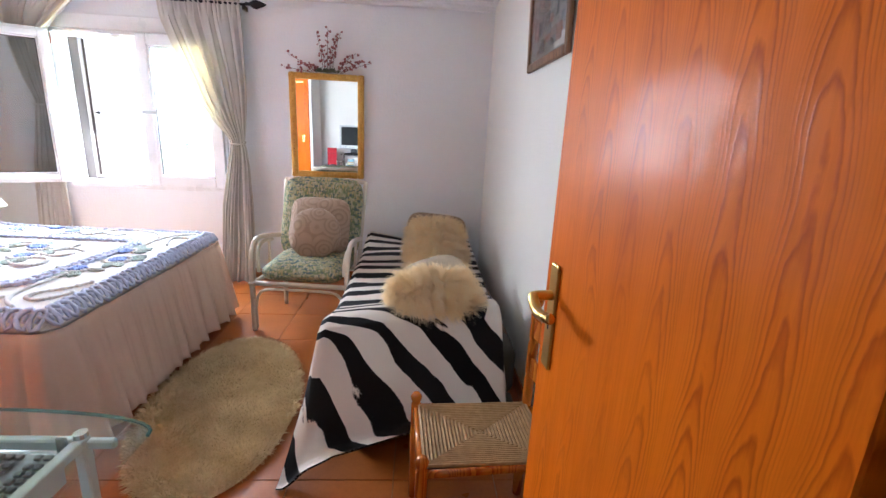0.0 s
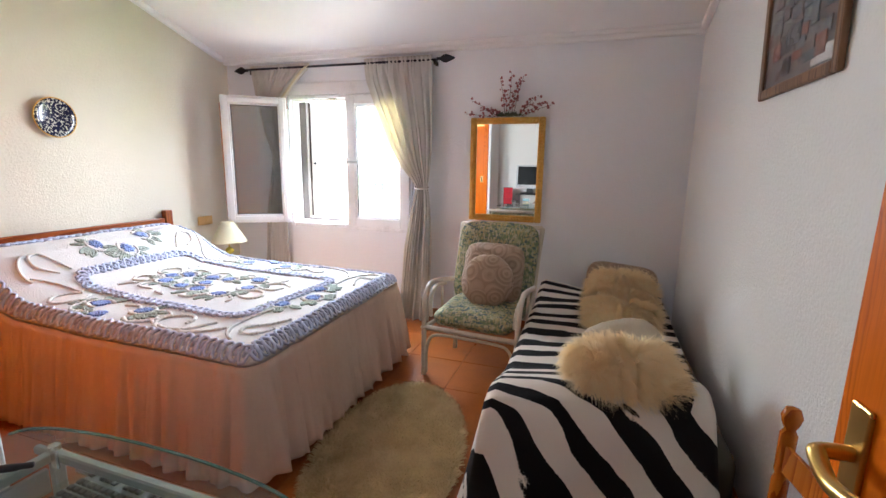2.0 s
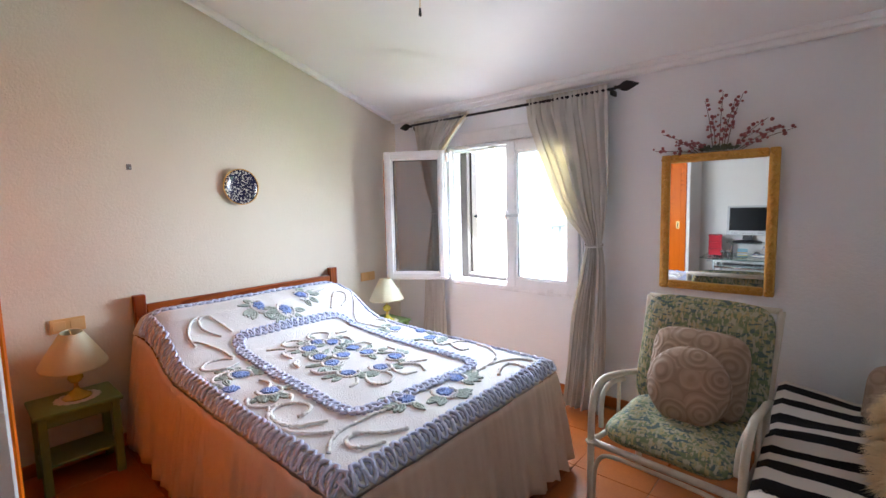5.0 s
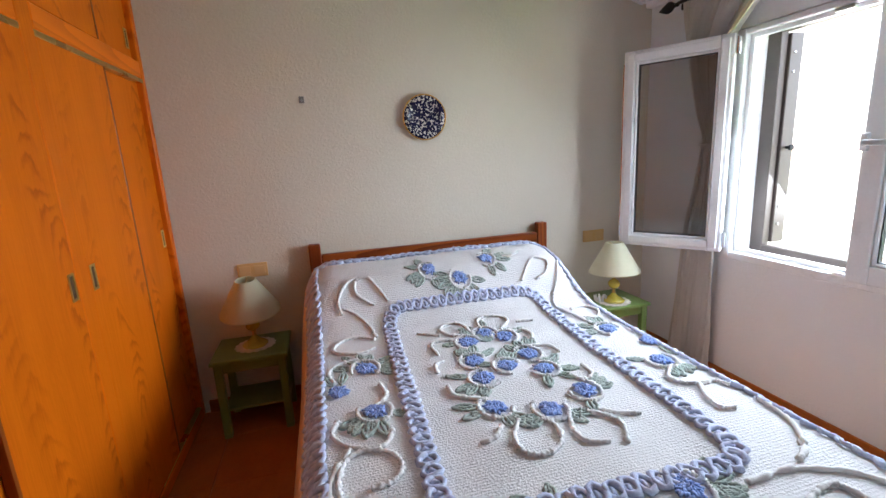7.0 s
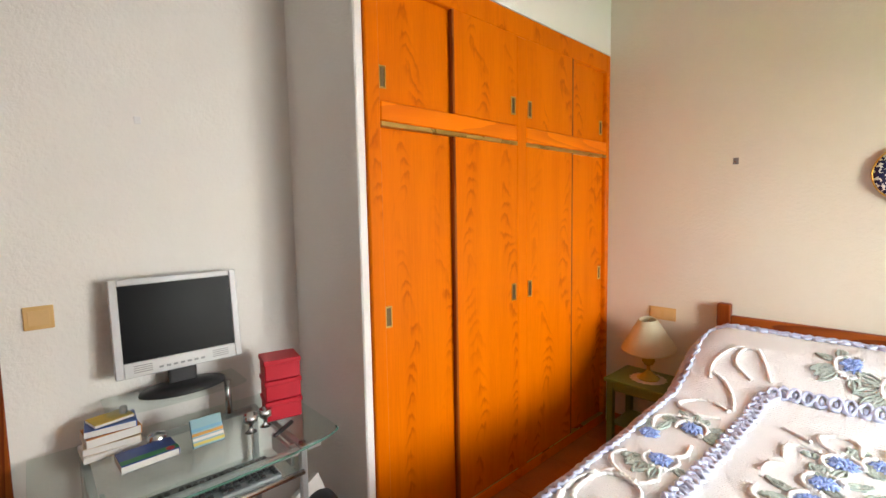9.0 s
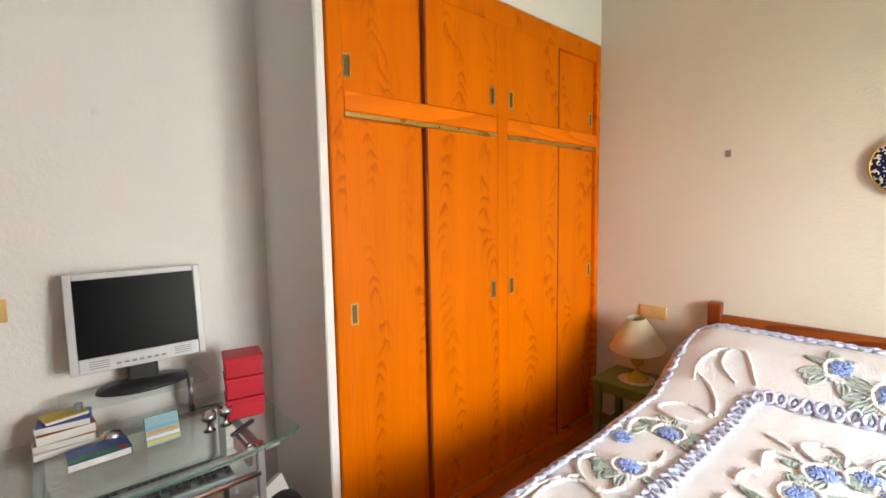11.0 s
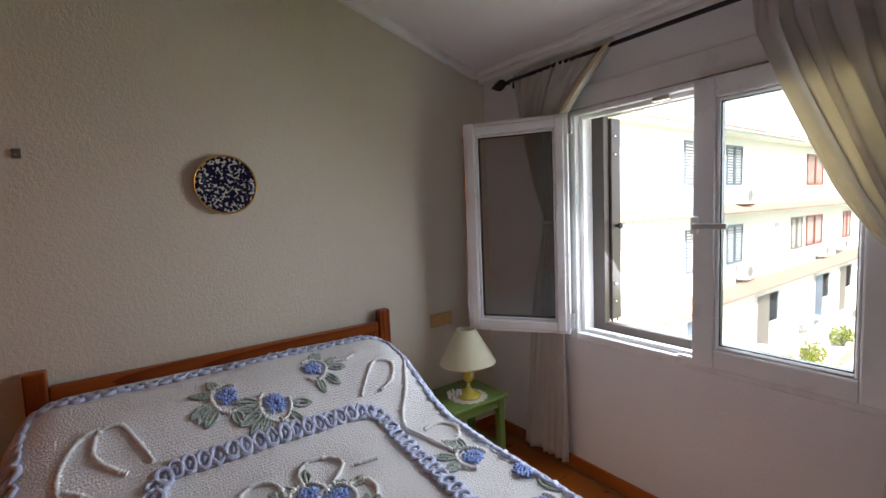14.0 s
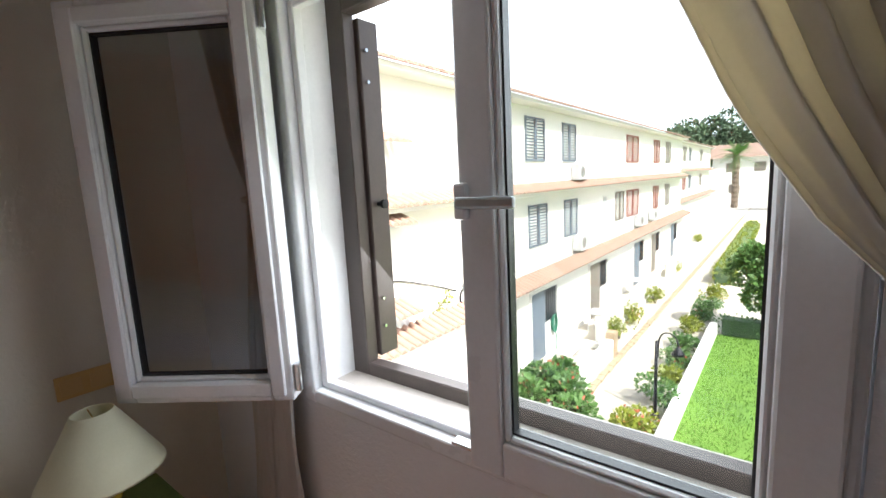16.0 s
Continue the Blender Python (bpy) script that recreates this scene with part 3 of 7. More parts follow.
for xa, xb in ((-2.665, -2.655),):
    structure("trim", box((xa - 0.001, Y1 + 0.05, 0.765), (xb, Y1 + 0.2, 2.12)), WHITE, "white window reveal", "reveal")

# ---- door ----
door = tagged(new("door_1"), "orange varnished pine veneer door standing open", "door", kind="structure")
door.matrix_world = Matrix.Translation((DX1 - 0.005, Y0 - 0.005, 0.008)) @ Matrix.Rotation(radians(90 + 4.5), 4, "Z")
part("door_leaf", box((0.0, 0.0, 0.0), (0.735, 0.036, 2.02), 0.003), DOORWOOD, door)
for side in (1, -1):
    yb = 0.036 if side > 0 else 0.0
    part("lock_plate", box((0.655, yb, 0.80), (0.698, yb + side * 0.008, 1.062), 0.003, 2), BRASS, door, "brass lock plate")
    pts = smooth_path([(0.676, yb + side * 0.004, 0.985), (0.676, yb + side * 0.045, 0.985), (0.665, yb + side * 0.056, 0.982), (0.625, yb + side * 0.058, 0.965), (0.575, yb + side * 0.056, 0.972), (0.555, yb + side * 0.055, 0.978)], 5)
    part("lever", tube(pts, [0.012] * 8 + [0.013] * 6 + [0.012] * (len(pts) - 15) + [0.009], 10), BRASS, door, "brass door lever", True)
    part("keyhole", box((0.673, yb + side * 0.0082, 0.90), (0.680, yb + side * 0.009, 0.925)), IRON, door)
fr = tagged(new("door_frame"), "orange-brown wooden door frame", "door frame", kind="structure")
for nm, lo, hi in (("jamb", (DX0 - 0.03, Y0 - T - 0.006, 0), (DX0, Y0 + 0.006, DZ)), ("jamb", (DX1, Y0 - T - 0.006, 0), (DX1 + 0.03, Y0 + 0.006, DZ)), ("head", (DX0 - 0.03, Y0 - T - 0.006, DZ), (DX1 + 0.03, Y0 + 0.006, DZ + 0.03)), ("architrave", (DX0 - 0.065, Y0 + 0.002, 0), (DX0 - 0.004, Y0 + 0.018, DZ + 0.075)), ("architrave", (DX1 + 0.004, Y0 + 0.002, 0), (DX1 + 0.065, Y0 + 0.018, DZ + 0.075)), ("architrave", (DX0 - 0.004, Y0 + 0.002, DZ + 0.006), (DX1 + 0.004, Y0 + 0.017, DZ + 0.074))):
    part(nm, box(lo, hi, 0.004), PINE_Z, fr)

# ---- built-in wardrobe ----
ward = thing("wardrobe", "built-in orange pine wardrobe with sliding doors and top cupboards", "wardrobe", pose(0, 0, 0))
WXA, WXB = X0 + 0.004, XP - 0.042
for nm, lo, hi in (("stile", (WXA, YW - 0.05, 0), (WXA + 0.045, YW, 2.555)), ("stile", (WXB - 0.065, YW - 0.05, 0), (WXB, YW, 2.555)), ("mullion", (-2.385, YW - 0.05, 0.06), (-2.305, YW, 2.44)), ("rail", (WXA + 0.045, YW - 0.05, 2.44), (WXB - 0.065, YW, 2.555)), ("plinth", (WXA + 0.045, YW - 0.05, 0.0), (WXB - 0.065, YW, 0.06))):
    part(nm, box(lo, hi, 0.005), PINE, ward)
for xa, xb in ((WXA + 0.045, -2.385), (-2.305, WXB - 0.065)):
    part("rail", box((xa, YW - 0.05, 1.895), (xb, YW, 1.975), 0.005), PINE_X, ward)
    part("track", box((xa, YW - 0.048, 1.872), (xb, YW + 0.002, 1.893), 0.003), BRASS, ward, "brass sliding track")
    part("track", box((xa, YW - 0.048, 0.062), (xb, YW - 0.004, 0.07)), BRASS, ward)
    xm = (xa + xb) / 2
    for za, zb in ((0.07, 1.874), (1.976, 2.442)):
        for k, (pa, pb, yo) in enumerate(((xa, xm + 0.03, -0.008 if xa > -2.35 else -0.034), (xm - 0.02, xb, -0.034 if xa > -2.35 else -0.008))):
            leafm = part("door", box((-(pb - pa) / 2, -0.010, -(zb - za) / 2), ((pb - pa) / 2, 0.010, (zb - za) / 2), 0.002), PINE, ward)
            leafm.location = ((pa + pb) / 2, YW + yo + 0.004 - 0.008, (za + zb) / 2)
            ex = (pb - pa) / 2 * (1 if k == 0 else -1)
            # dark wood strip paints the shadow where the sliding leaves overlap
            es = part("edge_strip", box((-0.007, -0.0115, -(zb - za) / 2 + 0.002), (0.007, 0.0115, (zb - za) / 2 - 0.002), 0.001), PINE_Z, leafm, "dark strip painting the shadow at the door seam")
            es.location = (ex, 0, 0)
            hx = (pa + 0.035 if k == 0 else pb - 0.030)
            hz = 1.085 if za < 1 else 2.075
            for lo, hi in (((-0.018, 0.0, -0.046), (-0.011, 0.004, 0.046)), ((0.011, 0.0, -0.046), (0.018, 0.004, 0.046)), ((-0.011, 0.0, -0.046), (0.011, 0.004, -0.038)), ((-0.011, 0.0, 0.038), (0.011, 0.004, 0.046))):
                hb = part("handle", box(lo, hi, 0.001), BRASS, leafm, "recessed brass finger pull")
                hb.location = (hx - (pa + pb) / 2, 0.0095, hz - (za + zb) / 2)
            hb = part("handle_recess", box((-0.011, -0.006, -0.038), (0.011, 0.0012, 0.038)), plain("dull_brass", (0.16, 0.10, 0.04), 0.5, 0.6), leafm)
            hb.location = (hx - (pa + pb) / 2, 0.0095, hz - (za + zb) / 2)
part("inside", box((WXA, YW - 0.66, 0.0), (WXB, YW - 0.64, 2.5)), BLACKP, ward)

# ---- bed ----
PX = [-3.335, -3.17, -3.03, -2.89, -2.80, -2.67, -2.55, -2.17, -1.05]
PZ = [0.845, 0.870, 0.880, 0.848, 0.79, 0.70, 0.65, 0.628, 0.622]
BX0, BX1, BY0, BY1 = -3.27, -1.075, 2.845, 4.315


def cover_z(x, y):
    """Height of the bedspread: flat mattress, pillows under the head end, rounded rims."""
    z = float(np.interp(x, PX, PZ))
    d = min(x - BX0 + 0.2, BX1 - x, y - BY0, BY1 - y)
    k = max(0.0, min(1.0, d / 0.07))
    rise = max(0.0, z - 0.625)
    e = min(y - BY0, BY1 - y)
    z -= rise * max(0.0, 1 - max(e, 0) / 0.16) ** 2 * 0.32
    z -= 0.055 * (1 - k) ** 2
    return z + wobble((x, y, 0), 4.0, 0.006) + wobble((x, y, 0), 11.0, 0.002, 5.0)


bed = thing("bed", "reddish pine double bed with a low panelled headboard", "bed", pose(X0 + 0.01, 3.638, 0))
for s in (-1, 1):
    part("post", box((0.0, s * 0.735 - 0.034, 0), (0.055, s * 0.735 + 0.034, 0.967), 0.008, 2), PINE_Z, bed)
part("top_rail", box((0.008, -0.70, 0.835), (0.046, 0.70, 0.902), 0.008, 2), PINE_Y, bed)
part("bottom_rail", box((0.008, -0.70, 0.45), (0.046, 0.70, 0.52), 0.006), PINE_Y, bed)
for i in range(3):
    part("headboard_panel", box((0.018, -0.70 + i * 0.467, 0.52), (0.034, -0.70 + (i + 1) * 0.467 - 0.035, 0.835), 0.004), PINE_Y, bed)
    part("muntin", box((0.010, -0.70 + (i + 1) * 0.467 - 0.035, 0.52), (0.044, -0.70 + (i + 1) * 0.467, 0.835), 0.004), PINE_Z, bed)
part("mattress", box((0.06, -0.70, 0.30), (2.16, 0.65, 0.55), 0.05, 3), COTTON, bed)
part("base", box((0.06, -0.68, 0.18), (2.13, 0.63, 0.30), 0.01), PINE_X, bed)
for ax in (0.15, 2.0):
    for ay in (-0.6, 0.55):
        part("leg", box((ax, ay, 0), (ax + 0.06, ay + 0.06, 0.18), 0.004), PINE_Z, bed)

spread = thing("bedspread", "white chenille bedspread with blue roses and a gathered pink skirt", "bedspread", pose(0, 0, 0))


def ribbed():
    m, n, l, p = nodes_of("ribbed_candlewick_cotton")
    t = noise_node(n, l, 4.0, 3.0)
    r = ramp_node(n, l, t.outputs["Fac"], [(0.3, (0.77, 0.77, 0.79)), (0.7, (0.84, 0.84, 0.855))])
    l.new(r.outputs[0], p.inputs["Base Color"])
    p.inputs["Roughness"].default_value = 0.95
    co = n.new("ShaderNodeTexCoord")
    w = n.new("ShaderNodeTexWave")
    w.bands_direction = "X"
    w.inputs["Scale"].default_value, w.inputs["Distortion"].default_value, w.inputs["Detail"].default_value, w.inputs["Detail Scale"].default_value = 30.0, 1.2, 2.0, 3.0
    l.new(co.outputs["Object"], w.inputs["Vector"])
    t2 = noise_node(n, l, 150.0, 2.0)
    b1 = bump_node(n, l, w.outputs["Fac"], 0.25, 0.004)
    l.new(bump_node(n, l, t2.outputs["Fac"], 0.8, 0.006, b1).outputs[0], p.inputs["Normal"])
    return m


RIB = ribbed()


def cover_point(u, v):
    x, y = BX0 + u * (BX1 - BX0), BY0 + v * (BY1 - BY0)
    z = cover_z(x, y)
    cy = BY0 + 0.075 if y < BY0 + 0.075 else BY1 - 0.075 if y > BY1 - 0.075 else y
    dx, dy = x - (BX1 - 0.075), y - cy
    if dx > 0 and dy:
        k = max(dx, abs(dy)) / math.hypot(dx, dy)
        x, y = BX1 - 0.075 + dx * k, cy + dy * k
    return Vector((x, y, z))


part("cover", grid(110, 76, cover_point, 0.006), RIB, spread, smooth=True)
RCOR = 0.075


def rim(s):
    """Point, outward way and corner height on the cover's rim, s metres from the head end."""
    xa, la, lb, q = BX0 + 0.06, BX1 - RCOR - BX0 - 0.06, BY1 - BY0 - 2 * RCOR, RCOR * math.pi / 2
    if s < la:
        return Vector((xa + s, BY0, 0)), Vector((0, -1, 0)), (xa + s, BY0 + 0.002)
    s -= la
    if s < q:
        a = s / RCOR
        o = Vector((math.sin(a), -math.cos(a), 0))
        return Vector((BX1 - RCOR, BY0 + RCOR, 0)) + o * RCOR, o, (BX1 - 0.002, BY0 + 0.002)
    s -= q
    if s < lb:
        return Vector((BX1, BY0 + RCOR + s, 0)), Vector((1, 0, 0)), (BX1 - 0.002, BY0 + RCOR + s)
    s -= lb
    if s < q:
        a = s / RCOR
        o = Vector((math.cos(a), math.sin(a), 0))
        return Vector((BX1 - RCOR, BY1 - RCOR, 0)) + o * RCOR, o, (BX1 - 0.002, BY1 - 0.002)
    s -= q
    return Vector((BX1 - RCOR - s, BY1, 0)), Vector((0, 1, 0)), (max(BX1 - RCOR - s, BX0), BY1 - 0.002)


def skirt_point(u, v):
    """The gathered flounce that hangs from the rim on three sides."""
    s = u * (2 * (BX1 - RCOR - BX0 - 0.06) + BY1 - BY0 - 2 * RCOR + RCOR * math.pi)
    p, out, c = rim(s)
    ph = s * 8.8 + 1.6 * noise.noise(Vector((s * 2.2, 1.0, 0)))
    fold = math.sin(ph * 2 * math.pi) + 0.45 * math.sin(ph * 4.7 * math.pi + 1)
    deep = 0.003 + 0.026 * v
    ztop = cover_z(*c) - 0.008
    hem = 0.055 + 0.018 * noise.noise(Vector((s * 3.0, 1.0, 4.0))) + 0.012 * math.sin(ph * 2 * math.pi + 1)
    p = p + out * (0.006 + 0.075 * v ** 0.8 + deep * fold * (0.7 + 0.5 * noise.noise(Vector((s * 1.3, 1.0, 2.0)))))
    return Vector((p.x, p.y, ztop + (hem - ztop) * v))


part("skirt", grid(760, 14, skirt_point, 0.003), SKIRT, spread, "gathered pale pink flounce", True)


def lay(x, y, up=0.006):
    return Vector((x, y, cover_z(min(max(x, BX0), BX1), min(max(y, BY0), BY1)) + up))


def cord(bm, pts, r=0.011, n=8):
    """A tufted chenille cord lying on the cover."""
    flat = smooth_path([(x, y, 0) for x, y in pts], n)
    out, rr = [], []
    acc = 0.0
    for i, p in enumerate(flat):
        if i:
            acc += (p - flat[i - 1]).length
        out.append(lay(p.x, p.y, r * 0.55))
        rr.append(r * (0.90 + 0.22 * math.sin(acc * 640) + 0.8 * noise.noise(p * 150)))
    add_tube(bm, out, rr, 6)


def loop_pts(cx, cy, rx, ry, a0, a1, tilt=0.0, n=9):
    out = []
    for i in range(n):
        a = radians(a0 + (a1 - a0) * i / (n - 1))
        x, y = rx * math.cos(a), ry * math.sin(a)
        ct, st = math.cos(radians(tilt)), math.sin(radians(tilt))
        out.append((cx + x * ct - y * st, cy + x * st + y * ct))
    return out


def scallops(bm, pts, step=0.043, size=0.020, side=1):
    """A row of chenille rings along a line."""
    path = [Vector((x, y, 0)) for x, y in pts]
    for a, b in zip(path, path[1:]):
        ln = (b - a).length
        k = max(1, round(ln / step))
        d = (b - a).normalized()
        nrm = Vector((-d.y, d.x, 0)) * side
        for i in range(k):
            c = a.lerp(b, (i + 0.5) / k)
            ring = []
            for j in range(11):
                an = 2 * math.pi * (j / 10 * 1.05)
                w_ = 0.88 + 0.24 * random.random()
                q = c + d * math.cos(an) * size * w_ + nrm * math.sin(an) * size * 1.4 * w_
                ring.append(lay(q.x, q.y, 0.006 + 0.004 * random.random()))
            add_tube(bm, ring, [0.0085 * (0.65 + 0.7 * random.random()) for _ in ring], 6)
            add_tube(bm, [lay(c.x - nrm.x * size * 0.6, c.y - nrm.y * size * 0.6, 0.003), lay(c.x + d.x * 0.004, c.y + d.y * 0.004, 0.007), lay(c.x + nrm.x * size * 0.6, c.y + nrm.y * size * 0.6, 0.003)], [0.006, 0.0085, 0.006], 6)


bm = bmesh.new()
scallops(bm, [(-2.60, 3.22), (-2.665, 3.245), (-2.69, 3.31), (-2.69, 3.92), (-2.665, 3.99), (-2.60, 4.015), (-1.48, 3.99), (-1.415, 3.965), (-1.39, 3.90), (-1.42, 3.26), (-1.445, 3.20), (-1.51, 3.175), (-2.60, 3.22)])
part("inner_border", bm, CHEN_B, spread, "pale blue looped chenille border", True)
bm = bmesh.new()
r0 = 0.032
scallops(bm, [(BX0 + 0.14, BY0 + r0), (BX1 - r0, BY0 + r0), (BX1 - r0, BY1 - r0), (BX0 + 0.14, BY1 - r0), (BX0 + 0.14, BY0 + r0)], 0.046, 0.023)
part("outer_border", bm, CHEN_B, spread, "pale blue looped chenille border", True)

ROSES = [(-2.88, 3.49), (-2.80, 3.64), (-2.92, 3.83), (-2.39, 3.62), (-2.33, 3.69), (-2.33, 3.52), (-2.16, 3.72), (-2.17, 3.49), (-2.09, 3.60), (-2.02, 3.72), (-2.03, 3.48), (-1.83, 3.77), (-1.84, 3.45), (-1.77, 3.61),
         (-2.26, 3.07), (-2.12, 2.96), (-1.95, 3.07), (-2.25, 4.16), (-2.08, 4.24), (-1.92, 4.16), (-1.37, 3.42), (-1.29, 3.59), (-1.36, 3.75)]
random.seed(4)
for x, y in ROSES:
    bm = bmesh.new()
    turn = random.random() * 6.28
    for i in range(46):                               # cut tufts standing out from the middle
        a0 = turn + i * 2.39996
        r0_ = 0.030 * math.sqrt((i + 0.5) / 46) * random.uniform(0.8, 1.15)
        ln = random.uniform(0.008, 0.020)
        lift = 0.016 - 0.25 * r0_
        px, py = x + r0_ * math.cos(a0), y + r0_ * math.sin(a0) * 0.92
        tip = lay(px + ln * math.cos(a0), py + ln * math.sin(a0), lift * random.uniform(0.5, 1.1))
        add_tube(bm, [lay(px, py, 0.001), lay(px + ln * 0.35 * math.cos(a0), py + ln * 0.35 * math.sin(a0), lift), tip], [0.0052, 0.0058, 0.0028], 5)
    part("rose", bm, ROSE, spread, "cornflower blue tufted rose", True)
groups = [(ROSES[0:3], (-2.86, 3.65)), (ROSES[3:14], (-2.07, 3.61)), (ROSES[14:17], (-2.10, 3.03)), (ROSES[17:20], (-2.08, 4.19)), (ROSES[20:23], (-1.34, 3.59))]
for roses, (cx, cy) in groups:
    for x, y in roses:
        away = math.degrees(math.atan2(y - cy, x - cx)) + random.uniform(-25, 25)
        wp = loop_pts(x, y, 0.064, 0.056, away - 125, away + 125, 0, 10)
        if all(BY0 + 0.06 < q[1] < BY1 - 0.06 and q[0] < BX1 - 0.06 for q in wp):
            bm = bmesh.new()
            cord(bm, wp, 0.0082, 9)
            part("petal_loop", bm, CHEN_W, spread, "white tufted loop round a rose", True)
        for i in range(9 if len(roses) < 5 else 5):
            a = math.atan2(y - cy, x - cx) + random.uniform(-1.9, 1.9)
            l0, ln, wd = 0.055, random.uniform(0.055, 0.090), random.uniform(0.012, 0.018)
            px, py = x + l0 * math.cos(a), y + l0 * math.sin(a)
            bm = bmesh.new()
            for s_ in (-1, 0.0, 1):
                pts = [(px + (ln * t) * math.cos(a) - s_ * wd * math.sin(math.pi * t) * math.sin(a), py + (ln * t) * math.sin(a) + s_ * wd * math.sin(math.pi * t) * math.cos(a)) for t in (0.0, 0.3, 0.65, 1.0)]
                if any(min(abs(q[1] - BY0), abs(q[1] - BY1)) < 0.05 or q[1] < BY0 or q[1] > BY1 or q[0] > BX1 - 0.05 for q in pts):
                    continue
                cord(bm, pts, 0.0060, 6)
            if len(bm.verts):
                part("leaf", bm, LEAFC, spread, "grey-green tufted leaf", True)
            else:
                bm.free()
MIDDLE_SCROLLS = (
    [(-2.43, 3.62), (-2.52, 3.63), (-2.56, 3.68), (-2.54, 3.75), (-2.48, 3.77), (-2.40, 3.70)],
    [(-2.42, 3.56), (-2.51, 3.55), (-2.54, 3.49), (-2.50, 3.44), (-2.43, 3.46), (-2.39, 3.53)],
    [(-2.49, 3.33), (-2.46, 3.38), (-2.43, 3.42)], [(-2.37, 3.46), (-2.38, 3.39), (-2.34, 3.36), (-2.26, 3.37)],
    [(-2.21, 3.38), (-2.19, 3.34), (-2.13, 3.33)], [(-2.02, 3.34), (-1.96, 3.34), (-1.92, 3.38), (-1.89, 3.44)],
    [(-1.74, 3.43), (-1.69, 3.39), (-1.68, 3.34)],
    [(-1.75, 3.49), (-1.67, 3.44), (-1.61, 3.44), (-1.58, 3.48), (-1.59, 3.53), (-1.63, 3.57), (-1.70, 3.58), (-1.73, 3.55)],
    [(-1.73, 3.65), (-1.65, 3.62), (-1.59, 3.63), (-1.57, 3.69)], [(-1.72, 3.71), (-1.67, 3.76), (-1.62, 3.77), (-1.55, 3.73)],
    [(-1.72, 3.75), (-1.68, 3.80), (-1.66, 3.86)], [(-1.94, 3.78), (-1.89, 3.81), (-1.92, 3.86), (-2.00, 3.87)],
    [(-2.36, 3.73), (-2.36, 3.79), (-2.31, 3.81), (-2.26, 3.79)], [(-2.22, 3.74), (-2.19, 3.83), (-2.13, 3.85)], [(-2.45, 3.80), (-2.44, 3.88)],
)
HEAD_SCROLLS = (
    [(-2.69, 3.01), (-2.75, 3.00), (-2.81, 3.02), (-2.86, 3.06), (-2.88, 3.12)],
    [(-2.73, 3.24), (-2.81, 3.20), (-2.87, 3.16), (-2.86, 3.10), (-2.79, 3.09), (-2.74, 3.14), (-2.72, 3.17)],
    [(-2.72, 3.02), (-2.68, 3.08), (-2.60, 3.13), (-2.52, 3.15)], [(-2.94, 3.92), (-2.92, 3.98), (-2.95, 4.04)],
    [(-2.74, 3.97), (-2.83, 4.05), (-2.87, 4.11), (-2.84, 4.17), (-2.77, 4.13), (-2.74, 4.06)],
    [(-2.86, 4.25), (-2.72, 4.17), (-2.63, 4.10), (-2.55, 4.07), (-2.44, 4.10), (-2.33, 4.13)],
    [(-2.50, 4.12), (-2.51, 4.20), (-2.45, 4.24), (-2.38, 4.19), (-2.40, 4.13)],
)
SIDE_SCROLLS = (
    [(-2.50, 3.14), (-2.54, 3.08), (-2.54, 3.01), (-2.48, 2.96), (-2.42, 2.97), (-2.39, 3.05), (-2.42, 3.13)],
    [(-2.34, 3.05), (-2.32, 2.97), (-2.26, 2.93), (-2.18, 2.95)], [(-2.13, 3.11), (-2.04, 3.12), (-1.98, 3.07)],
    [(-1.93, 2.95), (-1.87, 2.93), (-1.81, 2.96), (-1.77, 3.02), (-1.77, 3.08), (-1.83, 3.11)],
    [(-1.61, 3.02), (-1.62, 3.08), (-1.67, 3.11), (-1.73, 3.09), (-1.76, 3.02), (-1.73, 2.96), (-1.63, 2.94), (-1.54, 2.97), (-1.48, 3.08)],
    [(-1.78, 2.98), (-1.66, 2.92), (-1.51, 2.93), (-1.42, 2.99), (-1.38, 3.04)],
    [(-1.86, 4.15), (-1.80, 4.09), (-1.75, 4.11), (-1.73, 4.17), (-1.73, 4.22), (-1.69, 4.24)], [(-1.73, 4.15), (-1.66, 4.11), (-1.60, 4.10), (-1.58, 4.14)],
    [(-1.60, 4.25), (-1.48, 4.23), (-1.38, 4.15), (-1.35, 4.09)],
)
FOOT_SCROLLS = (
    [(-1.18, 3.25), (-1.22, 3.18), (-1.28, 3.13), (-1.31, 3.08), (-1.29, 3.03), (-1.24, 3.02), (-1.20, 3.06), (-1.18, 3.13)],
    [(-1.27, 2.94), (-1.33, 2.99), (-1.37, 3.06), (-1.38, 3.15), (-1.37, 3.26), (-1.35, 3.33)],
    [(-1.33, 3.90), (-1.33, 4.04), (-1.27, 4.17), (-1.18, 4.21), (-1.15, 4.15), (-1.16, 4.09), (-1.21, 4.10), (-1.26, 4.08), (-1.25, 4.00), (-1.21, 3.92)],
)
for pts in MIDDLE_SCROLLS + HEAD_SCROLLS + SIDE_SCROLLS + FOOT_SCROLLS:
    bm = bmesh.new()
    cord(bm, pts, 0.0088, 14)
    part("scroll", bm, CHEN_W, spread, "white tufted scroll", True)


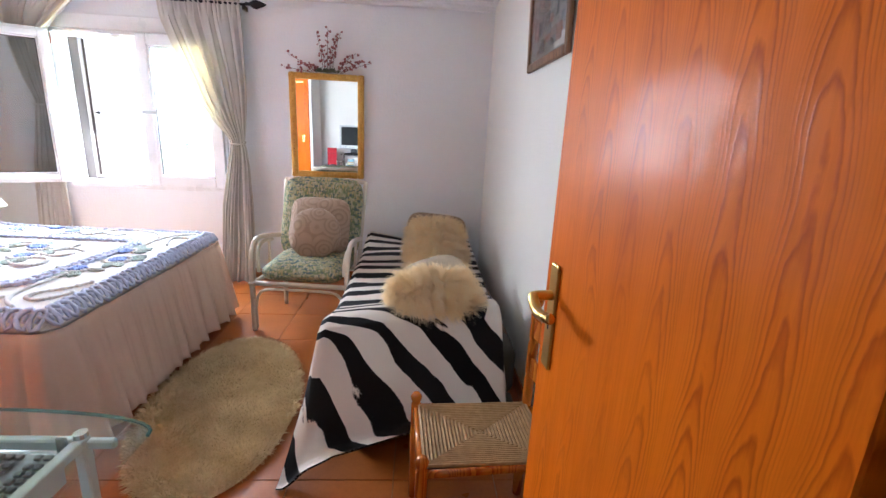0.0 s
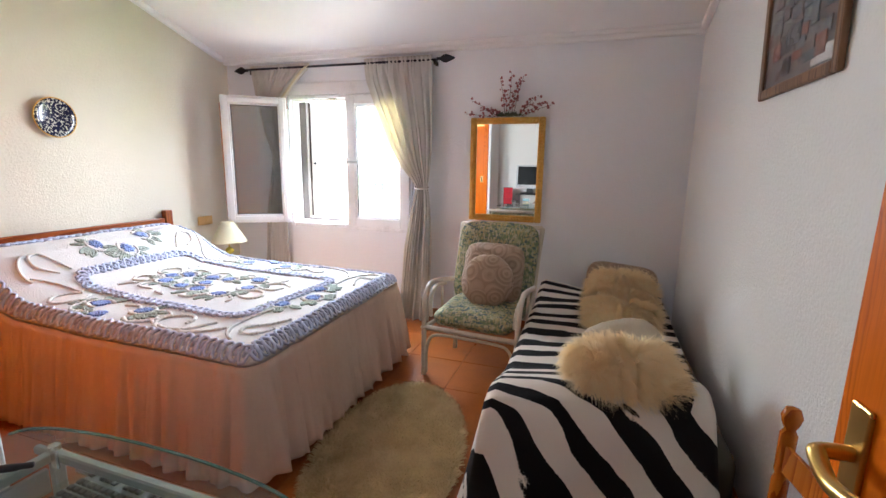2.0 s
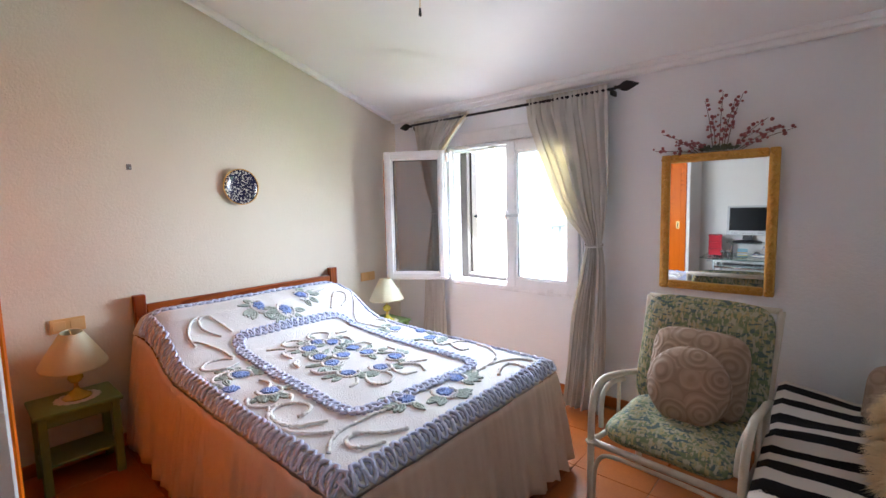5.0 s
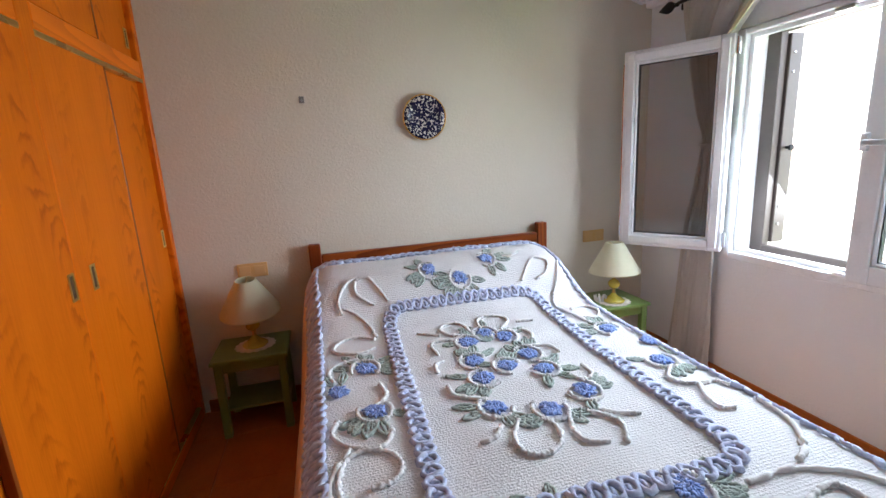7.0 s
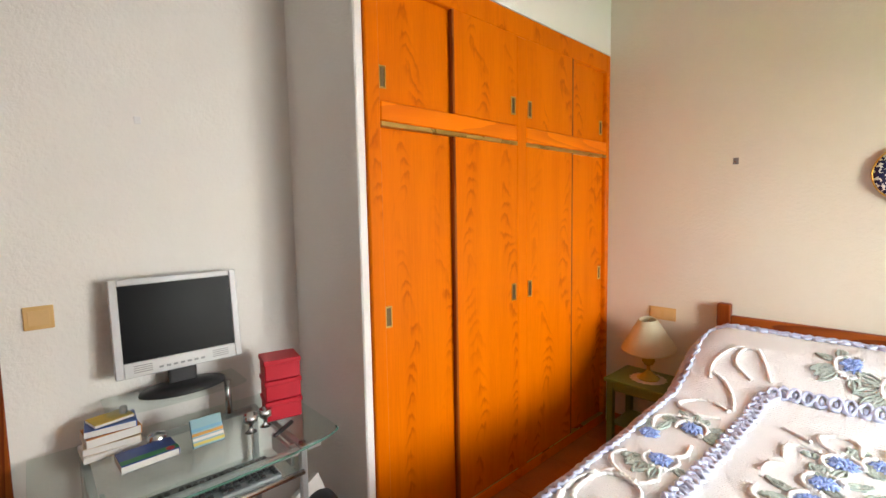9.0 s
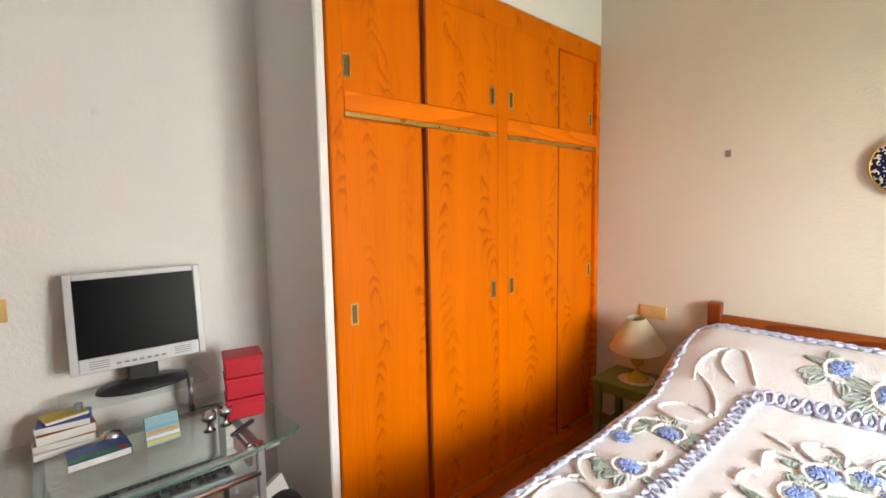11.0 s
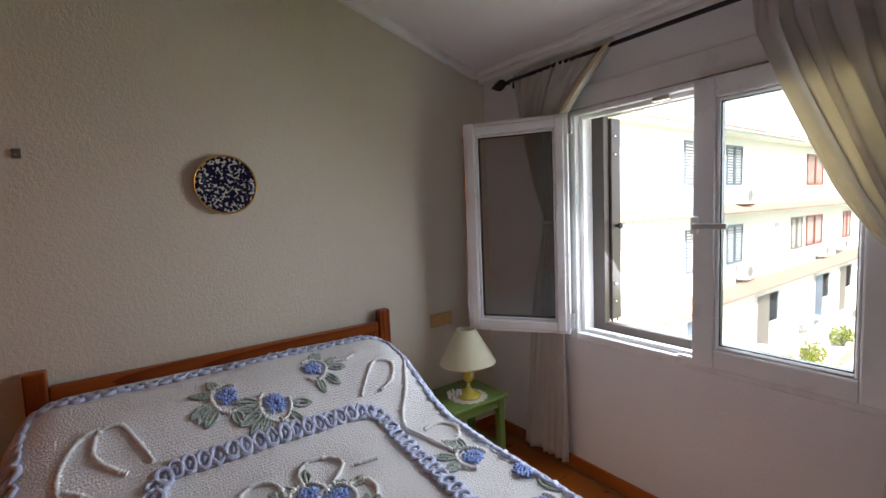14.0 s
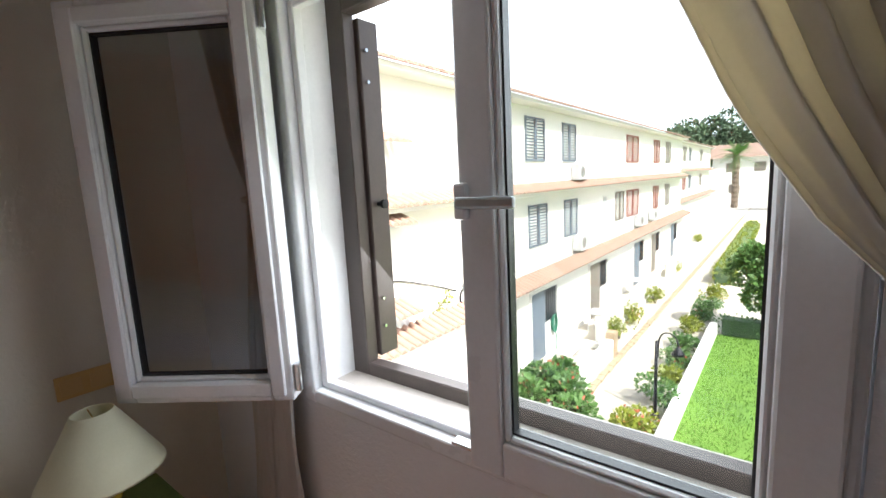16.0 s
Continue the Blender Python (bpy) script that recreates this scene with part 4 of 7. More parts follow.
# ---- bedside tables and lamps ----
def nightstand():
    ob = thing("bedside_table", "olive green painted wooden bedside table", "table", group="bedside tables")
    part("tabletop", box((-0.17, -0.195, 0.428), (0.17, 0.195, 0.45), 0.005, 2), GREENP, ob)
    for ax in (-0.135, 0.135):
        for ay in (-0.16, 0.16):
            part("leg", box((ax - 0.02, ay - 0.02, 0), (ax + 0.02, ay + 0.02, 0.428), 0.003), GREENP, ob)
    for s in (-1, 1):
        part("apron", box((-0.115, s * 0.16 - 0.009, 0.372), (0.115, s * 0.16 + 0.009, 0.427), 0.002), GREENP, ob)
        part("apron", box((s * 0.135 - 0.009, -0.14, 0.372), (s * 0.135 + 0.009, 0.14, 0.427), 0.002), GREENP, ob)
        part("stretcher", box((-0.115, s * 0.16 - 0.01, 0.12), (0.115, s * 0.16 + 0.01, 0.145), 0.002), GREENP, ob)
    part("shelf", box((-0.13, -0.15, 0.145), (0.13, 0.15, 0.158), 0.002), GREENP, ob)
    return ob


ns = nightstand()
ns.matrix_world = pose(-3.16, 2.515, 0)
ns2 = copy_thing(ns, pose(-3.05, 4.735, 0, 0, 0, 0))


def doily(x, y, z):
    ob = thing("doily", "round cream crochet lace doily under a lamp", "doily", pose(x, y, z), group="doilies")
    bm = bmesh.new()
    n = 48
    c = bm.verts.new((0, 0, 0.0025))
    ring = [bm.verts.new(((0.10 + 0.012 * abs(math.sin(i * math.pi / 3))) * math.cos(2 * math.pi * i / n), (0.10 + 0.012 * abs(math.sin(i * math.pi / 3))) * math.sin(2 * math.pi * i / n), 0.0015)) for i in range(n)]
    for i in range(n):
        bm.faces.new((c, ring[i], ring[(i + 1) % n]))
    part("lace", bm, LACE, ob)
    return ob


def table_lamp(x, y, z, tilt):
    ob = thing("table_lamp", "mustard yellow ceramic lamp with a cream coolie shade", "lamp", pose(x, y, z), group="bedside lamps")
    part("foot", lathe([(0.0, 0.0), (0.066, 0.0), (0.070, 0.008), (0.056, 0.018), (0.030, 0.034), (0.016, 0.05), (0.011, 0.058)], 28), YELLOW, ob, "", True)
    part("collar", lathe([(0.008, 0.056), (0.014, 0.062), (0.008, 0.070), (0.012, 0.078), (0.008, 0.086)], 16), BRASS, ob, "", True)
    part("ball", lathe([(0.009, 0.084), (0.026, 0.094), (0.037, 0.112), (0.034, 0.130), (0.018, 0.146), (0.010, 0.150)], 24), YELLOW, ob, "", True)
    part("stem", lathe([(0.007, 0.148), (0.007, 0.26)], 12), BRASS, ob)
    part("bulb", lathe([(0.0, 0.31), (0.018, 0.30), (0.026, 0.28), (0.014, 0.26), (0.007, 0.255)], 14), plain("bulb_glass", (0.8, 0.8, 0.78), 0.2), ob, "", True)
    sh = bmesh.new()
    n = 72
    tm = Matrix.Translation((0, 0, 0.195)) @ Matrix.Rotation(radians(tilt), 4, "Y")
    rings = []
    for r, h in ((0.158, 0.0), (0.157, 0.008), (0.106, 0.098), (0.054, 0.188), (0.052, 0.193), (0.049, 0.191), (0.102, 0.098), (0.154, 0.004)):
        rings.append([sh.verts.new(tm @ Vector(((r + 0.0009 * (-1) ** i) * math.cos(2 * math.pi * i / n), (r + 0.0009 * (-1) ** i) * math.sin(2 * math.pi * i / n), h))) for i in range(n)])
    for a, b in zip(rings, rings[1:] + rings[:1]):
        for i in range(n):
            sh.faces.new((a[i], a[(i + 1) % n], b[(i + 1) % n], b[i]))
    part("shade", sh, SHADE, ob, "cream pleated shade", True)
    part("gallery", tube([tm @ Vector((-0.050, 0, 0.186)), tm @ Vector((0, 0, 0.172)), tm @ Vector((0.050, 0, 0.186))], 0.002, 6), BRASS, ob)
    return ob


doily(-3.165, 2.53, 0.45)
doily(-3.00, 4.735, 0.45)
table_lamp(-3.165, 2.530, 0.453, 8)
table_lamp(-2.995, 4.735, 0.453, -2)
beads = thing("bead_bracelet", "heap of white beads beside the lamp foot", "jewellery", pose(-3.03, 4.66, 0.453))
bm = bmesh.new()
for i in range(34):
    r = bmesh.ops.create_icosphere(bm, subdivisions=1, radius=0.008)
    a = i * 0.7
    bmesh.ops.translate(bm, verts=r["verts"], vec=(0.028 * math.cos(a) + random.uniform(-0.008, 0.008), 0.036 * math.sin(a), 0.008 + 0.012 * (i // 12)))
part("beads", bm, plain("white_bead", (0.75, 0.74, 0.72), 0.3), beads, smooth=True)


def wall_box(name, label, cat, x, y, z, w, h, axis, mods):
    """A cream switch or socket plate; axis is the wall's normal."""
    ob = thing(name, label, cat, pose(x, y, z, 0, 0, {"x": 0, "y": 90}[axis]))
    part("plate", box((0, -w / 2, -h / 2), (0.010, w / 2, h / 2), 0.003, 2), BRICKW, ob)
    for k in range(mods):
        c = -w / 2 + w * (k + 0.5) / mods
        part("rocker", box((0.010, c - w / mods * 0.36, -h * 0.32), (0.0135, c + w / mods * 0.36, h * 0.32), 0.001), plain("cream_rocker", (0.70, 0.46, 0.20), 0.35), ob)
    return ob


wall_box("socket", "double cream socket and switch above the bedside table", "socket", X0, 2.545, 0.845, 0.165, 0.082, "x", 2)
wall_box("socket", "double cream socket behind the lamp by the window", "socket", X0, 4.80, 0.825, 0.165, 0.082, "x", 2)
wall_box("light_switch", "square cream light switch", "switch", -0.366, Y0, 1.18, 0.082, 0.082, "y", 1)
wall_box("socket", "square cream wall socket near the floor", "socket", -0.315, Y0, 0.47, 0.082, 0.082, "y", 1)
hk = thing("wall_hook", "small grey picture hook on the wall", "hook", pose(X0, 2.924, 1.784))
part("pad", box((0, -0.014, -0.018), (0.005, 0.014, 0.018), 0.002), plain("grey_hook", (0.18, 0.16, 0.15), 0.5), hk)
part("peg", lathe([(0.004, 0), (0.004, 0.014), (0.006, 0.018)], 10, (0.004, 0, -0.006), Matrix.Rotation(radians(90), 4, "Y")), CHROME, hk)
hk = thing("wall_hook", "small white adhesive hook on the wall", "hook", pose(-0.70, Y0, 1.90))
part("pad", box((-0.012, 0, -0.014), (0.012, 0.006, 0.014), 0.002), WHITE, hk)


def plate_mat():
    m, n, l, p = nodes_of("blue_painted_faience")
    v = n.new("ShaderNodeTexVoronoi")
    v.feature = "SMOOTH_F1"
    v.inputs["Scale"].default_value = 88.0
    co = n.new("ShaderNodeTexCoord")
    l.new(co.outputs["Object"], v.inputs["Vector"])
    nz = noise_node(n, l, 70.0, 2.0)
    ad = n.new("ShaderNodeMath")
    ad.operation = "MULTIPLY"
    l.new(v.outputs["Distance"], ad.inputs[0])
    l.new(nz.outputs["Fac"], ad.inputs[1])
    r = ramp_node(n, l, ad.outputs[0], [(0.18, (0.010, 0.012, 0.045)), (0.22, (0.62, 0.60, 0.56))])
    r.color_ramp.elements[0].position = 0.25
    r.color_ramp.elements[1].position = 0.285
    l.new(r.outputs[0], p.inputs["Base Color"])
    p.inputs["Roughness"].default_value = 0.15
    return m


pl = thing("wall_plate", "round white plate painted with dark blue flowers, gilt rim", "plate", Matrix.Translation((X0, 3.62, 1.667)) @ Matrix.Rotation(radians(90), 4, "Y"))
part("dish", lathe([(0.0, 0.008), (0.075, 0.008), (0.095, 0.016), (0.128, 0.028), (0.128, 0.023), (0.09, 0.010), (0.0, 0.001)], 56), plate_mat(), pl, "", True)
part("rim", tube([Vector((0.130 * math.cos(a), 0.130 * math.sin(a), 0.0265)) for a in [2 * math.pi * i / 48 for i in range(48)]], 0.004, 6, True), GOLD, pl, "gilt rim", True)

# ---- curtains ----
rod = thing("curtain_rod", "black wrought iron curtain rod with leaf finials", "curtain rod", pose(0, 0, 0))
part("pole", tube([(-3.0, 5.13, 2.245), (-1.10, 5.13, 2.235)], 0.010, 10), IRON, rod, smooth=True)
for x, s in ((-3.0, -1), (-1.10, 1)):
    bm = lathe([(0.011, 0), (0.016, 0.01), (0.010, 0.02), (0.014, 0.035), (0.030, 0.06), (0.034, 0.085), (0.022, 0.12), (0.004, 0.16)], 14, (x, 5.13, 2.24), Matrix.Rotation(radians(90 * s), 4, "Y"))
    for v in bm.verts:
        v.co.y = 5.13 + (v.co.y - 5.13) * 0.45
    part("finial", bm, IRON, rod, "leaf-shaped iron finial", True)
    part("bracket", box((x - s * 0.02 - 0.008, 5.135, 2.20), (x - s * 0.02 + 0.008, Y1, 2.235), 0.003), IRON, rod)


def curtain(name, label, rows, waves, seed, mat, amp=0.02, ydepth=5.13):
    """A gathered cloth. Rows: height, left x, right x, y, fold depth."""
    ob = thing(name, label, "curtain", pose(0, 0, 0), group="window curtains")
    zs = [r[0] for r in rows]

    def fn(u, v):
        z = zs[0] + (zs[-1] - zs[0]) * v
        k = [np.interp(-z, [-a for a in zs], [r[i] for r in rows]) for i in (1, 2, 3, 4)]
        ph = u * waves + 0.9 * noise.noise(Vector((u * 3.1, v * 1.3, seed))) + 0.3 * noise.noise(Vector((u * 9, v * 2.5, seed + 3)))
        depth = 0.55 + 0.9 * abs(noise.noise(Vector((u * 6, v * 1.5, seed + 20))))
        f = depth * (math.sin(2 * math.pi * ph) + 0.25 * math.sin(2 * math.pi * ph * 2.3 + seed))
        near_top = max(0.0, 1 - v * 14)
        f = f * (1 - near_top) + near_top * math.sin(2 * math.pi * u * waves * 2.6)
        x = k[0] + (k[1] - k[0]) * (u + 0.012 * math.sin(4 * math.pi * ph))
        return Vector((x, k[2] + k[3] * f + 0.01 * noise.noise(Vector((u * 3, v * 6, seed + 9))), z))
    part("cloth", grid(150, 70, fn, 0.0025), mat, ob, smooth=True)
    return ob


rc = curtain("curtain", "taupe satin curtain tied back beside the window", [
    (2.275, -1.765, -1.145, 5.13, 0.012), (2.235, -1.765, -1.145, 5.13, 0.010), (2.10, -1.755, -1.14, 5.125, 0.022), (1.90, -1.68, -1.13, 5.12, 0.027), (1.70, -1.59, -1.12, 5.11, 0.027), (1.52, -1.505, -1.12, 5.10, 0.024), (1.38, -1.415, -1.13, 5.095, 0.020), (1.27, -1.315, -1.14, 5.09, 0.016),
    (1.20, -1.262, -1.155, 5.09, 0.014), (1.14, -1.275, -1.14, 5.09, 0.016), (1.00, -1.30, -1.12, 5.08, 0.022), (0.70, -1.345, -1.10, 5.05, 0.028), (0.35, -1.37, -1.09, 5.02, 0.03), (0.03, -1.39, -1.09, 5.00, 0.032)], 6.5, 1.0, CURT)
part("tieback", tube([Vector((-1.208 + 0.060 * math.cos(a), 5.09 + 0.036 * math.sin(a), 1.195 + 0.012 * math.sin(a))) for a in [2 * math.pi * i / 24 for i in range(24)]], 0.007, 8, True), CURT, rc, "satin tieback band", True)
lc = curtain("curtain", "short pulled-back taupe curtain behind the open sash", [
    (2.275, -2.975, -2.31, 5.135, 0.010), (2.24, -2.975, -2.31, 5.135, 0.010), (2.17, -2.97, -2.39, 5.13, 0.020), (2.08, -2.96, -2.50, 5.13, 0.024), (1.99, -2.95, -2.59, 5.135, 0.024), (1.80, -2.90, -2.645, 5.145, 0.020), (1.60, -2.85, -2.66, 5.155, 0.016),
    (1.45, -2.80, -2.68, 5.17, 0.010), (1.36, -2.82, -2.67, 5.17, 0.010), (1.0, -2.88, -2.655, 5.165, 0.014), (0.5, -2.93, -2.65, 5.16, 0.018), (0.06, -2.96, -2.65, 5.15, 0.02)], 6, 4.0, CURT)
part("tieback", tube([Vector((-2.74 + 0.07 * math.cos(a), 5.17 + 0.032 * math.sin(a), 1.42)) for a in [2 * math.pi * i / 24 for i in range(24)]], 0.010, 8, True), CURT, lc, "satin tieback band", True)
part("lining_edge", grid(10, 20, lambda u, v: Vector((-2.31 - 0.275 * v - 0.05 * u * (1 - 0.3 * v), 5.105 - 0.014 * math.sin(u * 3.1) - 0.006 * math.sin(u * 14), 2.245 - 0.255 * v ** 1.15 - 0.015 * u)), 0.002), LINING, lc, "cream lining turned out at the edge", True)

# ---- mirror with dried flowers ----
mir = thing("wall_mirror", "rectangular mirror in an ornate gilt frame", "mirror", Matrix.Translation((-0.502, Y1 - 0.002, 0.93)) @ Matrix.Rotation(radians(0.8), 4, "X"))
MW, MH, FW = 0.305, 0.845, 0.052
for nm, lo, hi in (("frame", (-MW, -0.034, 0), (-MW + FW, 0, MH)), ("frame", (MW - FW, -0.034, 0), (MW, 0, MH)), ("frame", (-MW + FW, -0.034, 0), (MW - FW, 0, FW)), ("frame", (-MW + FW, -0.034, MH - FW), (MW - FW, 0, MH))):
    bm = box(lo, hi, 0.010, 2)
    part(nm, bm, GOLD, mir)
bm = bmesh.new()
for a, b in (((-MW + 0.026, 0), (-MW + 0.026, MH)), ((MW - 0.026, 0), (MW - 0.026, MH)), ((-MW, 0.026), (MW, 0.026)), ((-MW, MH - 0.026), (MW, MH - 0.026))):
    n = round((Vector(b) - Vector(a)).length / 0.024)
    for i in range(n):
        c = Vector(a).lerp(Vector(b), (i + 0.5) / n)
        r = bmesh.ops.create_icosphere(bm, subdivisions=1, radius=1.0)
        ang = 0.7 if i % 2 else -0.7
        bmesh.ops.transform(bm, matrix=Matrix.Translation((c.x, -0.036, c.y)) @ Matrix.Rotation(ang, 4, "Y") @ Matrix.Diagonal((0.017, 0.007, 0.009, 1)), verts=r["verts"])
part("carving", bm, GOLD, mir, "carved gilt leaf relief", True)
part("mirror_glass", box((-MW + FW - 0.003, -0.018, FW - 0.003), (MW - FW + 0.003, -0.012, MH - FW + 0.003)), MIRROR, mir)

spray = thing("dried_flower_spray", "spray of dried twigs with dusty pink blossoms above the mirror", "dried flowers", pose(-0.50, Y1 - 0.035, 1.775))
random.seed(11)
bmt, bmf, bmg = bmesh.new(), bmesh.new(), bmesh.new()
stems = [(-0.34, 0.03), (-0.30, 0.13), (-0.22, 0.07), (-0.07, 0.30), (-0.03, 0.20), (0.02, 0.34), (0.08, 0.28), (0.12, 0.31), (0.05, 0.18), (0.24, 0.16), (0.30, 0.10), (0.36, 0.09), (0.20, 0.10), (-0.13, 0.06)]
for ex, ez in stems:
    sx0 = max(-0.12, min(0.12, ex * 0.35))
    pts = smooth_path([(sx0, 0.0, 0.002), (sx0 + (ex - sx0) * 0.4, -0.012, ez * 0.55), (ex, -0.02 + random.uniform(-0.01, 0.01), ez)], 5)
    add_tube(bmt, pts, [0.0028 - 0.0016 * i / len(pts) for i in range(len(pts))], 5)
    for k in range(11):
        q = pts[min(len(pts) - 1, int((0.35 + 0.65 * k / 10) * (len(pts) - 1)))]
        r = bmesh.ops.create_icosphere(bmf, subdivisions=1, radius=random.uniform(0.006, 0.0125))
        bmesh.ops.translate(bmf, verts=r["verts"], vec=q + Vector((random.uniform(-0.018, 0.018), random.uniform(-0.012, 0.004), random.uniform(-0.014, 0.018))))
for i in range(26):
    a = random.uniform(0, math.pi)
    c = Vector((random.uniform(-0.10, 0.10), -0.015, 0.01))
    d = Vector((math.cos(a) * 0.05, random.uniform(-0.02, 0.005), abs(math.sin(a)) * 0.035))
    s = Vector((-d.z, 0, d.x)) * 0.22
    bmg.faces.new([bmg.verts.new(p) for p in (c, c + d * 0.5 + s, c + d, c + d * 0.5 - s)])
part("twigs", bmt, surf("dry_twig", (0.10, 0.06, 0.045), (0.20, 0.13, 0.10), 0.8, 20.0), spray)
part("blossoms", bmf, surf("dusty_pink_blossom", (0.20, 0.05, 0.06), (0.42, 0.17, 0.17), 0.85, 40.0), spray, "dusty pink blossoms", True)
part("foliage", bmg, surf("dark_dry_leaf", (0.03, 0.05, 0.03), (0.08, 0.10, 0.06), 0.7, 20.0), spray)

# ---- rattan armchair ----
CHM = pose(-0.487, 4.075, 0, 0, 0, -5.0)           # middle of the front feet; back towards +y
arm = thing("rattan_armchair", "cream rattan armchair with green leaf-print cushions", "armchair", CHM)
R = 0.0165
for s in (-1, 1):
    part("arm", tube(smooth_path([(s * 0.312, 0.0, 0.0), (s * 0.314, 0.005, 0.30), (s * 0.316, 0.015, 0.48), (s * 0.318, 0.06, 0.575), (s * 0.318, 0.14, 0.61), (s * 0.312, 0.30, 0.59), (s * 0.300, 0.46, 0.56), (s * 0.292, 0.545, 0.545)], 6), R, 10), RATTAN, arm, smooth=True)
    part("arm_binding", tube(smooth_path([(s * 0.285, 0.05, 0.40), (s * 0.289, 0.055, 0.49), (s * 0.298, 0.10, 0.555), (s * 0.305, 0.20, 0.575), (s * 0.298, 0.32, 0.56)], 6), R * 0.8, 8), RATTAN, arm, smooth=True)
    part("back_post", tube(smooth_path([(s * 0.285, 0.50, 0.0), (s * 0.288, 0.51, 0.38), (s * 0.294, 0.56, 0.62), (s * 0.305, 0.665, 0.955)], 6), R, 10), RATTAN, arm, smooth=True)
    part("side_rail", tube([(s * 0.312, 0.01, 0.335), (s * 0.288, 0.51, 0.315)], R * 0.85, 8), RATTAN, arm, smooth=True)
    part("arm_strut", tube([(s * 0.305, 0.28, 0.33), (s * 0.310, 0.29, 0.59)], R * 0.6, 8), RATTAN, arm, smooth=True)
    part("knot", tube([Vector((s * 0.313 + 0.022 * math.cos(a), 0.004 + 0.022 * math.sin(a), 0.335)) for a in [2 * math.pi * i / 12 for i in range(12)]], 0.006, 5, True), RATTAN, arm)
part("front_rail", tube([(-0.312, 0.005, 0.335), (0.312, 0.005, 0.335)], R, 10), RATTAN, arm, smooth=True)
part("front_bow", tube(smooth_path([(-0.296, 0.005, 0.02), (-0.293, 0.005, 0.18), (-0.266, 0.005, 0.265), (-0.20, 0.005, 0.295), (0.0, 0.005, 0.30), (0.20, 0.005, 0.295), (0.266, 0.005, 0.265), (0.293, 0.005, 0.18), (0.296, 0.005, 0.02)], 5), R * 0.62, 8), RATTAN, arm, smooth=True)
part("back_rail", tube([(-0.288, 0.50, 0.32), (0.288, 0.50, 0.32)], R, 8), RATTAN, arm, smooth=True)
part("top_rail", tube([(-0.305, 0.665, 0.955), (0.305, 0.665, 0.955)], R * 0.9, 8), RATTAN, arm, smooth=True)


def pillow(w, h, t, p=3.2, seg=40, seam=0.0):
    """A stuffed cushion in the x-z plane, thin along y."""
    def fn(n):
        c = Vector((math.copysign(abs(n.x) ** (2 / p), n.x), n.y, math.copysign(abs(n.z) ** (2 / p), n.z)))
        edge = max(abs(c.x), abs(c.z))
        k = math.sqrt(max(0.0, 1 - edge ** 4)) * 0.92 + 0.08
        return Vector((c.x * w / 2, math.copysign(abs(n.y) ** 0.7, n.y) * t / 2 * k + wobble(c, 3.0, 0.006, w), c.z * h / 2 + wobble(c, 2.0, 0.006, h)))
    return blob(seg, fn)


bm = pillow(0.575, 0.53, 0.15, 5.0)
bmesh.ops.transform(bm, matrix=Matrix.Translation((0, 0.265, 0.405)) @ Matrix.Rotation(radians(-87), 4, "X"), verts=bm.verts)
part("seat_cushion", bm, LEAFPRINT, arm, "green leaf-print seat cushion", True)
bm = pillow(0.60, 0.60, 0.12, 6.0)
bmesh.ops.transform(bm, matrix=Matrix.Translation((0, 0.535, 0.70)) @ Matrix.Rotation(radians(-19), 4, "X"), verts=bm.verts)
part("back_cushion", bm, LEAFPRINT, arm, "green leaf-print back cushion", True)


def swirl_mat():
    m, n, l, p = nodes_of("taupe_swirl_velvet")
    co = n.new("ShaderNodeTexCoord")
    nz = noise_node(n, l, 5.0, 1.0)
    v = n.new("ShaderNodeTexVoronoi")
    v.inputs["Scale"].default_value = 7.5
    l.new(co.outputs["Object"], v.inputs["Vector"])
    mu = n.new("ShaderNodeMath")
    mu.operation = "MULTIPLY"
    mu.inputs[1].default_value = 30.0
    l.new(v.outputs["Distance"], mu.inputs[0])
    si = n.new("ShaderNodeMath")
    si.operation = "SINE"
    l.new(mu.outputs[0], si.inputs[0])
    r = ramp_node(n, l, si.outputs[0], [(0.0, (0.42, 0.305, 0.215)), (0.75, (0.34, 0.24, 0.165))])
    l.new(r.outputs[0], p.inputs["Base Color"])
    p.inputs["Roughness"].default_value = 0.8
    p.inputs["Sheen Weight"].default_value = 0.3
    l.new(bump_node(n, l, si.outputs[0], 0.3, 0.006).outputs[0], p.inputs["Normal"])
    return m


SWIRL = swirl_mat()


def cushion(name, label, bm, mat, m, piping=None):
    ob = thing(name, label, "cushion", m)
    part("cover", bm, mat, ob, smooth=True)
    if piping:
        part("piping", tube(piping, 0.006, 6, True), mat, ob, smooth=True)
    return ob


sq = [Vector((math.copysign(abs(math.cos(a)) ** 0.45, math.cos(a)) * 0.213, 0, math.copysign(abs(math.sin(a)) ** 0.45, math.sin(a)) * 0.203)) for a in [2 * math.pi * i / 60 for i in range(60)]]
cushion("square_cushion", "square taupe velvet cushion with swirls, leaning on the armchair back", pillow(0.43, 0.41, 0.13, 5.0), SWIRL, CHM @ Matrix.Translation((0.02, 0.415, 0.655)) @ Matrix.Rotation(radians(-19), 4, "X"), sq)
rd = [Vector((0.178 * math.cos(a), 0, 0.178 * math.sin(a))) for a in [2 * math.pi * i / 48 for i in range(48)]]
cushion("round_cushion", "round taupe velvet cushion with swirls, on the armchair seat", pillow(0.36, 0.36, 0.13, 2.0), SWIRL, CHM @ Matrix.Translation((0.02, 0.285, 0.625)) @ Matrix.Rotation(radians(-20), 4, "X"), rd)

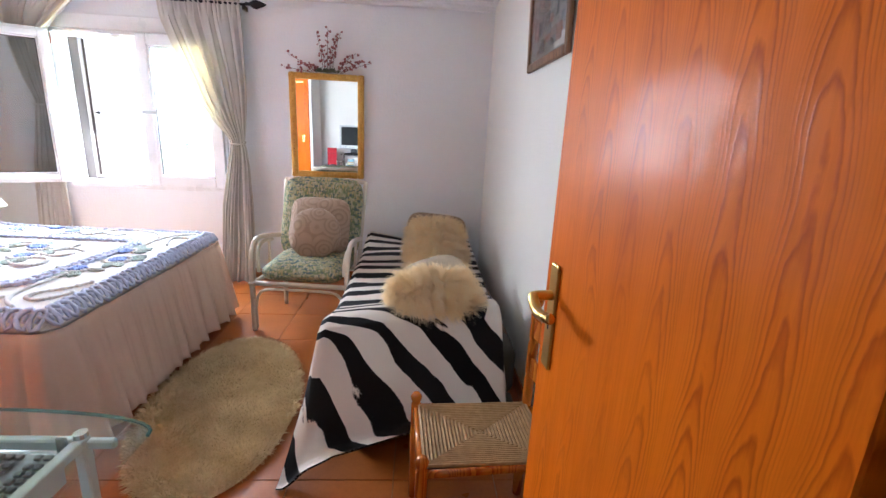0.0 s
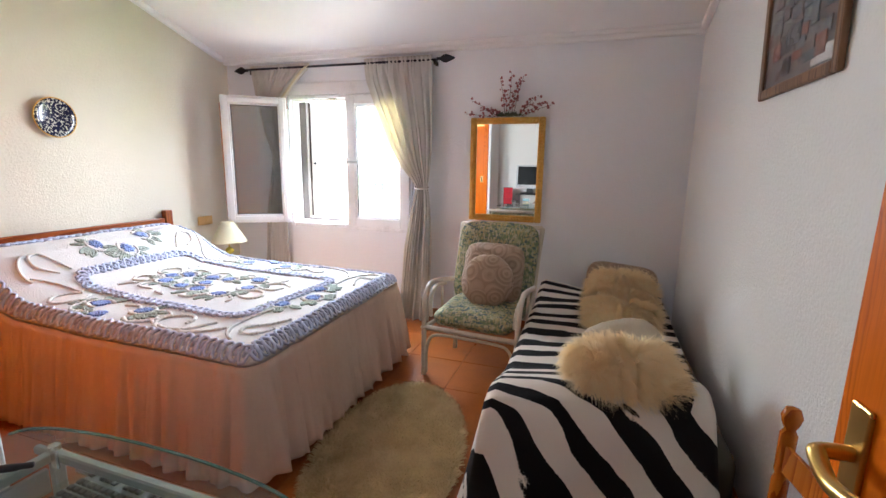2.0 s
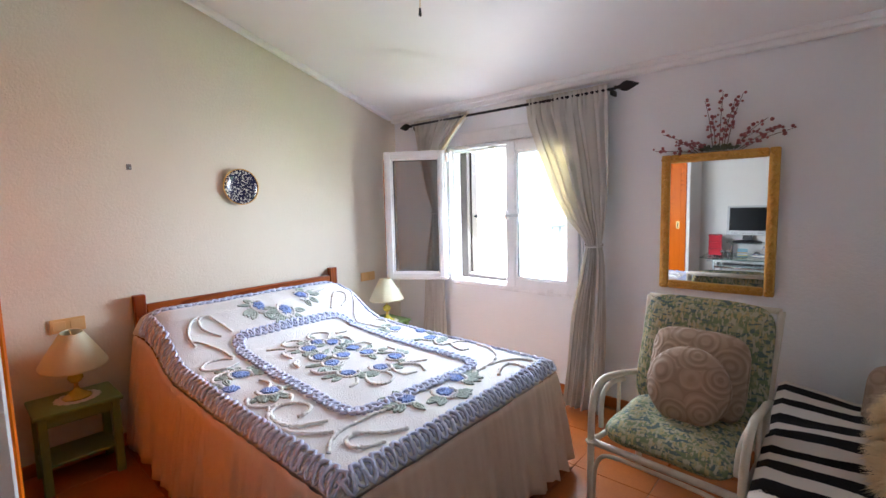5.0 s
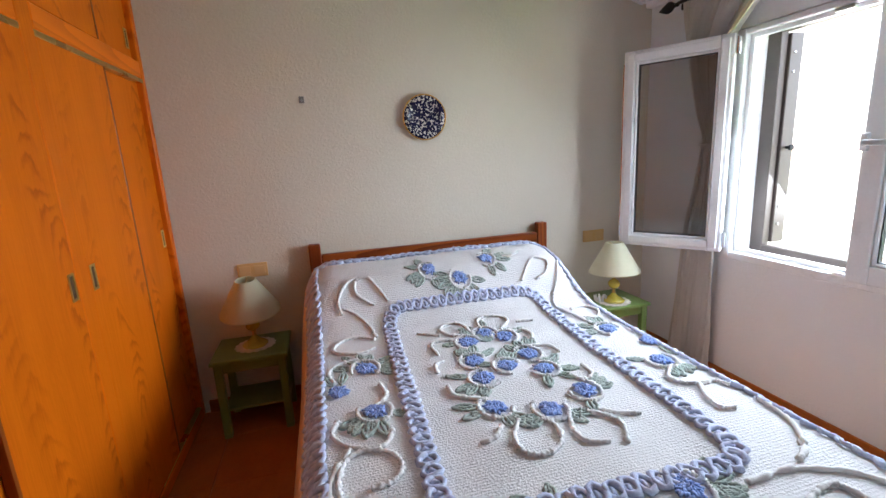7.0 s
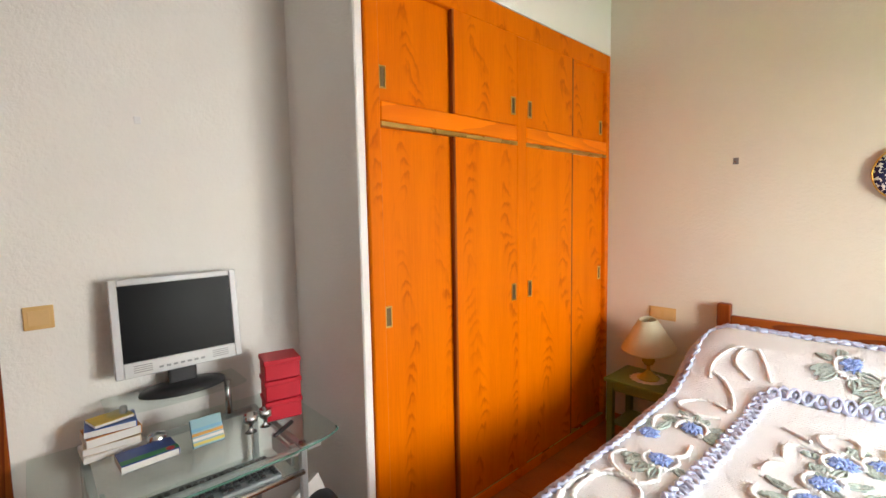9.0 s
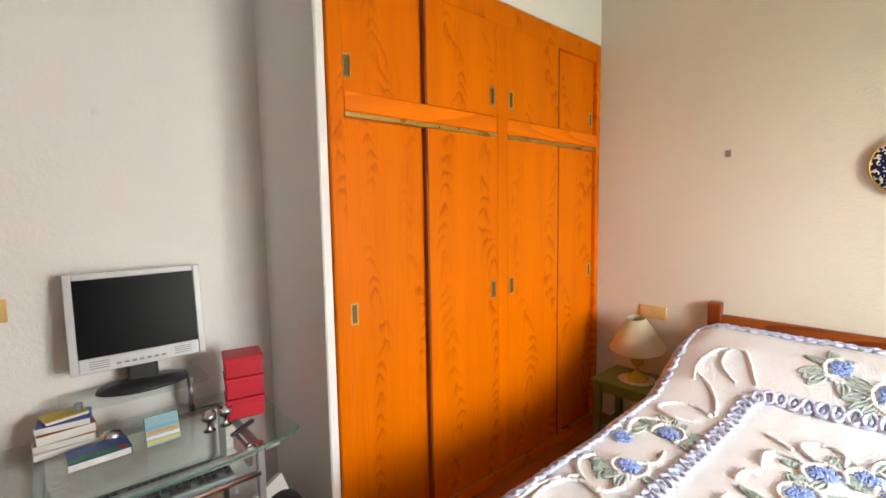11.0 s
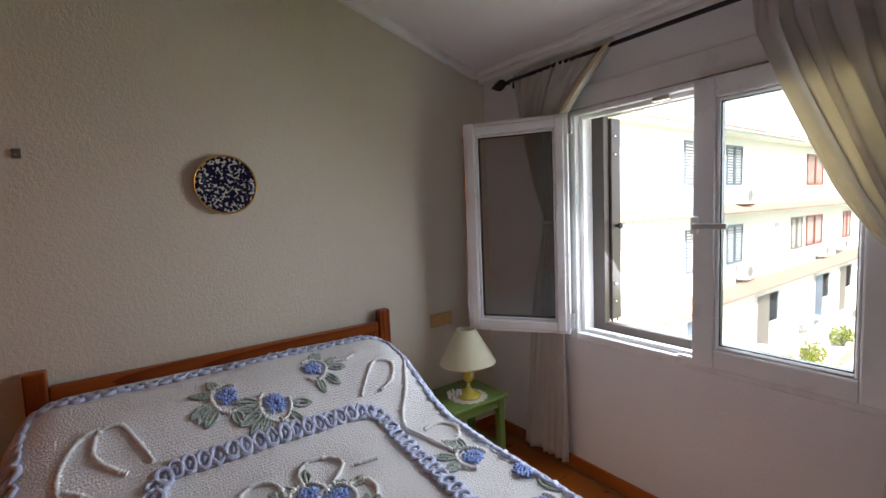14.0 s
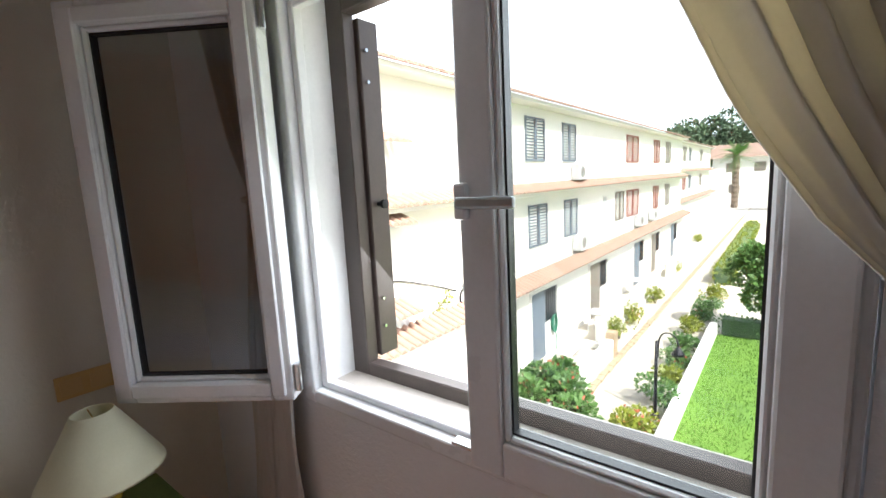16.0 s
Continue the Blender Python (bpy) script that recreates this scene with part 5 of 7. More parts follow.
# ---- daybed under a zebra throw ----
daybed = thing("daybed", "low daybed against the wall, dark base showing below a throw", "daybed", pose(0.37, 4.16, 0))
part("mattress", box((-0.42, -1.00, 0.12), (0.40, 1.00, 0.375), 0.05, 3), plain("dark_stripe_ticking", (0.06, 0.05, 0.035), 0.8), daybed, smooth=True)
part("base", box((-0.40, -1.16, 0.02), (0.38, 0.98, 0.12), 0.02, 2), surf("brown_striped_cloth", (0.10, 0.07, 0.03), (0.20, 0.15, 0.08), 0.85, 8.0, stretch=(1, 1, 9)), daybed, smooth=True)
part("foot_block", box((-0.40, -1.14, 0.12), (0.38, -1.005, 0.16), 0.02, 2), plain("dark_stripe_ticking", (0.06, 0.05, 0.035), 0.8), daybed, smooth=True)
BLANKET = surf("brown_striped_blanket", (0.045, 0.022, 0.012), (0.30, 0.18, 0.10), 0.85, 7.0, 0.2, 150.0, stretch=(0.4, 6.0, 0.4), fine=0.15)
part("blanket", grid(90, 8, lambda u, v: Vector((0.335 + 0.085 * math.sin(v * math.pi / 2) ** 0.6 + 0.006 * math.sin(u * 60), 0.98 - 1.80 * u, 0.395 - 0.31 * v ** 1.6)), 0.006), BLANKET, daybed, "brown striped blanket hanging on the wall side", True)
throw = thing("zebra_throw", "black and white zebra-print plush throw over the daybed", "throw", pose(0, 0, 0))


def throw_shape():
    """Rows along the daybed, head to foot; each row runs from floor-side hem over the top to the wall side."""
    bm = bmesh.new()
    uvl = bm.loops.layers.uv.new("stripes")
    data = {}
    nu, nv = 72, 110
    vs = []
    for i in range(nu + 1):
        u = i / nu
        row = []
        for j in range(nv + 1):
            s = j / nv * 2.62                         # way from the head end towards the floor at the foot
            wall = 5.17
            xl, xr = -0.13, 0.76 - 0.05 * min(1.0, s / 2.0)
            ridge = 3.04 + 0.26 * u                  # where the top ends and the cloth falls
            top_len = wall - ridge
            ks = min(1.0, max(0.0, (s - top_len + 0.5) / 0.42))
            zt = 0.425 + 0.095 * ks * ks * (3 - 2 * ks) + 0.012 * noise.noise(Vector((u * 3, s * 3, 1.0)))
            if s < 0.10:                              # lifted against the head wall
                y, z = wall - s * 0.6 - 0.04, zt + 0.10 * max(0.0, 1 - u / 0.4)
            elif s < top_len:
                y, z = wall - s, zt + 0.10 * max(0.0, 1 - u / 0.4) * max(0.0, 1 - (s - 0.1) / 0.35) ** 0.7
            else:
                k = (s - top_len) / (2.62 - top_len)
                y = ridge - 0.06 * math.sin(k * math.pi / 2) - 0.29 * k ** 1.25 + 0.03 * math.sin(u * 9 + k * 3) * k
                z = zt - 0.49 * k ** 1.15 + 0.03 * k * noise.noise(Vector((u * 4, k * 2, 7.0)))
                z = max(z, 0.03 + 0.10 * min(1.0, u * 4) + 0.10 * max(0.0, u - 0.45))
            round_ = min(1.0, max(0.0, (s - top_len + 0.08) / 0.16))
            z -= 0.020 * math.sin(round_ * math.pi)
            # across
            across = u * 1.16
            side = 0.18
            if across < side:                         # hangs over the open side
                k = 1 - across / side
                fall = max(0.0, min(1.0, (z - 0.02) / 0.42))
                x = xl - 0.02 - 0.035 * k
                zz = z - 0.22 * k * fall - (0.02 if k > 0 else 0)
                if s > top_len:
                    kk = (s - top_len) / (2.62 - top_len)
                    x -= 0.05 * kk * k
                    zz = max(zz, 0.015)
            elif across > 1.16 - 0.10:
                k = (across - 1.06) / 0.10
                x, zz = xr - 0.015 + 0.03 * k, z - 0.16 * k
                zz = max(zz, 0.02)
            else:
                x = xl + (across - side) / (1.06 - side) * (xr - xl)
                zz = z + 0.01 * math.sin((across - side) / (1.06 - side) * math.pi)
            v = bm.verts.new((x, y, zz))
            s1 = top_len - 0.30
            over = max(0.0, s - s1)
            turn = min(1.0, over / 0.42)
            turn = turn * turn * (3 - 2 * turn)
            data[v] = (min(s, s1) * 6.0 + across * 0.4 + 5.0 * min(over, 0.25) + 3.4 * max(0.0, over - 0.25) - turn * (across - 0.6) * 3.7, across * 1.4 + s * 0.9)
            row.append(v)
        vs.append(row)
    for i in range(nu):
        for j in range(nv):
            f = bm.faces.new((vs[i][j], vs[i][j + 1], vs[i + 1][j + 1], vs[i + 1][j]))
            for lp in f.loops:
                lp[uvl].uv = data[lp.vert]
    thicken(bm, vs, 0.008)
    return bm


part("cloth", throw_shape(), ZEBRA, throw, smooth=True)


def fur_cushion(label, m, w, h, t, seed, count=5200):
    ob = thing("fur_cushion", label, "cushion", m, group="fur cushions")
    body = pillow(w, h, t, 3.4)
    rnd = random.Random(seed)
    body.faces.ensure_lookup_table()
    body.normal_update()
    fs = [(f.calc_center_median(), f.normal.copy(), f.calc_area()) for f in body.faces]
    wts = np.cumsum([a for _, _, a in fs])
    verts, faces = [], []
    swirl = Vector((rnd.uniform(-0.4, 0.4), 0, -0.6))
    for _ in range(count):
        c, nn, a = fs[int(np.searchsorted(wts, rnd.random() * wts[-1]))]
        c = c + Vector((rnd.uniform(-1, 1), rnd.uniform(-1, 1), rnd.uniform(-1, 1))) * 0.014
        tw = Vector((noise.noise(c * 7 + Vector((seed, 0, 0))), noise.noise(c * 7 + Vector((0, seed, 0))), noise.noise(c * 7 + Vector((0, 0, seed)))))
        d = (nn * 0.75 + swirl * 0.35 + tw * 1.1 + Vector((rnd.uniform(-1, 1), rnd.uniform(-1, 1), rnd.uniform(-1, 1))) * 0.25).normalized()
        ln = rnd.uniform(0.035, 0.080)
        s = d.cross(nn + Vector((0.01, 0.02, 0.03)))
        if s.length < 1e-4:
            continue
        s = s.normalized() * rnd.uniform(0.0009, 0.0018)
        k = len(verts)
        mid = c + d * ln * 0.55 + nn * 0.006
        tip = c + d * ln + Vector((0, 0, -0.014))
        verts += [c - s, c + s, mid + s * 0.8, mid - s * 0.8, tip]
        faces += [(k, k + 1, k + 2, k + 3), (k + 3, k + 2, k + 4)]
    me = bpy.data.meshes.new("fur")
    me.from_pydata([tuple(v) for v in verts], [], faces)
    me.materials.append(FUR)
    part("cover", body, FUR, ob, smooth=True)
    f = new("fur", me)
    f.parent = ob
    return ob


sq2 = [Vector((math.copysign(abs(math.cos(a)) ** 0.4, math.cos(a)) * 0.248, 0, math.copysign(abs(math.sin(a)) ** 0.4, math.sin(a)) * 0.19)) for a in [2 * math.pi * i / 60 for i in range(60)]]
cushion("jacquard_cushion", "beige jacquard cushion standing against the wall", pillow(0.50, 0.385, 0.12, 5.0), SWIRL, Matrix.Translation((0.44, 5.00, 0.485)) @ Matrix.Rotation(radians(-20), 4, "X") @ Matrix.Rotation(radians(5), 4, "Y"), sq2)
fur_cushion("cream long-haired fur cushion leaning on another cushion", Matrix.Translation((0.42, 4.38, 0.545)) @ Matrix.Rotation(radians(-54), 4, "X") @ Matrix.Rotation(radians(6), 4, "Z"), 0.40, 0.50, 0.16, 3, 22000)
cushion("flat_cushion", "small pale grey cushion lying between the fur cushions", pillow(0.40, 0.32, 0.12, 2.6), surf("pale_grey_plush", (0.50, 0.42, 0.31), (0.62, 0.54, 0.41), 0.9, 10.0, 0.3, 150.0), Matrix.Translation((0.40, 3.76, 0.515)) @ Matrix.Rotation(radians(-54), 4, "X") @ Matrix.Rotation(radians(-22), 4, "Y"))
fur_cushion("cream long-haired fur cushion lying on the zebra throw", Matrix.Translation((0.37, 3.37, 0.545)) @ Matrix.Rotation(radians(14), 4, "Z") @ Matrix.Rotation(radians(-62), 4, "X"), 0.42, 0.28, 0.20, 8, 17000)

# ---- shaggy oval rug ----
RC, RA, RB, RT = Vector((-0.655, 3.275, 0)), 0.345, 0.655, radians(9)
rug = thing("oval_rug", "oval beige shag rug on the tiled floor", "rug", Matrix.Translation(RC) @ Matrix.Rotation(RT, 4, "Z"))
bm = bmesh.new()
cv = bm.verts.new((0, 0, 0.016))
ring = [bm.verts.new((RA * math.cos(a), RB * math.sin(a), 0.012)) for a in [2 * math.pi * i / 64 for i in range(64)]]
low = [bm.verts.new((v.co.x * 1.01, v.co.y * 1.01, 0.001)) for v in ring]
for i in range(64):
    j = (i + 1) % 64
    bm.faces.new((cv, ring[i], ring[j]))
    bm.faces.new((ring[i], low[i], low[j], ring[j]))
part("backing", bm, SHAG, rug, smooth=True)
rnd = random.Random(5)
verts, faces = [], []
for _ in range(26000):
    r, a = math.sqrt(rnd.random()), rnd.random() * 2 * math.pi
    c = Vector((RA * 1.015 * r * math.cos(a), RB * 1.015 * r * math.sin(a), 0.010))
    fl = Vector((noise.noise(c * 6), noise.noise(c * 6 + Vector((9, 0, 0))), 0)) * 1.4
    d = (Vector((rnd.uniform(-0.7, 0.7), rnd.uniform(-0.7, 0.7), 1.0)) + fl + (Vector((c.x, c.y, 0)).normalized() * 1.6 * max(0, r - 0.93) / 0.07 if r > 0.93 else Vector())).normalized()
    ln = rnd.uniform(0.022, 0.042)
    s = d.cross(Vector((rnd.uniform(-1, 1), rnd.uniform(-1, 1), 0.2))).normalized() * rnd.uniform(0.0014, 0.0028)
    k = len(verts)
    mid, tip = c + d * ln * 0.6, c + d * ln + Vector((d.x, d.y, -0.5)) * 0.008
    verts += [c - s, c + s, mid + s, mid - s, tip]
    faces += [(k, k + 1, k + 2, k + 3), (k + 3, k + 2, k + 4)]
me = bpy.data.meshes.new("pile")
me.from_pydata([tuple(v) for v in verts], [], faces)
me.materials.append(SHAG)
pile = tagged(new("shag_pile", me), kind="stuff")
pile.parent = rug

# ---- rush-seated chair ----
rch = thing("rush_chair", "glossy orange wooden ladder-back chair with a woven rush seat", "chair", pose(0.50, 2.525, 0, 0, 0, 3))
post = [(0.017, 0.0), (0.019, 0.10), (0.016, 0.15), (0.019, 0.20), (0.018, 0.385)]
for s in (-1, 1):
    part("front_leg", lathe(post + [(0.018, 0.40), (0.013, 0.408), (0.019, 0.418), (0.021, 0.43), (0.014, 0.442), (0.0, 0.444)], 14, (-0.205, s * 0.165, 0)), ORANGEW, rch, smooth=True)
    part("back_post", lathe(post + [(0.019, 0.50), (0.015, 0.515), (0.019, 0.53), (0.019, 0.64), (0.014, 0.652), (0.018, 0.665), (0.019, 0.765), (0.012, 0.778), (0.019, 0.794), (0.023, 0.812), (0.016, 0.832), (0.0, 0.838)], 14, (0.200, s * 0.155, 0), Matrix.Rotation(radians(0.5), 4, "Y")), ORANGEW, rch, smooth=True)
    part("side_rail", tube([(-0.205, s * 0.165, 0.385), (0.21, s * 0.15, 0.385)], 0.013, 8), ORANGEW, rch, smooth=True)
    part("stretcher", tube([(-0.205, s * 0.165, 0.18), (0.21, s * 0.15, 0.18)], 0.009, 8), ORANGEW, rch, smooth=True)
for x in (-0.205, 0.215):
    part("rail", tube([(x, -0.16, 0.385), (x, 0.16, 0.385)], 0.013, 8), ORANGEW, rch, smooth=True)
for z in (0.55, 0.70):
    part("slat", grid(10, 4, lambda u, v: Vector((0.205 + 0.014 * math.sin(u * math.pi), -0.155 + 0.31 * u, z - 0.03 + 0.07 * v)), 0.010), ORANGEW, rch)
for q in range(4):
    for i in range(17):
        k = (i + 0.5) / 17
        hw = (0.20, 0.155)
        if q in (0, 1):
            sgn = -1 if q == 0 else 1
            x = sgn * hw[0] * (1 - k)
            a, b = (x, -hw[1] * (1 - k), 0), (x, hw[1] * (1 - k), 0)
        else:
            sgn = -1 if q == 2 else 1
            y = sgn * hw[1] * (1 - k)
            a, b = (-hw[0] * (1 - k), y, 0), (hw[0] * (1 - k), y, 0)
        zz = 0.400 - 0.008 * k
        part("rush_strand", tube([(a[0], a[1], zz), (b[0], b[1], zz)], 0.0065, 5), RUSH, rch)
part("seat_fill", box((-0.195, -0.15, 0.386), (0.20, 0.15, 0.393)), RUSH, rch)

# ---- framed picture on the east wall ----
pic = thing("framed_picture", "framed photo collage in a brown wooden frame", "picture", Matrix.Translation((X1 - 0.001, 3.455, 1.68)) @ Matrix.Rotation(radians(-2.0), 4, "Y"))
PW, PH = 0.335, 0.50
BRW = wood("brown_picture_wood", (0.12, 0.06, 0.03), (0.26, 0.14, 0.08), 0.4, 2, 2.0, 0.1)
for lo, hi in (((-0.022, -PW, 0), (0, -PW + 0.04, PH)), ((-0.022, PW - 0.04, 0), (0, PW, PH)), ((-0.022, -PW + 0.04, 0), (0, PW - 0.04, 0.04)), ((-0.022, -PW + 0.04, PH - 0.04), (0, PW - 0.04, PH))):
    part("frame", box(lo, hi, 0.006, 2), BRW, pic)
part("print_ground", box((-0.008, -PW + 0.039, 0.039), (-0.003, PW - 0.039, PH - 0.039)), surf("muted_print", (0.04, 0.045, 0.055), (0.18, 0.15, 0.14), 0.3, 14.0, 0.0, fine=0.5), pic)
random.seed(21)
for i in range(52):
    y, z = random.uniform(-0.26, 0.22), random.uniform(0.05, 0.40)
    c = random.choice([(0.10, 0.12, 0.14), (0.30, 0.09, 0.06), (0.45, 0.40, 0.36), (0.16, 0.20, 0.22), (0.22, 0.15, 0.12), (0.05, 0.06, 0.08)])
    part("photo", box((-0.0095 - i * 0.0001, y, z), (-0.009, y + random.uniform(0.04, 0.1), z + random.uniform(0.03, 0.07))), surf("photo_tone_%s" % "abcdefghijklmnopqrstuvwx"[i % 24], tuple(v * 0.6 for v in c), tuple(min(1, v * 1.3) for v in c), 0.25, 25.0, 0.0), pic)
part("caption_slip", box((-0.0125, -0.28, 0.05), (-0.0105, -0.13, 0.10)), plain("paper_white", (0.72, 0.71, 0.68), 0.6), pic, "white caption slip")
part("picture_glass", box((-0.0165, -PW + 0.04, 0.04), (-0.0155, PW - 0.04, PH - 0.04)), glass("picture_glass", (0.97, 0.97, 0.97)), pic)

# ---- glass computer desk ----
desk = thing("computer_desk", "glass-topped computer desk on a silver metal frame", "desk", pose(-0.75, 1.90, 0))
def top_plate(w, d, bow, z, th, n=24):
    bm = bmesh.new()
    out = [(-w, -d), (w, -d)] + [(w * math.cos(math.pi * i / n), d - bow + bow * math.sin(math.pi * i / n) ** 0.8) for i in range(n + 1)]
    vs = [bm.verts.new((x, y, z)) for x, y in out]
    f = bm.faces.new(vs)
    r = bmesh.ops.extrude_face_region(bm, geom=[f])
    bmesh.ops.translate(bm, verts=[v for v in r["geom"] if isinstance(v, bmesh.types.BMVert)], vec=(0, 0, th))
    bmesh.ops.recalc_face_normals(bm, faces=bm.faces)
    return bm
EDGE = plain("green_glass_edge", (0.10, 0.22, 0.18), 0.1)
part("desktop", top_plate(0.45, 0.31, 0.09, 0.684, 0.008), DESKGLASS, desk, "clear green-tinted glass top")
part("edge_strip", tube([Vector((0.45 * math.cos(math.pi * i / 24), 0.22 + 0.09 * math.sin(math.pi * i / 24) ** 0.8, 0.688)) for i in range(25)], 0.0042, 5), EDGE, desk, "dark green glass edge")
part("monitor_shelf", top_plate(0.235, 0.115, 0.05, 0.835, 0.008), DESKGLASS, desk, "raised glass monitor shelf").location = (0.0, -0.20, 0)
for x in (-0.18, 0.18):
    part("shelf_post", tube([(x, -0.20, 0.692), (x, -0.20, 0.835)], 0.013, 10), CHROME, desk, smooth=True)
for s in (-1, 1):
    part("leg", box((s * 0.30 - 0.013, 0.222, 0), (s * 0.30 + 0.013, 0.248, 0.672), 0.004), SILVER, desk)
    part("leg", box((s * 0.30 - 0.013, -0.27, 0), (s * 0.30 + 0.013, -0.244, 0.672), 0.004), SILVER, desk)
    part("side_bar", box((s * 0.30 - 0.012, -0.244, 0.648), (s * 0.30 + 0.012, 0.222, 0.672), 0.003), SILVER, desk)
    part("pad", lathe([(0.014, 0.672), (0.014, 0.684)], 12, (s * 0.30, 0.235, 0)), CHROME, desk)
    part("clip", box((s * 0.272 - 0.012, 0.214, 0.636), (s * 0.272 + 0.012, 0.222, 0.684), 0.003), CHROME, desk)
    part("foot_bar", box((s * 0.30 - 0.014, -0.30, 0.0), (s * 0.30 + 0.014, 0.29, 0.02), 0.004), SILVER, desk)
part("front_bar", box((-0.286, 0.224, 0.644), (0.286, 0.246, 0.670), 0.004), SILVER, desk)
part("bar_end", box((0.314, 0.226, 0.646), (0.372, 0.244, 0.668), 0.004), SILVER, desk)
part("bar_end", box((-0.372, 0.226, 0.646), (-0.314, 0.244, 0.668), 0.004), SILVER, desk)
part("back_bar", box((-0.286, -0.268, 0.644), (0.286, -0.246, 0.670), 0.004), SILVER, desk)
part("keyboard_tray", box((-0.268, 0.03, 0.588), (0.268, 0.262, 0.596), 0.002), DESKGLASS, desk, "glass keyboard tray")
part("tray_bar", tube([(-0.285, 0.274, 0.592), (0.285, 0.274, 0.592)], 0.011, 10), CHROME, desk, smooth=True)
for s in (-1, 1):
    part("tray_arm", box((s * 0.276 - 0.006, 0.02, 0.585), (s * 0.276 + 0.006, 0.20, 0.648)), SILVER, desk)

kb = thing("keyboard", "black and grey computer keyboard on the glass tray", "keyboard", pose(-0.735, 2.075, 0.597, 0, 0, -2))
part("case", box((-0.225, -0.085, 0.0), (0.225, 0.085, 0.018), 0.006, 2), plain("grey_plastic", (0.22, 0.25, 0.26), 0.45), kb)
keyme = bpy.data.meshes.new("key")
b_ = box((-0.0078, -0.0078, 0), (0.0078, 0.0078, 0.008), 0.0022)
b_.to_mesh(keyme)
b_.free()
keyme.materials.append(plain("dark_key", (0.045, 0.05, 0.055), 0.4))
for r in range(6):
    for c in range(21):
        if c in (14, 18) or (r == 0 and c in (1, 5, 9)):
            continue
        k_ = new("key", keyme)
        k_.parent = kb
        k_.location = (-0.208 + c * 0.0208, 0.066 - r * 0.0215 - (0.006 if r else 0), 0.018)

mon = thing("monitor", "silver flat-screen monitor, switched off, on an oval black foot", "monitor", pose(-0.775, 1.68, 0.844, 0, 0, 0))
part("foot", lathe([(0.0, 0.0), (0.155, 0.0), (0.150, 0.012), (0.06, 0.026), (0.0, 0.028)], 32, (0, 0, 0), Matrix.Diagonal((1, 0.62, 1, 1))), BLACKP, mon, "oval black foot", True)
part("neck", box((-0.05, -0.03, 0.02), (0.05, 0.0, 0.16), 0.008, 2), BLACKP, mon)
scr = new("screen_unit")
scr.parent = mon
scr.matrix_basis = Matrix.Translation((0, 0.02, 0.088)) @ Matrix.Rotation(radians(6), 4, "X")
SCREEN = plain("black_screen", (0.003, 0.003, 0.004), 0.30)
SCREEN.node_tree.nodes["Principled BSDF"].inputs["Specular IOR Level"].default_value = 0.08
SW, SH = 0.220, 0.366
GR = plain("silver_plastic", (0.58, 0.59, 0.60), 0.35)
for lo, hi in (((-SW, -0.03, 0), (-SW + 0.026, 0.008, SH)), ((SW - 0.026, -0.03, 0), (SW, 0.008, SH)), ((-SW + 0.026, -0.03, SH - 0.024), (SW - 0.026, 0.008, SH)), ((-SW + 0.026, -0.03, 0), (SW - 0.026, 0.008, 0.056))):
    part("bezel", box(lo, hi, 0.004, 2), GR, scr)
part("screen", box((-SW + 0.024, -0.02, 0.054), (SW - 0.024, 0.002, SH - 0.022)), SCREEN, scr, "dark blank screen")
part("back", box((-SW + 0.01, -0.05, 0.02), (SW - 0.01, -0.028, SH - 0.02), 0.015, 2), GR, scr)
for i in range(7):
    part("button", box((-0.075 + i * 0.024, 0.008, 0.018), (-0.060 + i * 0.024, 0.0105, 0.026), 0.001), plain("grey_button", (0.25, 0.26, 0.27), 0.4), scr)
for s in (-1, 1):
    for i in range(4):
        part("grille", box((s * 0.135 - 0.03, 0.008, 0.016 + i * 0.008), (s * 0.135 + 0.03, 0.009, 0.019 + i * 0.008)), plain("grey_button", (0.25, 0.26, 0.27), 0.4), scr)

redbox = thing("drawer_box", "stack of small bright red storage boxes on the desk", "box", pose(-1.085, 1.875, 0.693, 0, 0, -12))
for i in range(3):
    part("drawer", box((-0.068, -0.062, 0.004 + i * 0.084), (0.068, 0.062, 0.076 + i * 0.084), 0.004), RED, redbox)
    part("lid", box((-0.072, -0.066, 0.066 + i * 0.084), (0.072, 0.066, 0.086 + i * 0.084), 0.003), RED, redbox)


def book(x, y, z, w, d, h, rz, col, label):
    ob = thing("book", label, "book", pose(x, y, z, 0, 0, rz), group="books on the desk")
    part("cover", box((-w / 2, -d / 2, 0), (w / 2, d / 2, h), 0.002), col, ob)
    part("page_block", box((-w / 2 + 0.004, -d / 2 + 0.004, 0.002), (w / 2 + 0.0012, d / 2 + 0.001, h - 0.002)), plain("paper_white", (0.72, 0.71, 0.68), 0.6), ob)
    return ob


PAPERW = plain("paper_white", (0.72, 0.71, 0.68), 0.6)
book(-0.53, 1.705, 0.693, 0.18, 0.13, 0.022, 4, PAPERW, "white paperback at the bottom of a pile")
book(-0.53, 1.705, 0.716, 0.165, 0.12, 0.024, -3, plain("cream_cover", (0.50, 0.40, 0.26), 0.4), "cream paperback low in a pile of books")
book(-0.53, 1.705, 0.741, 0.16, 0.12, 0.032, 5, plain("orange_cover", (0.55, 0.20, 0.03), 0.4), "orange paperback in a pile on the desk")
book(-0.53, 1.705, 0.774, 0.15, 0.115, 0.024, -4, plain("blue_cover", (0.03, 0.10, 0.36), 0.4), "blue paperback in a pile on the desk")
book(-0.53, 1.70, 0.799, 0.12, 0.09, 0.012, 14, plain("yellow_cover", (0.60, 0.42, 0.04), 0.5), "small yellow and red booklet on a pile")
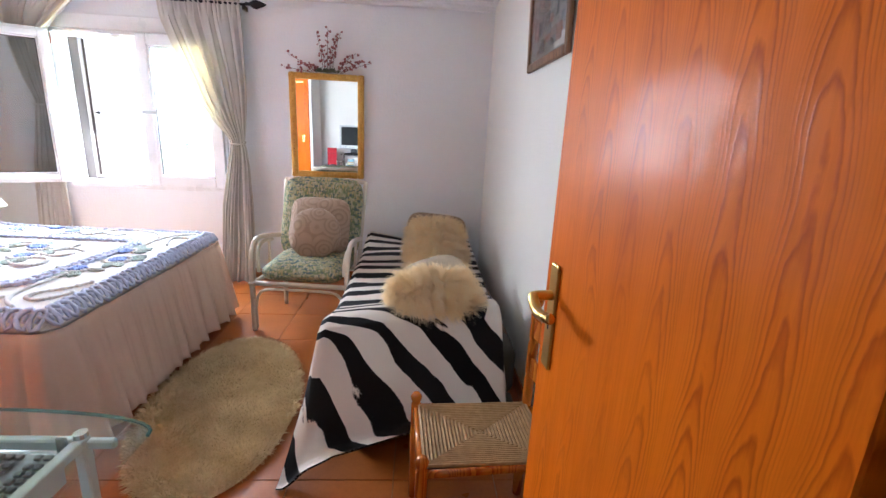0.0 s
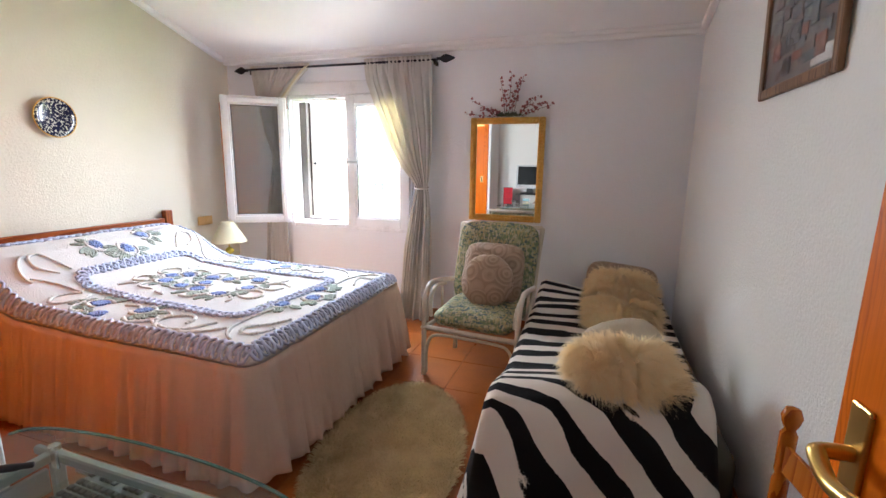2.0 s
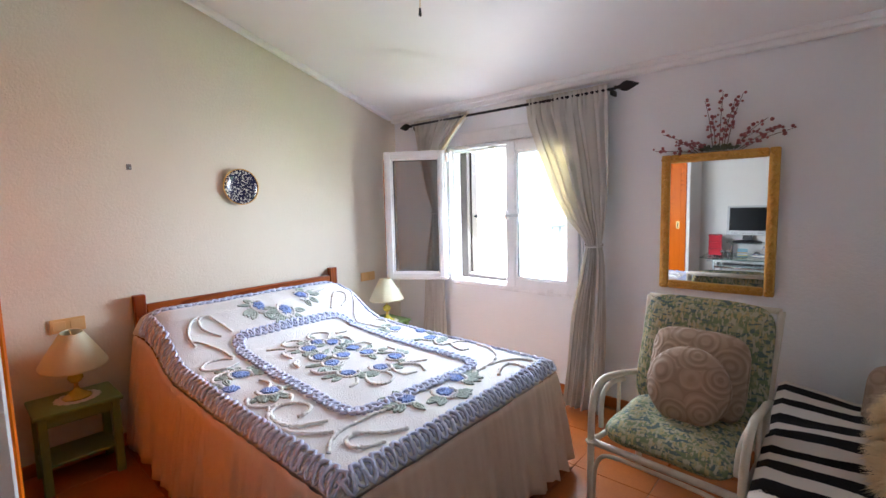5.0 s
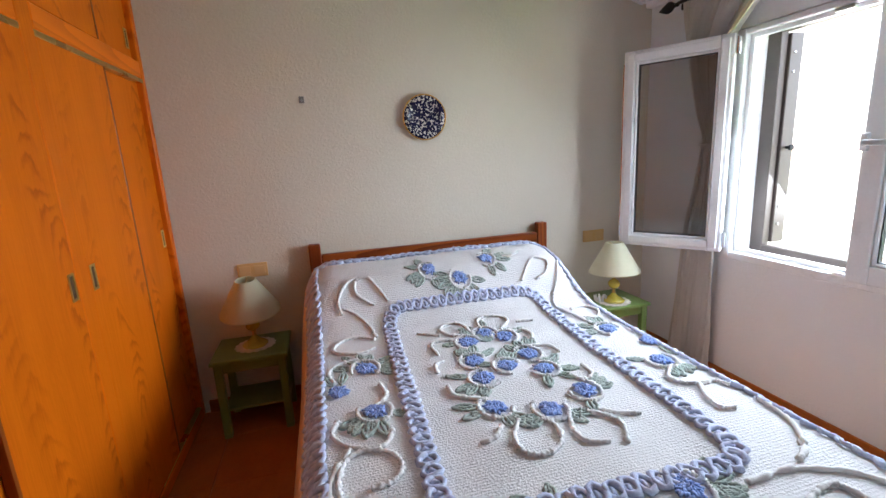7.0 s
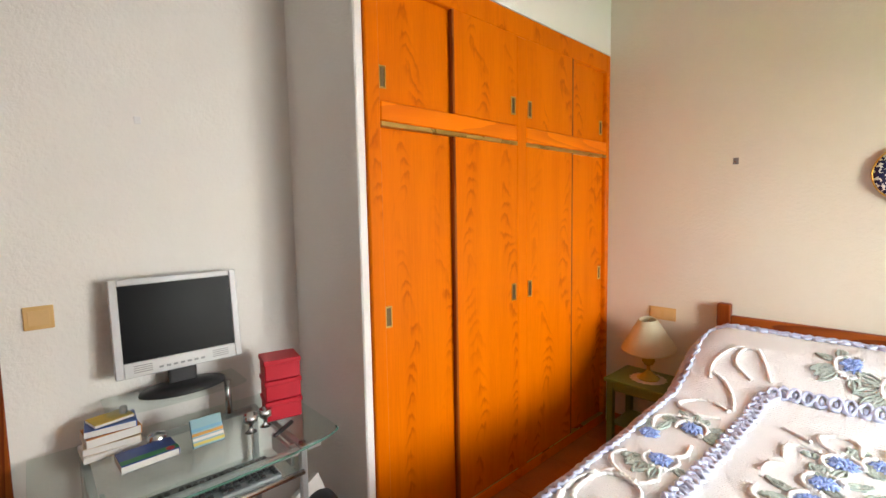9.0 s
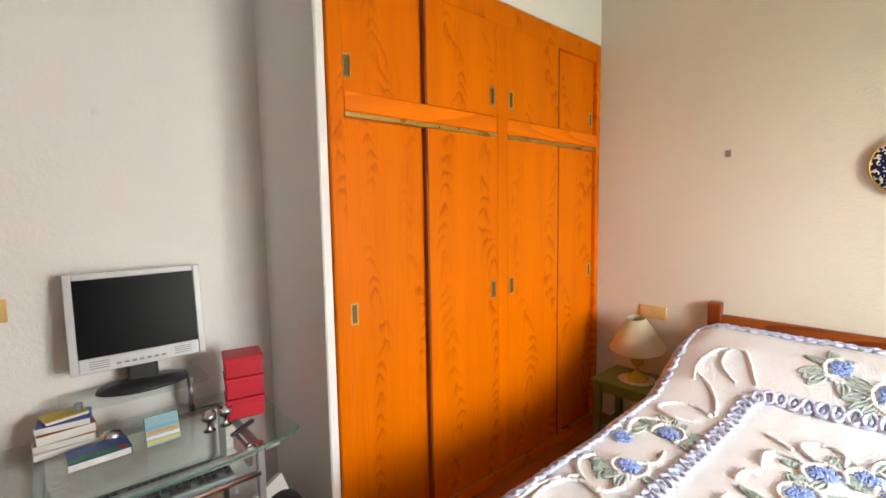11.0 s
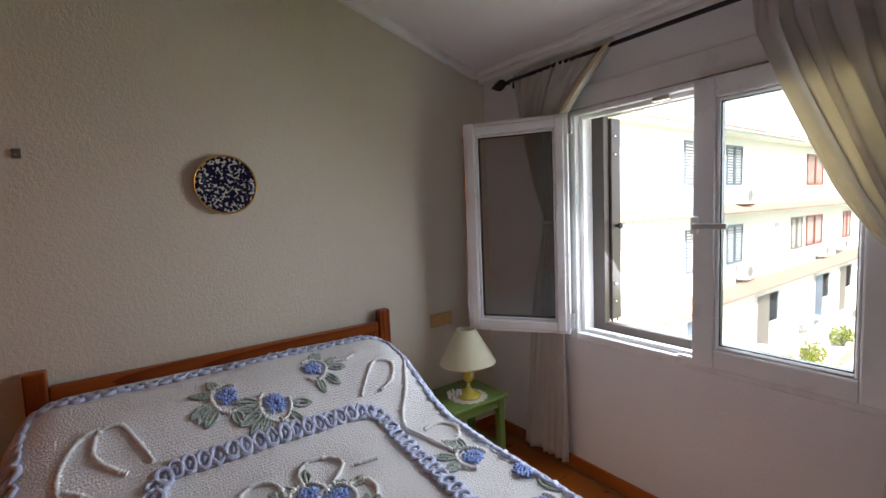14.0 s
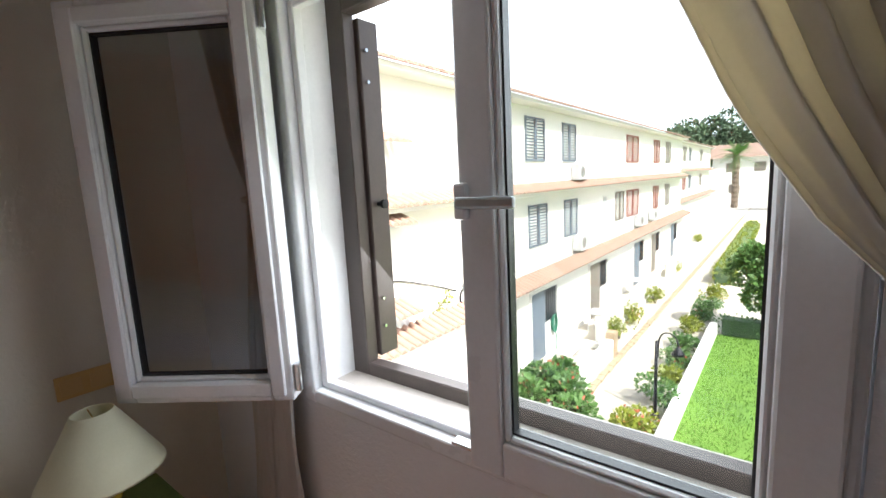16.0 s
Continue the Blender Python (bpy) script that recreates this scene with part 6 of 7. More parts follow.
bk = book(-0.61, 1.875, 0.693, 0.17, 0.115, 0.026, 3, plain("deep_blue_cover", (0.02, 0.06, 0.26), 0.3), "blue and green boxed disc by the keyboard")
part("green_band", box((-0.085, 0.02, 0.0262), (0.085, 0.05, 0.027)), plain("green_band", (0.03, 0.22, 0.08), 0.4), bk)
part("red_dot", lathe([(0.0, 0.0275), (0.014, 0.0275), (0.014, 0.0262)], 14, (-0.06, 0.038, 0)), RED, bk)
card = thing("note_block", "striped blue, yellow and orange memo block leaning on a post", "stationery", Matrix.Translation((-0.79, 1.93, 0.695)) @ Matrix.Rotation(radians(24), 4, "X"))
part("block", box((-0.052, -0.010, 0), (0.052, 0.010, 0.10), 0.002), plain("pale_blue_paper", (0.24, 0.42, 0.48), 0.6), card)
for i, c in enumerate(((0.62, 0.48, 0.10), (0.70, 0.68, 0.64), (0.62, 0.30, 0.05), (0.16, 0.36, 0.52))):
    part("stripe", box((-0.052, 0.0102, 0.008 + i * 0.016), (0.052, 0.011, 0.018 + i * 0.016)), plain("stripe_paper_" + "abcd"[i], c, 0.6), card)
pot = thing("trinket_pot", "small round silver trinket pot on the desk", "pot", pose(-0.655, 1.79, 0.693))
part("bowl", lathe([(0.0, 0.0), (0.022, 0.0), (0.034, 0.016), (0.032, 0.034), (0.026, 0.042), (0.0, 0.048)], 20), CHROME, pot, smooth=True)
pot = thing("tea_light_holder", "pair of small silver candle cups", "candle holder", pose(-0.965, 1.93, 0.693))
for x in (-0.03, 0.03):
    part("cup", lathe([(0.0, 0.0), (0.022, 0.0), (0.008, 0.012), (0.008, 0.03), (0.026, 0.044), (0.026, 0.07), (0.021, 0.07), (0.02, 0.05), (0.0, 0.048)], 18, (x, 0.01 * (x > 0), 0)), CHROME, pot, smooth=True)
pen = thing("felt_pen", "black felt pen lying on the desk", "pen", pose(-1.03, 2.02, 0.702, 0, 90, 35))
part("barrel", lathe([(0.006, -0.06), (0.009, -0.055), (0.009, 0.03), (0.007, 0.034), (0.007, 0.06), (0.0, 0.062)], 12), BLACKP, pen, smooth=True)
phone = thing("small_bag", "black handbag with a white paper in it beside the desk", "bag", pose(-1.13, 2.02, 0.0))
part("body", blob(24, lambda n: Vector((n.x * 0.13, n.y * 0.10, 0.20 + math.copysign(abs(n.z) ** 0.6, n.z) * 0.20))), BLACKP, phone, smooth=True)
part("paper", box((-0.06, -0.01, 0.34), (0.08, 0.02, 0.44), 0.002, 1, Euler((0.3, 0.2, 0.4)).to_matrix()), plain("paper_white", (0.72, 0.71, 0.68), 0.6), phone)
pc = thing("computer_case", "pale grey computer tower under the desk", "computer", pose(-0.55, 1.85, 0))
part("case", box((-0.09, -0.20, 0.0), (0.09, 0.20, 0.40), 0.006, 2), plain("pale_grey_case", (0.52, 0.53, 0.53), 0.45), pc)
part("front", box((-0.085, 0.20, 0.01), (0.085, 0.215, 0.39), 0.005), GR, pc)
part("drive_bay", box((-0.07, 0.2152, 0.30), (0.07, 0.217, 0.335)), plain("grey_button", (0.25, 0.26, 0.27), 0.4), pc)

# ---- ceiling lamp ----
lampz = ceil_z(3.33)
gl = thing("ceiling_fan_light", "opal glass globe light with a pull chain on a wooden fitting", "ceiling light", pose(-1.02, 3.33, 0))
part("globe", lathe([(0.0, 2.225), (0.035, 2.23), (0.068, 2.255), (0.085, 2.295), (0.080, 2.33), (0.060, 2.352), (0.045, 2.358)], 28), surf("opal_glass", (0.66, 0.64, 0.60), (0.74, 0.72, 0.68), 0.2, 5.0, 0.0, trans=0.3), gl, "opal glass globe", True)
part("fitting", lathe([(0.045, 2.356), (0.05, 2.37), (0.042, 2.40), (0.06, 2.42), (0.09, 2.45), (0.095, 2.55), (0.06, 2.58), (0.02, 2.60), (0.018, lampz - 0.05), (0.055, lampz - 0.03), (0.06, lampz + 0.03)], 24), wood("brown_fitting_wood", (0.14, 0.06, 0.03), (0.26, 0.13, 0.07), 0.35), gl, "brown wooden fitting", True)
part("pull_chain", tube([(-0.075, -0.03, 2.40), (-0.083, -0.03, 2.20)], 0.0015, 6), BRASS, gl)
part("pull_knob", lathe([(0.0, 2.17), (0.006, 2.176), (0.004, 2.20), (0.0, 2.203)], 10, (-0.083, -0.03, 0)), BLACKP, gl)

# ---- outside: ground, path, lawn ----
GZ = -3.9
PAVE = surf("sunlit_paving", (0.50, 0.45, 0.38), (0.62, 0.56, 0.48), 0.8, 0.8, 0.1, 20.0)
structure("ground", box((-400, 5.6, GZ - 0.3), (400, 900, GZ)), PAVE, "pale paved ground of the street", "ground")
STONE = surf("ochre_edging_stone", (0.30, 0.22, 0.14), (0.46, 0.35, 0.24), 0.85, 3.0, 0.3, 25.0)
RENDER = surf("white_house_render", (0.76, 0.74, 0.70), (0.83, 0.81, 0.77), 0.85, 0.5, 0.3, 20.0, fine=0.2)
structure("path", box((-5.0, 8.0, GZ), (-3.3, 110.0, GZ + 0.03)), surf("path_concrete", (0.44, 0.39, 0.33), (0.54, 0.49, 0.42), 0.85, 1.2, 0.15, 30.0), "pale concrete garden path", "path")
kerb = structure("kerb", box((-5.16, 8.0, GZ), (-5.0, 110.0, GZ + 0.02)), STONE, "row of ochre edging stones along the path", "kerb")
sme = bpy.data.meshes.new("stone")
b_ = box((-0.085, -0.16, 0), (0.085, 0.16, 0.09), 0.02)
b_.to_mesh(sme)
b_.free()
sme.materials.append(STONE)
random.seed(31)
for i in range(150):
    o = new("stone", sme)
    o.parent = kerb
    o.matrix_basis = pose(-5.08 + random.uniform(-0.02, 0.02), 10.0 + i * 0.345, GZ + 0.015, 0, 0, random.uniform(-6, 6))
structure("garden_wall", box((-3.22, 9.0, GZ), (-3.0, 20.7, GZ + 0.42), 0.02, 2), RENDER, "low white garden wall beside the lawn", "wall")
GRASS = surf("lawn_green", (0.09, 0.19, 0.02), (0.16, 0.29, 0.04), 0.9, 1.6, 0.4, 60.0)
structure("lawn", box((-3.0, 9.0, GZ), (14.0, 20.6, GZ + 0.06)), GRASS, "bright green mown lawn", "lawn")
structure("lawn", box((-2.4, 27.0, GZ), (14.0, 90.0, GZ + 0.06)), GRASS, "further strip of lawn along the path", "lawn")
rnd = random.Random(77)
verts, faces = [], []
for _ in range(22000):
    x, y = rnd.uniform(-2.98, 2.5), rnd.uniform(10.0, 20.55)
    h, a = rnd.uniform(0.03, 0.08), rnd.random() * 6.28
    k = len(verts)
    verts += [(x - 0.012 * math.cos(a), y - 0.012 * math.sin(a), GZ + 0.06), (x + 0.012 * math.cos(a), y + 0.012 * math.sin(a), GZ + 0.06), (x + rnd.uniform(-0.03, 0.03), y + rnd.uniform(-0.03, 0.03), GZ + 0.06 + h)]
    faces.append((k, k + 1, k + 2))
me = bpy.data.meshes.new("grass")
me.from_pydata(verts, [], faces)
me.materials.append(GRASS)
tagged(new("grass", me), "short bright green grass blades on the lawn", "grass", kind="stuff")


def leaf_cloud(cells, count, size, seed, flat=0.0):
    """Many small leaves spread over a set of balls (centre, radius)."""
    rnd = random.Random(seed)
    vs, fs = [], []
    for _ in range(count):
        (cx, cy, cz), r = cells[rnd.randrange(len(cells))]
        n = Vector((rnd.gauss(0, 1), rnd.gauss(0, 1), rnd.gauss(0, 1))).normalized()
        c = Vector((cx, cy, cz)) + n * r * rnd.uniform(0.6, 1.05)
        d = (n + Vector((rnd.uniform(-1, 1), rnd.uniform(-1, 1), rnd.uniform(-1, 1)))).normalized()
        s = d.cross(Vector((rnd.uniform(-1, 1), rnd.uniform(-1, 1), rnd.uniform(-1, 1))))
        if s.length < 1e-3:
            continue
        ln = size * rnd.uniform(0.7, 1.3)
        s = s.normalized() * ln * 0.28
        k = len(vs)
        vs += [tuple(c), tuple(c + d * ln * 0.5 + s), tuple(c + d * ln), tuple(c + d * ln * 0.5 - s)]
        fs.append((k, k + 1, k + 2, k + 3))
    me = bpy.data.meshes.new("leaves")
    me.from_pydata(vs, [], fs)
    return me


def foliage(name, parent, me, mat):
    me.materials.append(mat)
    o = new(name, me)
    o.parent = parent
    return o


LEAFG = surf("glossy_green_leaf", (0.08, 0.17, 0.04), (0.14, 0.27, 0.075), 0.45, 3.0, 0.0, trans=0.25)
LEAFY = surf("yellow_green_leaf", (0.16, 0.22, 0.02), (0.34, 0.36, 0.04), 0.5, 3.0, 0.0, trans=0.25)
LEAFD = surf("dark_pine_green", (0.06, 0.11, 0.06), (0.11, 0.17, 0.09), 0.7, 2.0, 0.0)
FLOWR = surf("coral_red_petal", (0.50, 0.07, 0.05), (0.66, 0.16, 0.10), 0.6, 8.0, 0.0)
FLOWW = surf("white_petal", (0.68, 0.66, 0.60), (0.78, 0.76, 0.70), 0.6, 8.0, 0.0)
BARK = surf("grey_brown_bark", (0.12, 0.09, 0.07), (0.24, 0.19, 0.15), 0.9, 6.0, 0.5, 30.0, 0.02)


def bush(x, y, rx, h, seed, mat, label, flower=None, n=1400, size=0.11):
    ob = thing("bush", label, "bush", pose(x, y, GZ), group="garden bushes")
    rnd = random.Random(seed)
    cells = [((rnd.uniform(-rx, rx) * 0.7, rnd.uniform(-rx, rx) * 0.7, h * rnd.uniform(0.35, 0.75)), h * rnd.uniform(0.22, 0.4)) for _ in range(9)]
    bm = bmesh.new()
    for c, r in cells[:6]:
        add_tube(bm, [(0, 0, 0), (c[0] * 0.5, c[1] * 0.5, c[2] * 0.6), c], [0.02, 0.014, 0.006], 5)
    part("stems", bm, BARK, ob)
    foliage("leaves", ob, leaf_cloud(cells, n, size, seed), mat)
    if flower:
        foliage("blossoms", ob, leaf_cloud([(c, r * 1.06) for c, r in cells], max(40, n // 14), size * 0.75, seed + 1), flower)
    return ob


bush(-4.95, 13.2, 1.1, 1.15, 1, LEAFG, "large green shrub with coral red flowers below the window", FLOWR, 5200, 0.13)
bush(-6.2, 13.4, 0.5, 0.8, 2, LEAFG, "green shrub with coral red flowers", FLOWR, 1600)
bush(-3.65, 13.1, 0.45, 0.7, 3, LEAFY, "yellow-green shrub at the end of the wall", FLOWR, 900)
for i, (y, r, h) in enumerate(((14.9, 0.42, 0.75), (16.2, 0.36, 0.5), (17.4, 0.34, 0.55), (18.8, 0.38, 0.5), (20.4, 0.4, 0.6), (22.0, 0.34, 0.55), (23.6, 0.4, 0.5), (25.4, 0.45, 0.6))):
    bush(-3.62, y, r, h, 40 + i, (LEAFG, LEAFY, LEAFG)[i % 3], "low flowering shrub along the garden wall", (FLOWW, FLOWW, FLOWR)[i % 3], 900, 0.09)
hedge = thing("hedge", "clipped dark green hedge behind the lawn", "hedge", pose(0, 20.85, GZ))
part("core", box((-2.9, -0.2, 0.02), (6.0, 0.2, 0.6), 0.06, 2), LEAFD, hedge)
foliage("leaves", hedge, leaf_cloud([((-2.8 + i * 0.3, 0, 0.35), 0.33) for i in range(30)], 5000, 0.09, 9), LEAFG)
hedge = thing("hedge", "long clipped green hedge along the far path", "hedge", pose(-3.6, 34.0, GZ))
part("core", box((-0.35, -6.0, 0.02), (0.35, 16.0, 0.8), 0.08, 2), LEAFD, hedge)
foliage("leaves", hedge, leaf_cloud([((0, -5.9 + i * 0.45, 0.45), 0.5) for i in range(49)], 6000, 0.14, 10), LEAFY)


def tree(x, y, h, crown, seed, label, mat, n, leaf_size=0.16):
    ob = thing("tree", label, "tree", pose(x, y, GZ))
    rnd = random.Random(seed)
    bm = bmesh.new()
    add_tube(bm, smooth_path([(0, 0, 0), (0.06, 0.03, h * 0.25), (-0.05, 0.05, h * 0.5), (0.02, 0, h * 0.72)], 4), [0.16 - 0.008 * i for i in range(13)], 9)
    cells = []
    for i in range(16):
        a, zz = i * 2.4, h * rnd.uniform(0.48, 0.95)
        rr = crown * rnd.uniform(0.35, 0.8) * (1.15 - abs(zz / h - 0.68) * 1.5)
        c = (rr * math.cos(a), rr * math.sin(a), zz)
        add_tube(bm, smooth_path([(0, 0, h * 0.4), (c[0] * 0.45, c[1] * 0.45, zz * 0.8), c], 4), [0.06, 0.055, 0.05, 0.045, 0.04, 0.03, 0.025, 0.02, 0.012], 6)
        cells.append((c, crown * rnd.uniform(0.28, 0.45)))
    part("trunk", bm, BARK, ob, smooth=True)
    foliage("crown", ob, leaf_cloud(cells, n, leaf_size, seed), mat)
    return ob


tree(-1.60, 21.1, 2.9, 1.15, 3, "small round-headed green tree on the lawn", LEAFG, 9000)
for i, (x, y, h, c) in enumerate(((-19.0, 118.0, 14.5, 6.5), (-11.0, 124.0, 15.5, 7.5), (-1.0, 120.0, 14.5, 7.0))):
    tree(x, y, h, c, 60 + i, "large dark pine far behind the houses", LEAFD, 6500, 0.8)


def palm(x, y, h, seed):
    ob = thing("palm_tree", "tall date palm with a thick trunk beside the path", "palm", pose(x, y, GZ), group="street palms")
    bm = bmesh.new()
    n = 22
    add_tube(bm, [(0, 0, h * i / n) for i in range(n + 1)], [0.42 + (0.05 if i % 2 else -0.03) for i in range(n + 1)], 10)
    part("trunk", bm, BARK, ob)
    rnd = random.Random(seed)
    vs, fs = [], []
    for f in range(38):
        a, el = f * 2.399, rnd.uniform(-0.5, 1.2)
        ln = rnd.uniform(2.6, 3.6)
        d = Vector((math.cos(a) * math.cos(el), math.sin(a) * math.cos(el), math.sin(el)))
        side = Vector((-math.sin(a), math.cos(a), 0))
        for i in range(22):
            t = i / 21
            c = Vector((0, 0, h)) + d * ln * t + Vector((0, 0, -1.5 * t * t))
            for s in (-1, 1):
                k = len(vs)
                w = 0.5 * math.sin(math.pi * min(1, t + 0.12)) + 0.1
                tip = c + side * s * w + d * 0.25 + Vector((0, 0, -0.25 * w))
                vs += [tuple(c - d * 0.05), tuple(c + d * 0.05), tuple(tip)]
                fs.append((k, k + 1, k + 2))
    me = bpy.data.meshes.new("fronds")
    me.from_pydata(vs, [], fs)
    foliage("fronds", ob, me, LEAFG)


palm(-7.0, 76.0, 7.0, 1)
palm(0.6, 70.0, 7.0, 2)

sl = thing("street_lamp", "black street lamp with a curved neck and bell shade", "street lamp", pose(-3.49, 14.3, GZ))
part("pole", tube([(0, 0, 0), (0, 0, 1.78)], [0.042, 0.030], 10), IRON, sl, smooth=True)
part("neck", tube(smooth_path([(0.04, 0, 1.42), (0.045, 0, 1.78), (0.12, 0, 1.95), (0.26, 0, 1.98), (0.38, 0, 1.88), (0.42, 0, 1.72)], 6), 0.016, 8), IRON, sl, smooth=True)
part("shade", lathe([(0.13, 1.54), (0.12, 1.59), (0.06, 1.66), (0.025, 1.73), (0.0, 1.735)], 18, (0.42, 0, 0)), IRON, sl, "black bell shade", True)
part("base", lathe([(0.10, 0), (0.09, 0.08), (0.05, 0.12)], 14), IRON, sl)

# ---- outside: terraced houses across the path ----
FX = -7.31
TILER = surf("clay_roof_tile", (0.25, 0.16, 0.12), (0.37, 0.25, 0.195), 0.8, 3.0, 0.2, 30.0, rnd=True)
SHUT_B = surf("blue_grey_shutter", (0.10, 0.13, 0.17), (0.15, 0.18, 0.22), 0.5, 4.0)
SHUT_R = surf("red_brown_shutter", (0.22, 0.05, 0.03), (0.30, 0.08, 0.05), 0.5, 4.0)
SHUT_G = surf("grey_brown_shutter", (0.16, 0.14, 0.12), (0.22, 0.19, 0.16), 0.5, 4.0)
ACW = plain("white_enamel", (0.52, 0.52, 0.52), 0.4)


def shutter_window(parent, y0, y1, z0, z1, mat):
    w = part("window", box((FX - 0.06, y0 - 0.05, z0 - 0.05), (FX + 0.012, y1 + 0.05, z1 + 0.05), 0.004), RENDER, parent)
    n = max(6, int((z1 - z0) / 0.09))
    ym = (y0 + y1) / 2
    for a, b in ((y0, ym - 0.01), (ym + 0.01, y1)):
        bm = bmesh.new()
        for lo, hi in (((FX + 0.013, a, z0), (FX + 0.05, a + 0.05, z1)), ((FX + 0.013, b - 0.05, z0), (FX + 0.05, b, z1)), ((FX + 0.013, a + 0.05, z0), (FX + 0.05, b - 0.05, z0 + 0.06)), ((FX + 0.013, a + 0.05, z1 - 0.06), (FX + 0.05, b - 0.05, z1))):
            add_box(bm, lo, hi)
        for i in range(n):
            zc = z0 + 0.06 + (z1 - z0 - 0.12) * (i + 0.5) / n
            add_box(bm, (FX + 0.016, a + 0.05, zc - 0.006), (FX + 0.044, b - 0.05, zc + 0.022), 0, 1, Euler((0, 0.6, 0)).to_matrix())
        part("shutter", bm, mat, w)
    return w


def aircon(y, z):
    ob = thing("air_conditioner", "white outdoor air-conditioning unit on the facade", "air conditioner", pose(FX + 0.03 - (1.5 if y > 40 else 0), y, z), group="facade air conditioners")
    part("case", box((0, -0.38, 0), (0.30, 0.38, 0.52), 0.015, 2), ACW, ob)
    bm = bmesh.new()
    for r in (0.06, 0.12, 0.18):
        add_tube(bm, [Vector((0.305, -0.1 + r * math.cos(a), 0.26 + r * math.sin(a))) for a in [2 * math.pi * i / 18 for i in range(18)]], 0.008, 4, True)
    part("grille", bm, SHUT_G, ob)
    # flat grey disc paints the shade inside the fan opening
    part("fan_shade_disc", lathe([(0.19, 0), (0.19, 0.004)], 20, (0.3005, -0.1, 0.26), Matrix.Rotation(radians(90), 4, "Y")), plain("fan_shadow", (0.22, 0.22, 0.22), 0.6), ob)
    for s in (-0.3, 0.3):
        part("bracket", box((-0.03, s - 0.02, -0.04), (0.28, s + 0.02, 0), 0.002), SHUT_G, ob)


tile_me = bpy.data.meshes.new("roof_tile")
bm = bmesh.new()
prof = [(0.075 * math.cos(a), 0.075 * math.sin(a)) for a in [math.pi * i / 6 for i in range(7)]]
va = [bm.verts.new((0.0, p[0], p[1])) for p in prof]
vb = [bm.verts.new((0.55, p[0] * 0.92, p[1] * 0.92 - 0.20)) for p in prof]
for i in range(6):
    bm.faces.new((va[i], vb[i], vb[i + 1], va[i + 1]))
bm.faces.new(list(reversed(vb)))
bm.to_mesh(tile_me)
bm.free()
tile_me.materials.append(TILER)


def tile_row(parent, y0, y1, z, x, nmax=300):
    """A pent roof of barrel tiles along the facade."""
    part("eave", box((x - 0.05, y0, z - 0.30), (x + 0.42, y1, z - 0.19), 0.01), RENDER, parent)
    slope = bmesh.new()
    vs = [slope.verts.new(p) for p in ((x - 0.05, y0, z + 0.01), (x + 0.52, y0, z - 0.19), (x + 0.52, y1, z - 0.19), (x - 0.05, y1, z + 0.01))]
    slope.faces.new(vs)
    part("tile_bed", slope, TILER, parent)
    for i in range(int((y1 - y0) / 0.2)):
        o = new("roof_tile", tile_me)
        o.parent = parent
        o.location = (x - 0.02, y0 + 0.1 + i * 0.2, z)


def house(y0, y1, dx, dz, seed, label, wins):
    """Three storeys, pent roofs over the ground and first floors, a tiled eave on top."""
    h = thing("terraced_house", label, "house", pose(dx, 0, dz), group="terraced houses")
    part("wall", box((FX - 7.0, y0, GZ - 1.5), (FX, y1, 3.46)), RENDER, h)
    part("ground_floor", box((FX - 0.2, y0 + 0.002, GZ - 1.5), (FX + 0.25, y1 - 0.002, -1.75)), RENDER, h)
    for z, x in ((1.24, FX), (-1.28, FX + 0.2), (3.72, FX)):
        tile_row(h, y0, y1, z, x)
    top = bmesh.new()
    vs = [top.verts.new(p) for p in ((FX, y0, 3.6), (FX, y1, 3.6), (FX - 7.0, y1, 5.4), (FX - 7.0, y0, 5.4))]
    top.faces.new(vs)
    part("roof", top, TILER, h)
    for y, w, z0, z1, m in wins:
        shutter_window(h, y, y + w, z0, z1, m)
    return h


U, M = (1.92, 3.15), (-0.58, 0.66)
house(6.5, 24.0, 0, 0, 1, "white three-storey terraced house with blue-grey shutters", [(15.9, 1.25, *U, SHUT_B), (18.5, 1.15, *U, SHUT_B), (16.0, 1.25, *M, SHUT_B), (18.6, 1.15, *M, SHUT_B), (22.6, 0.35, -0.2, 0.55, ACW)])
house(24.0, 39.0, 0, 0, 2, "white terraced house with red-brown shutters", [(25.8, 2.0, *U, SHUT_R), (31.0, 1.3, *U, SHUT_R), (34.0, 1.3, *U, SHUT_G), (24.2, 1.2, *M, SHUT_G), (25.9, 2.0, *M, SHUT_R), (31.0, 1.2, *M, SHUT_R), (34.0, 1.2, *M, SHUT_G)])
house(39.6, 66.0, -1.5, 0.3, 3, "white terraced house further along the street", [(40.6, 1.5, *U, SHUT_G), (43.0, 1.3, *U, SHUT_G), (48.5, 1.6, *U, SHUT_G), (51.5, 1.3, *U, SHUT_B), (58.0, 1.6, *U, SHUT_G), (40.6, 1.5, *M, SHUT_G), (43.0, 1.3, *M, SHUT_G), (48.5, 1.6, *M, SHUT_R), (51.5, 1.3, *M, SHUT_B), (58.0, 1.6, *M, SHUT_G)])
for y, z in ((19.6, 1.30), (19.7, -1.15), (27.6, -1.15), (30.4, -1.1), (46.0, 1.4), (46.0, -1.0)):
    aircon(y, z)

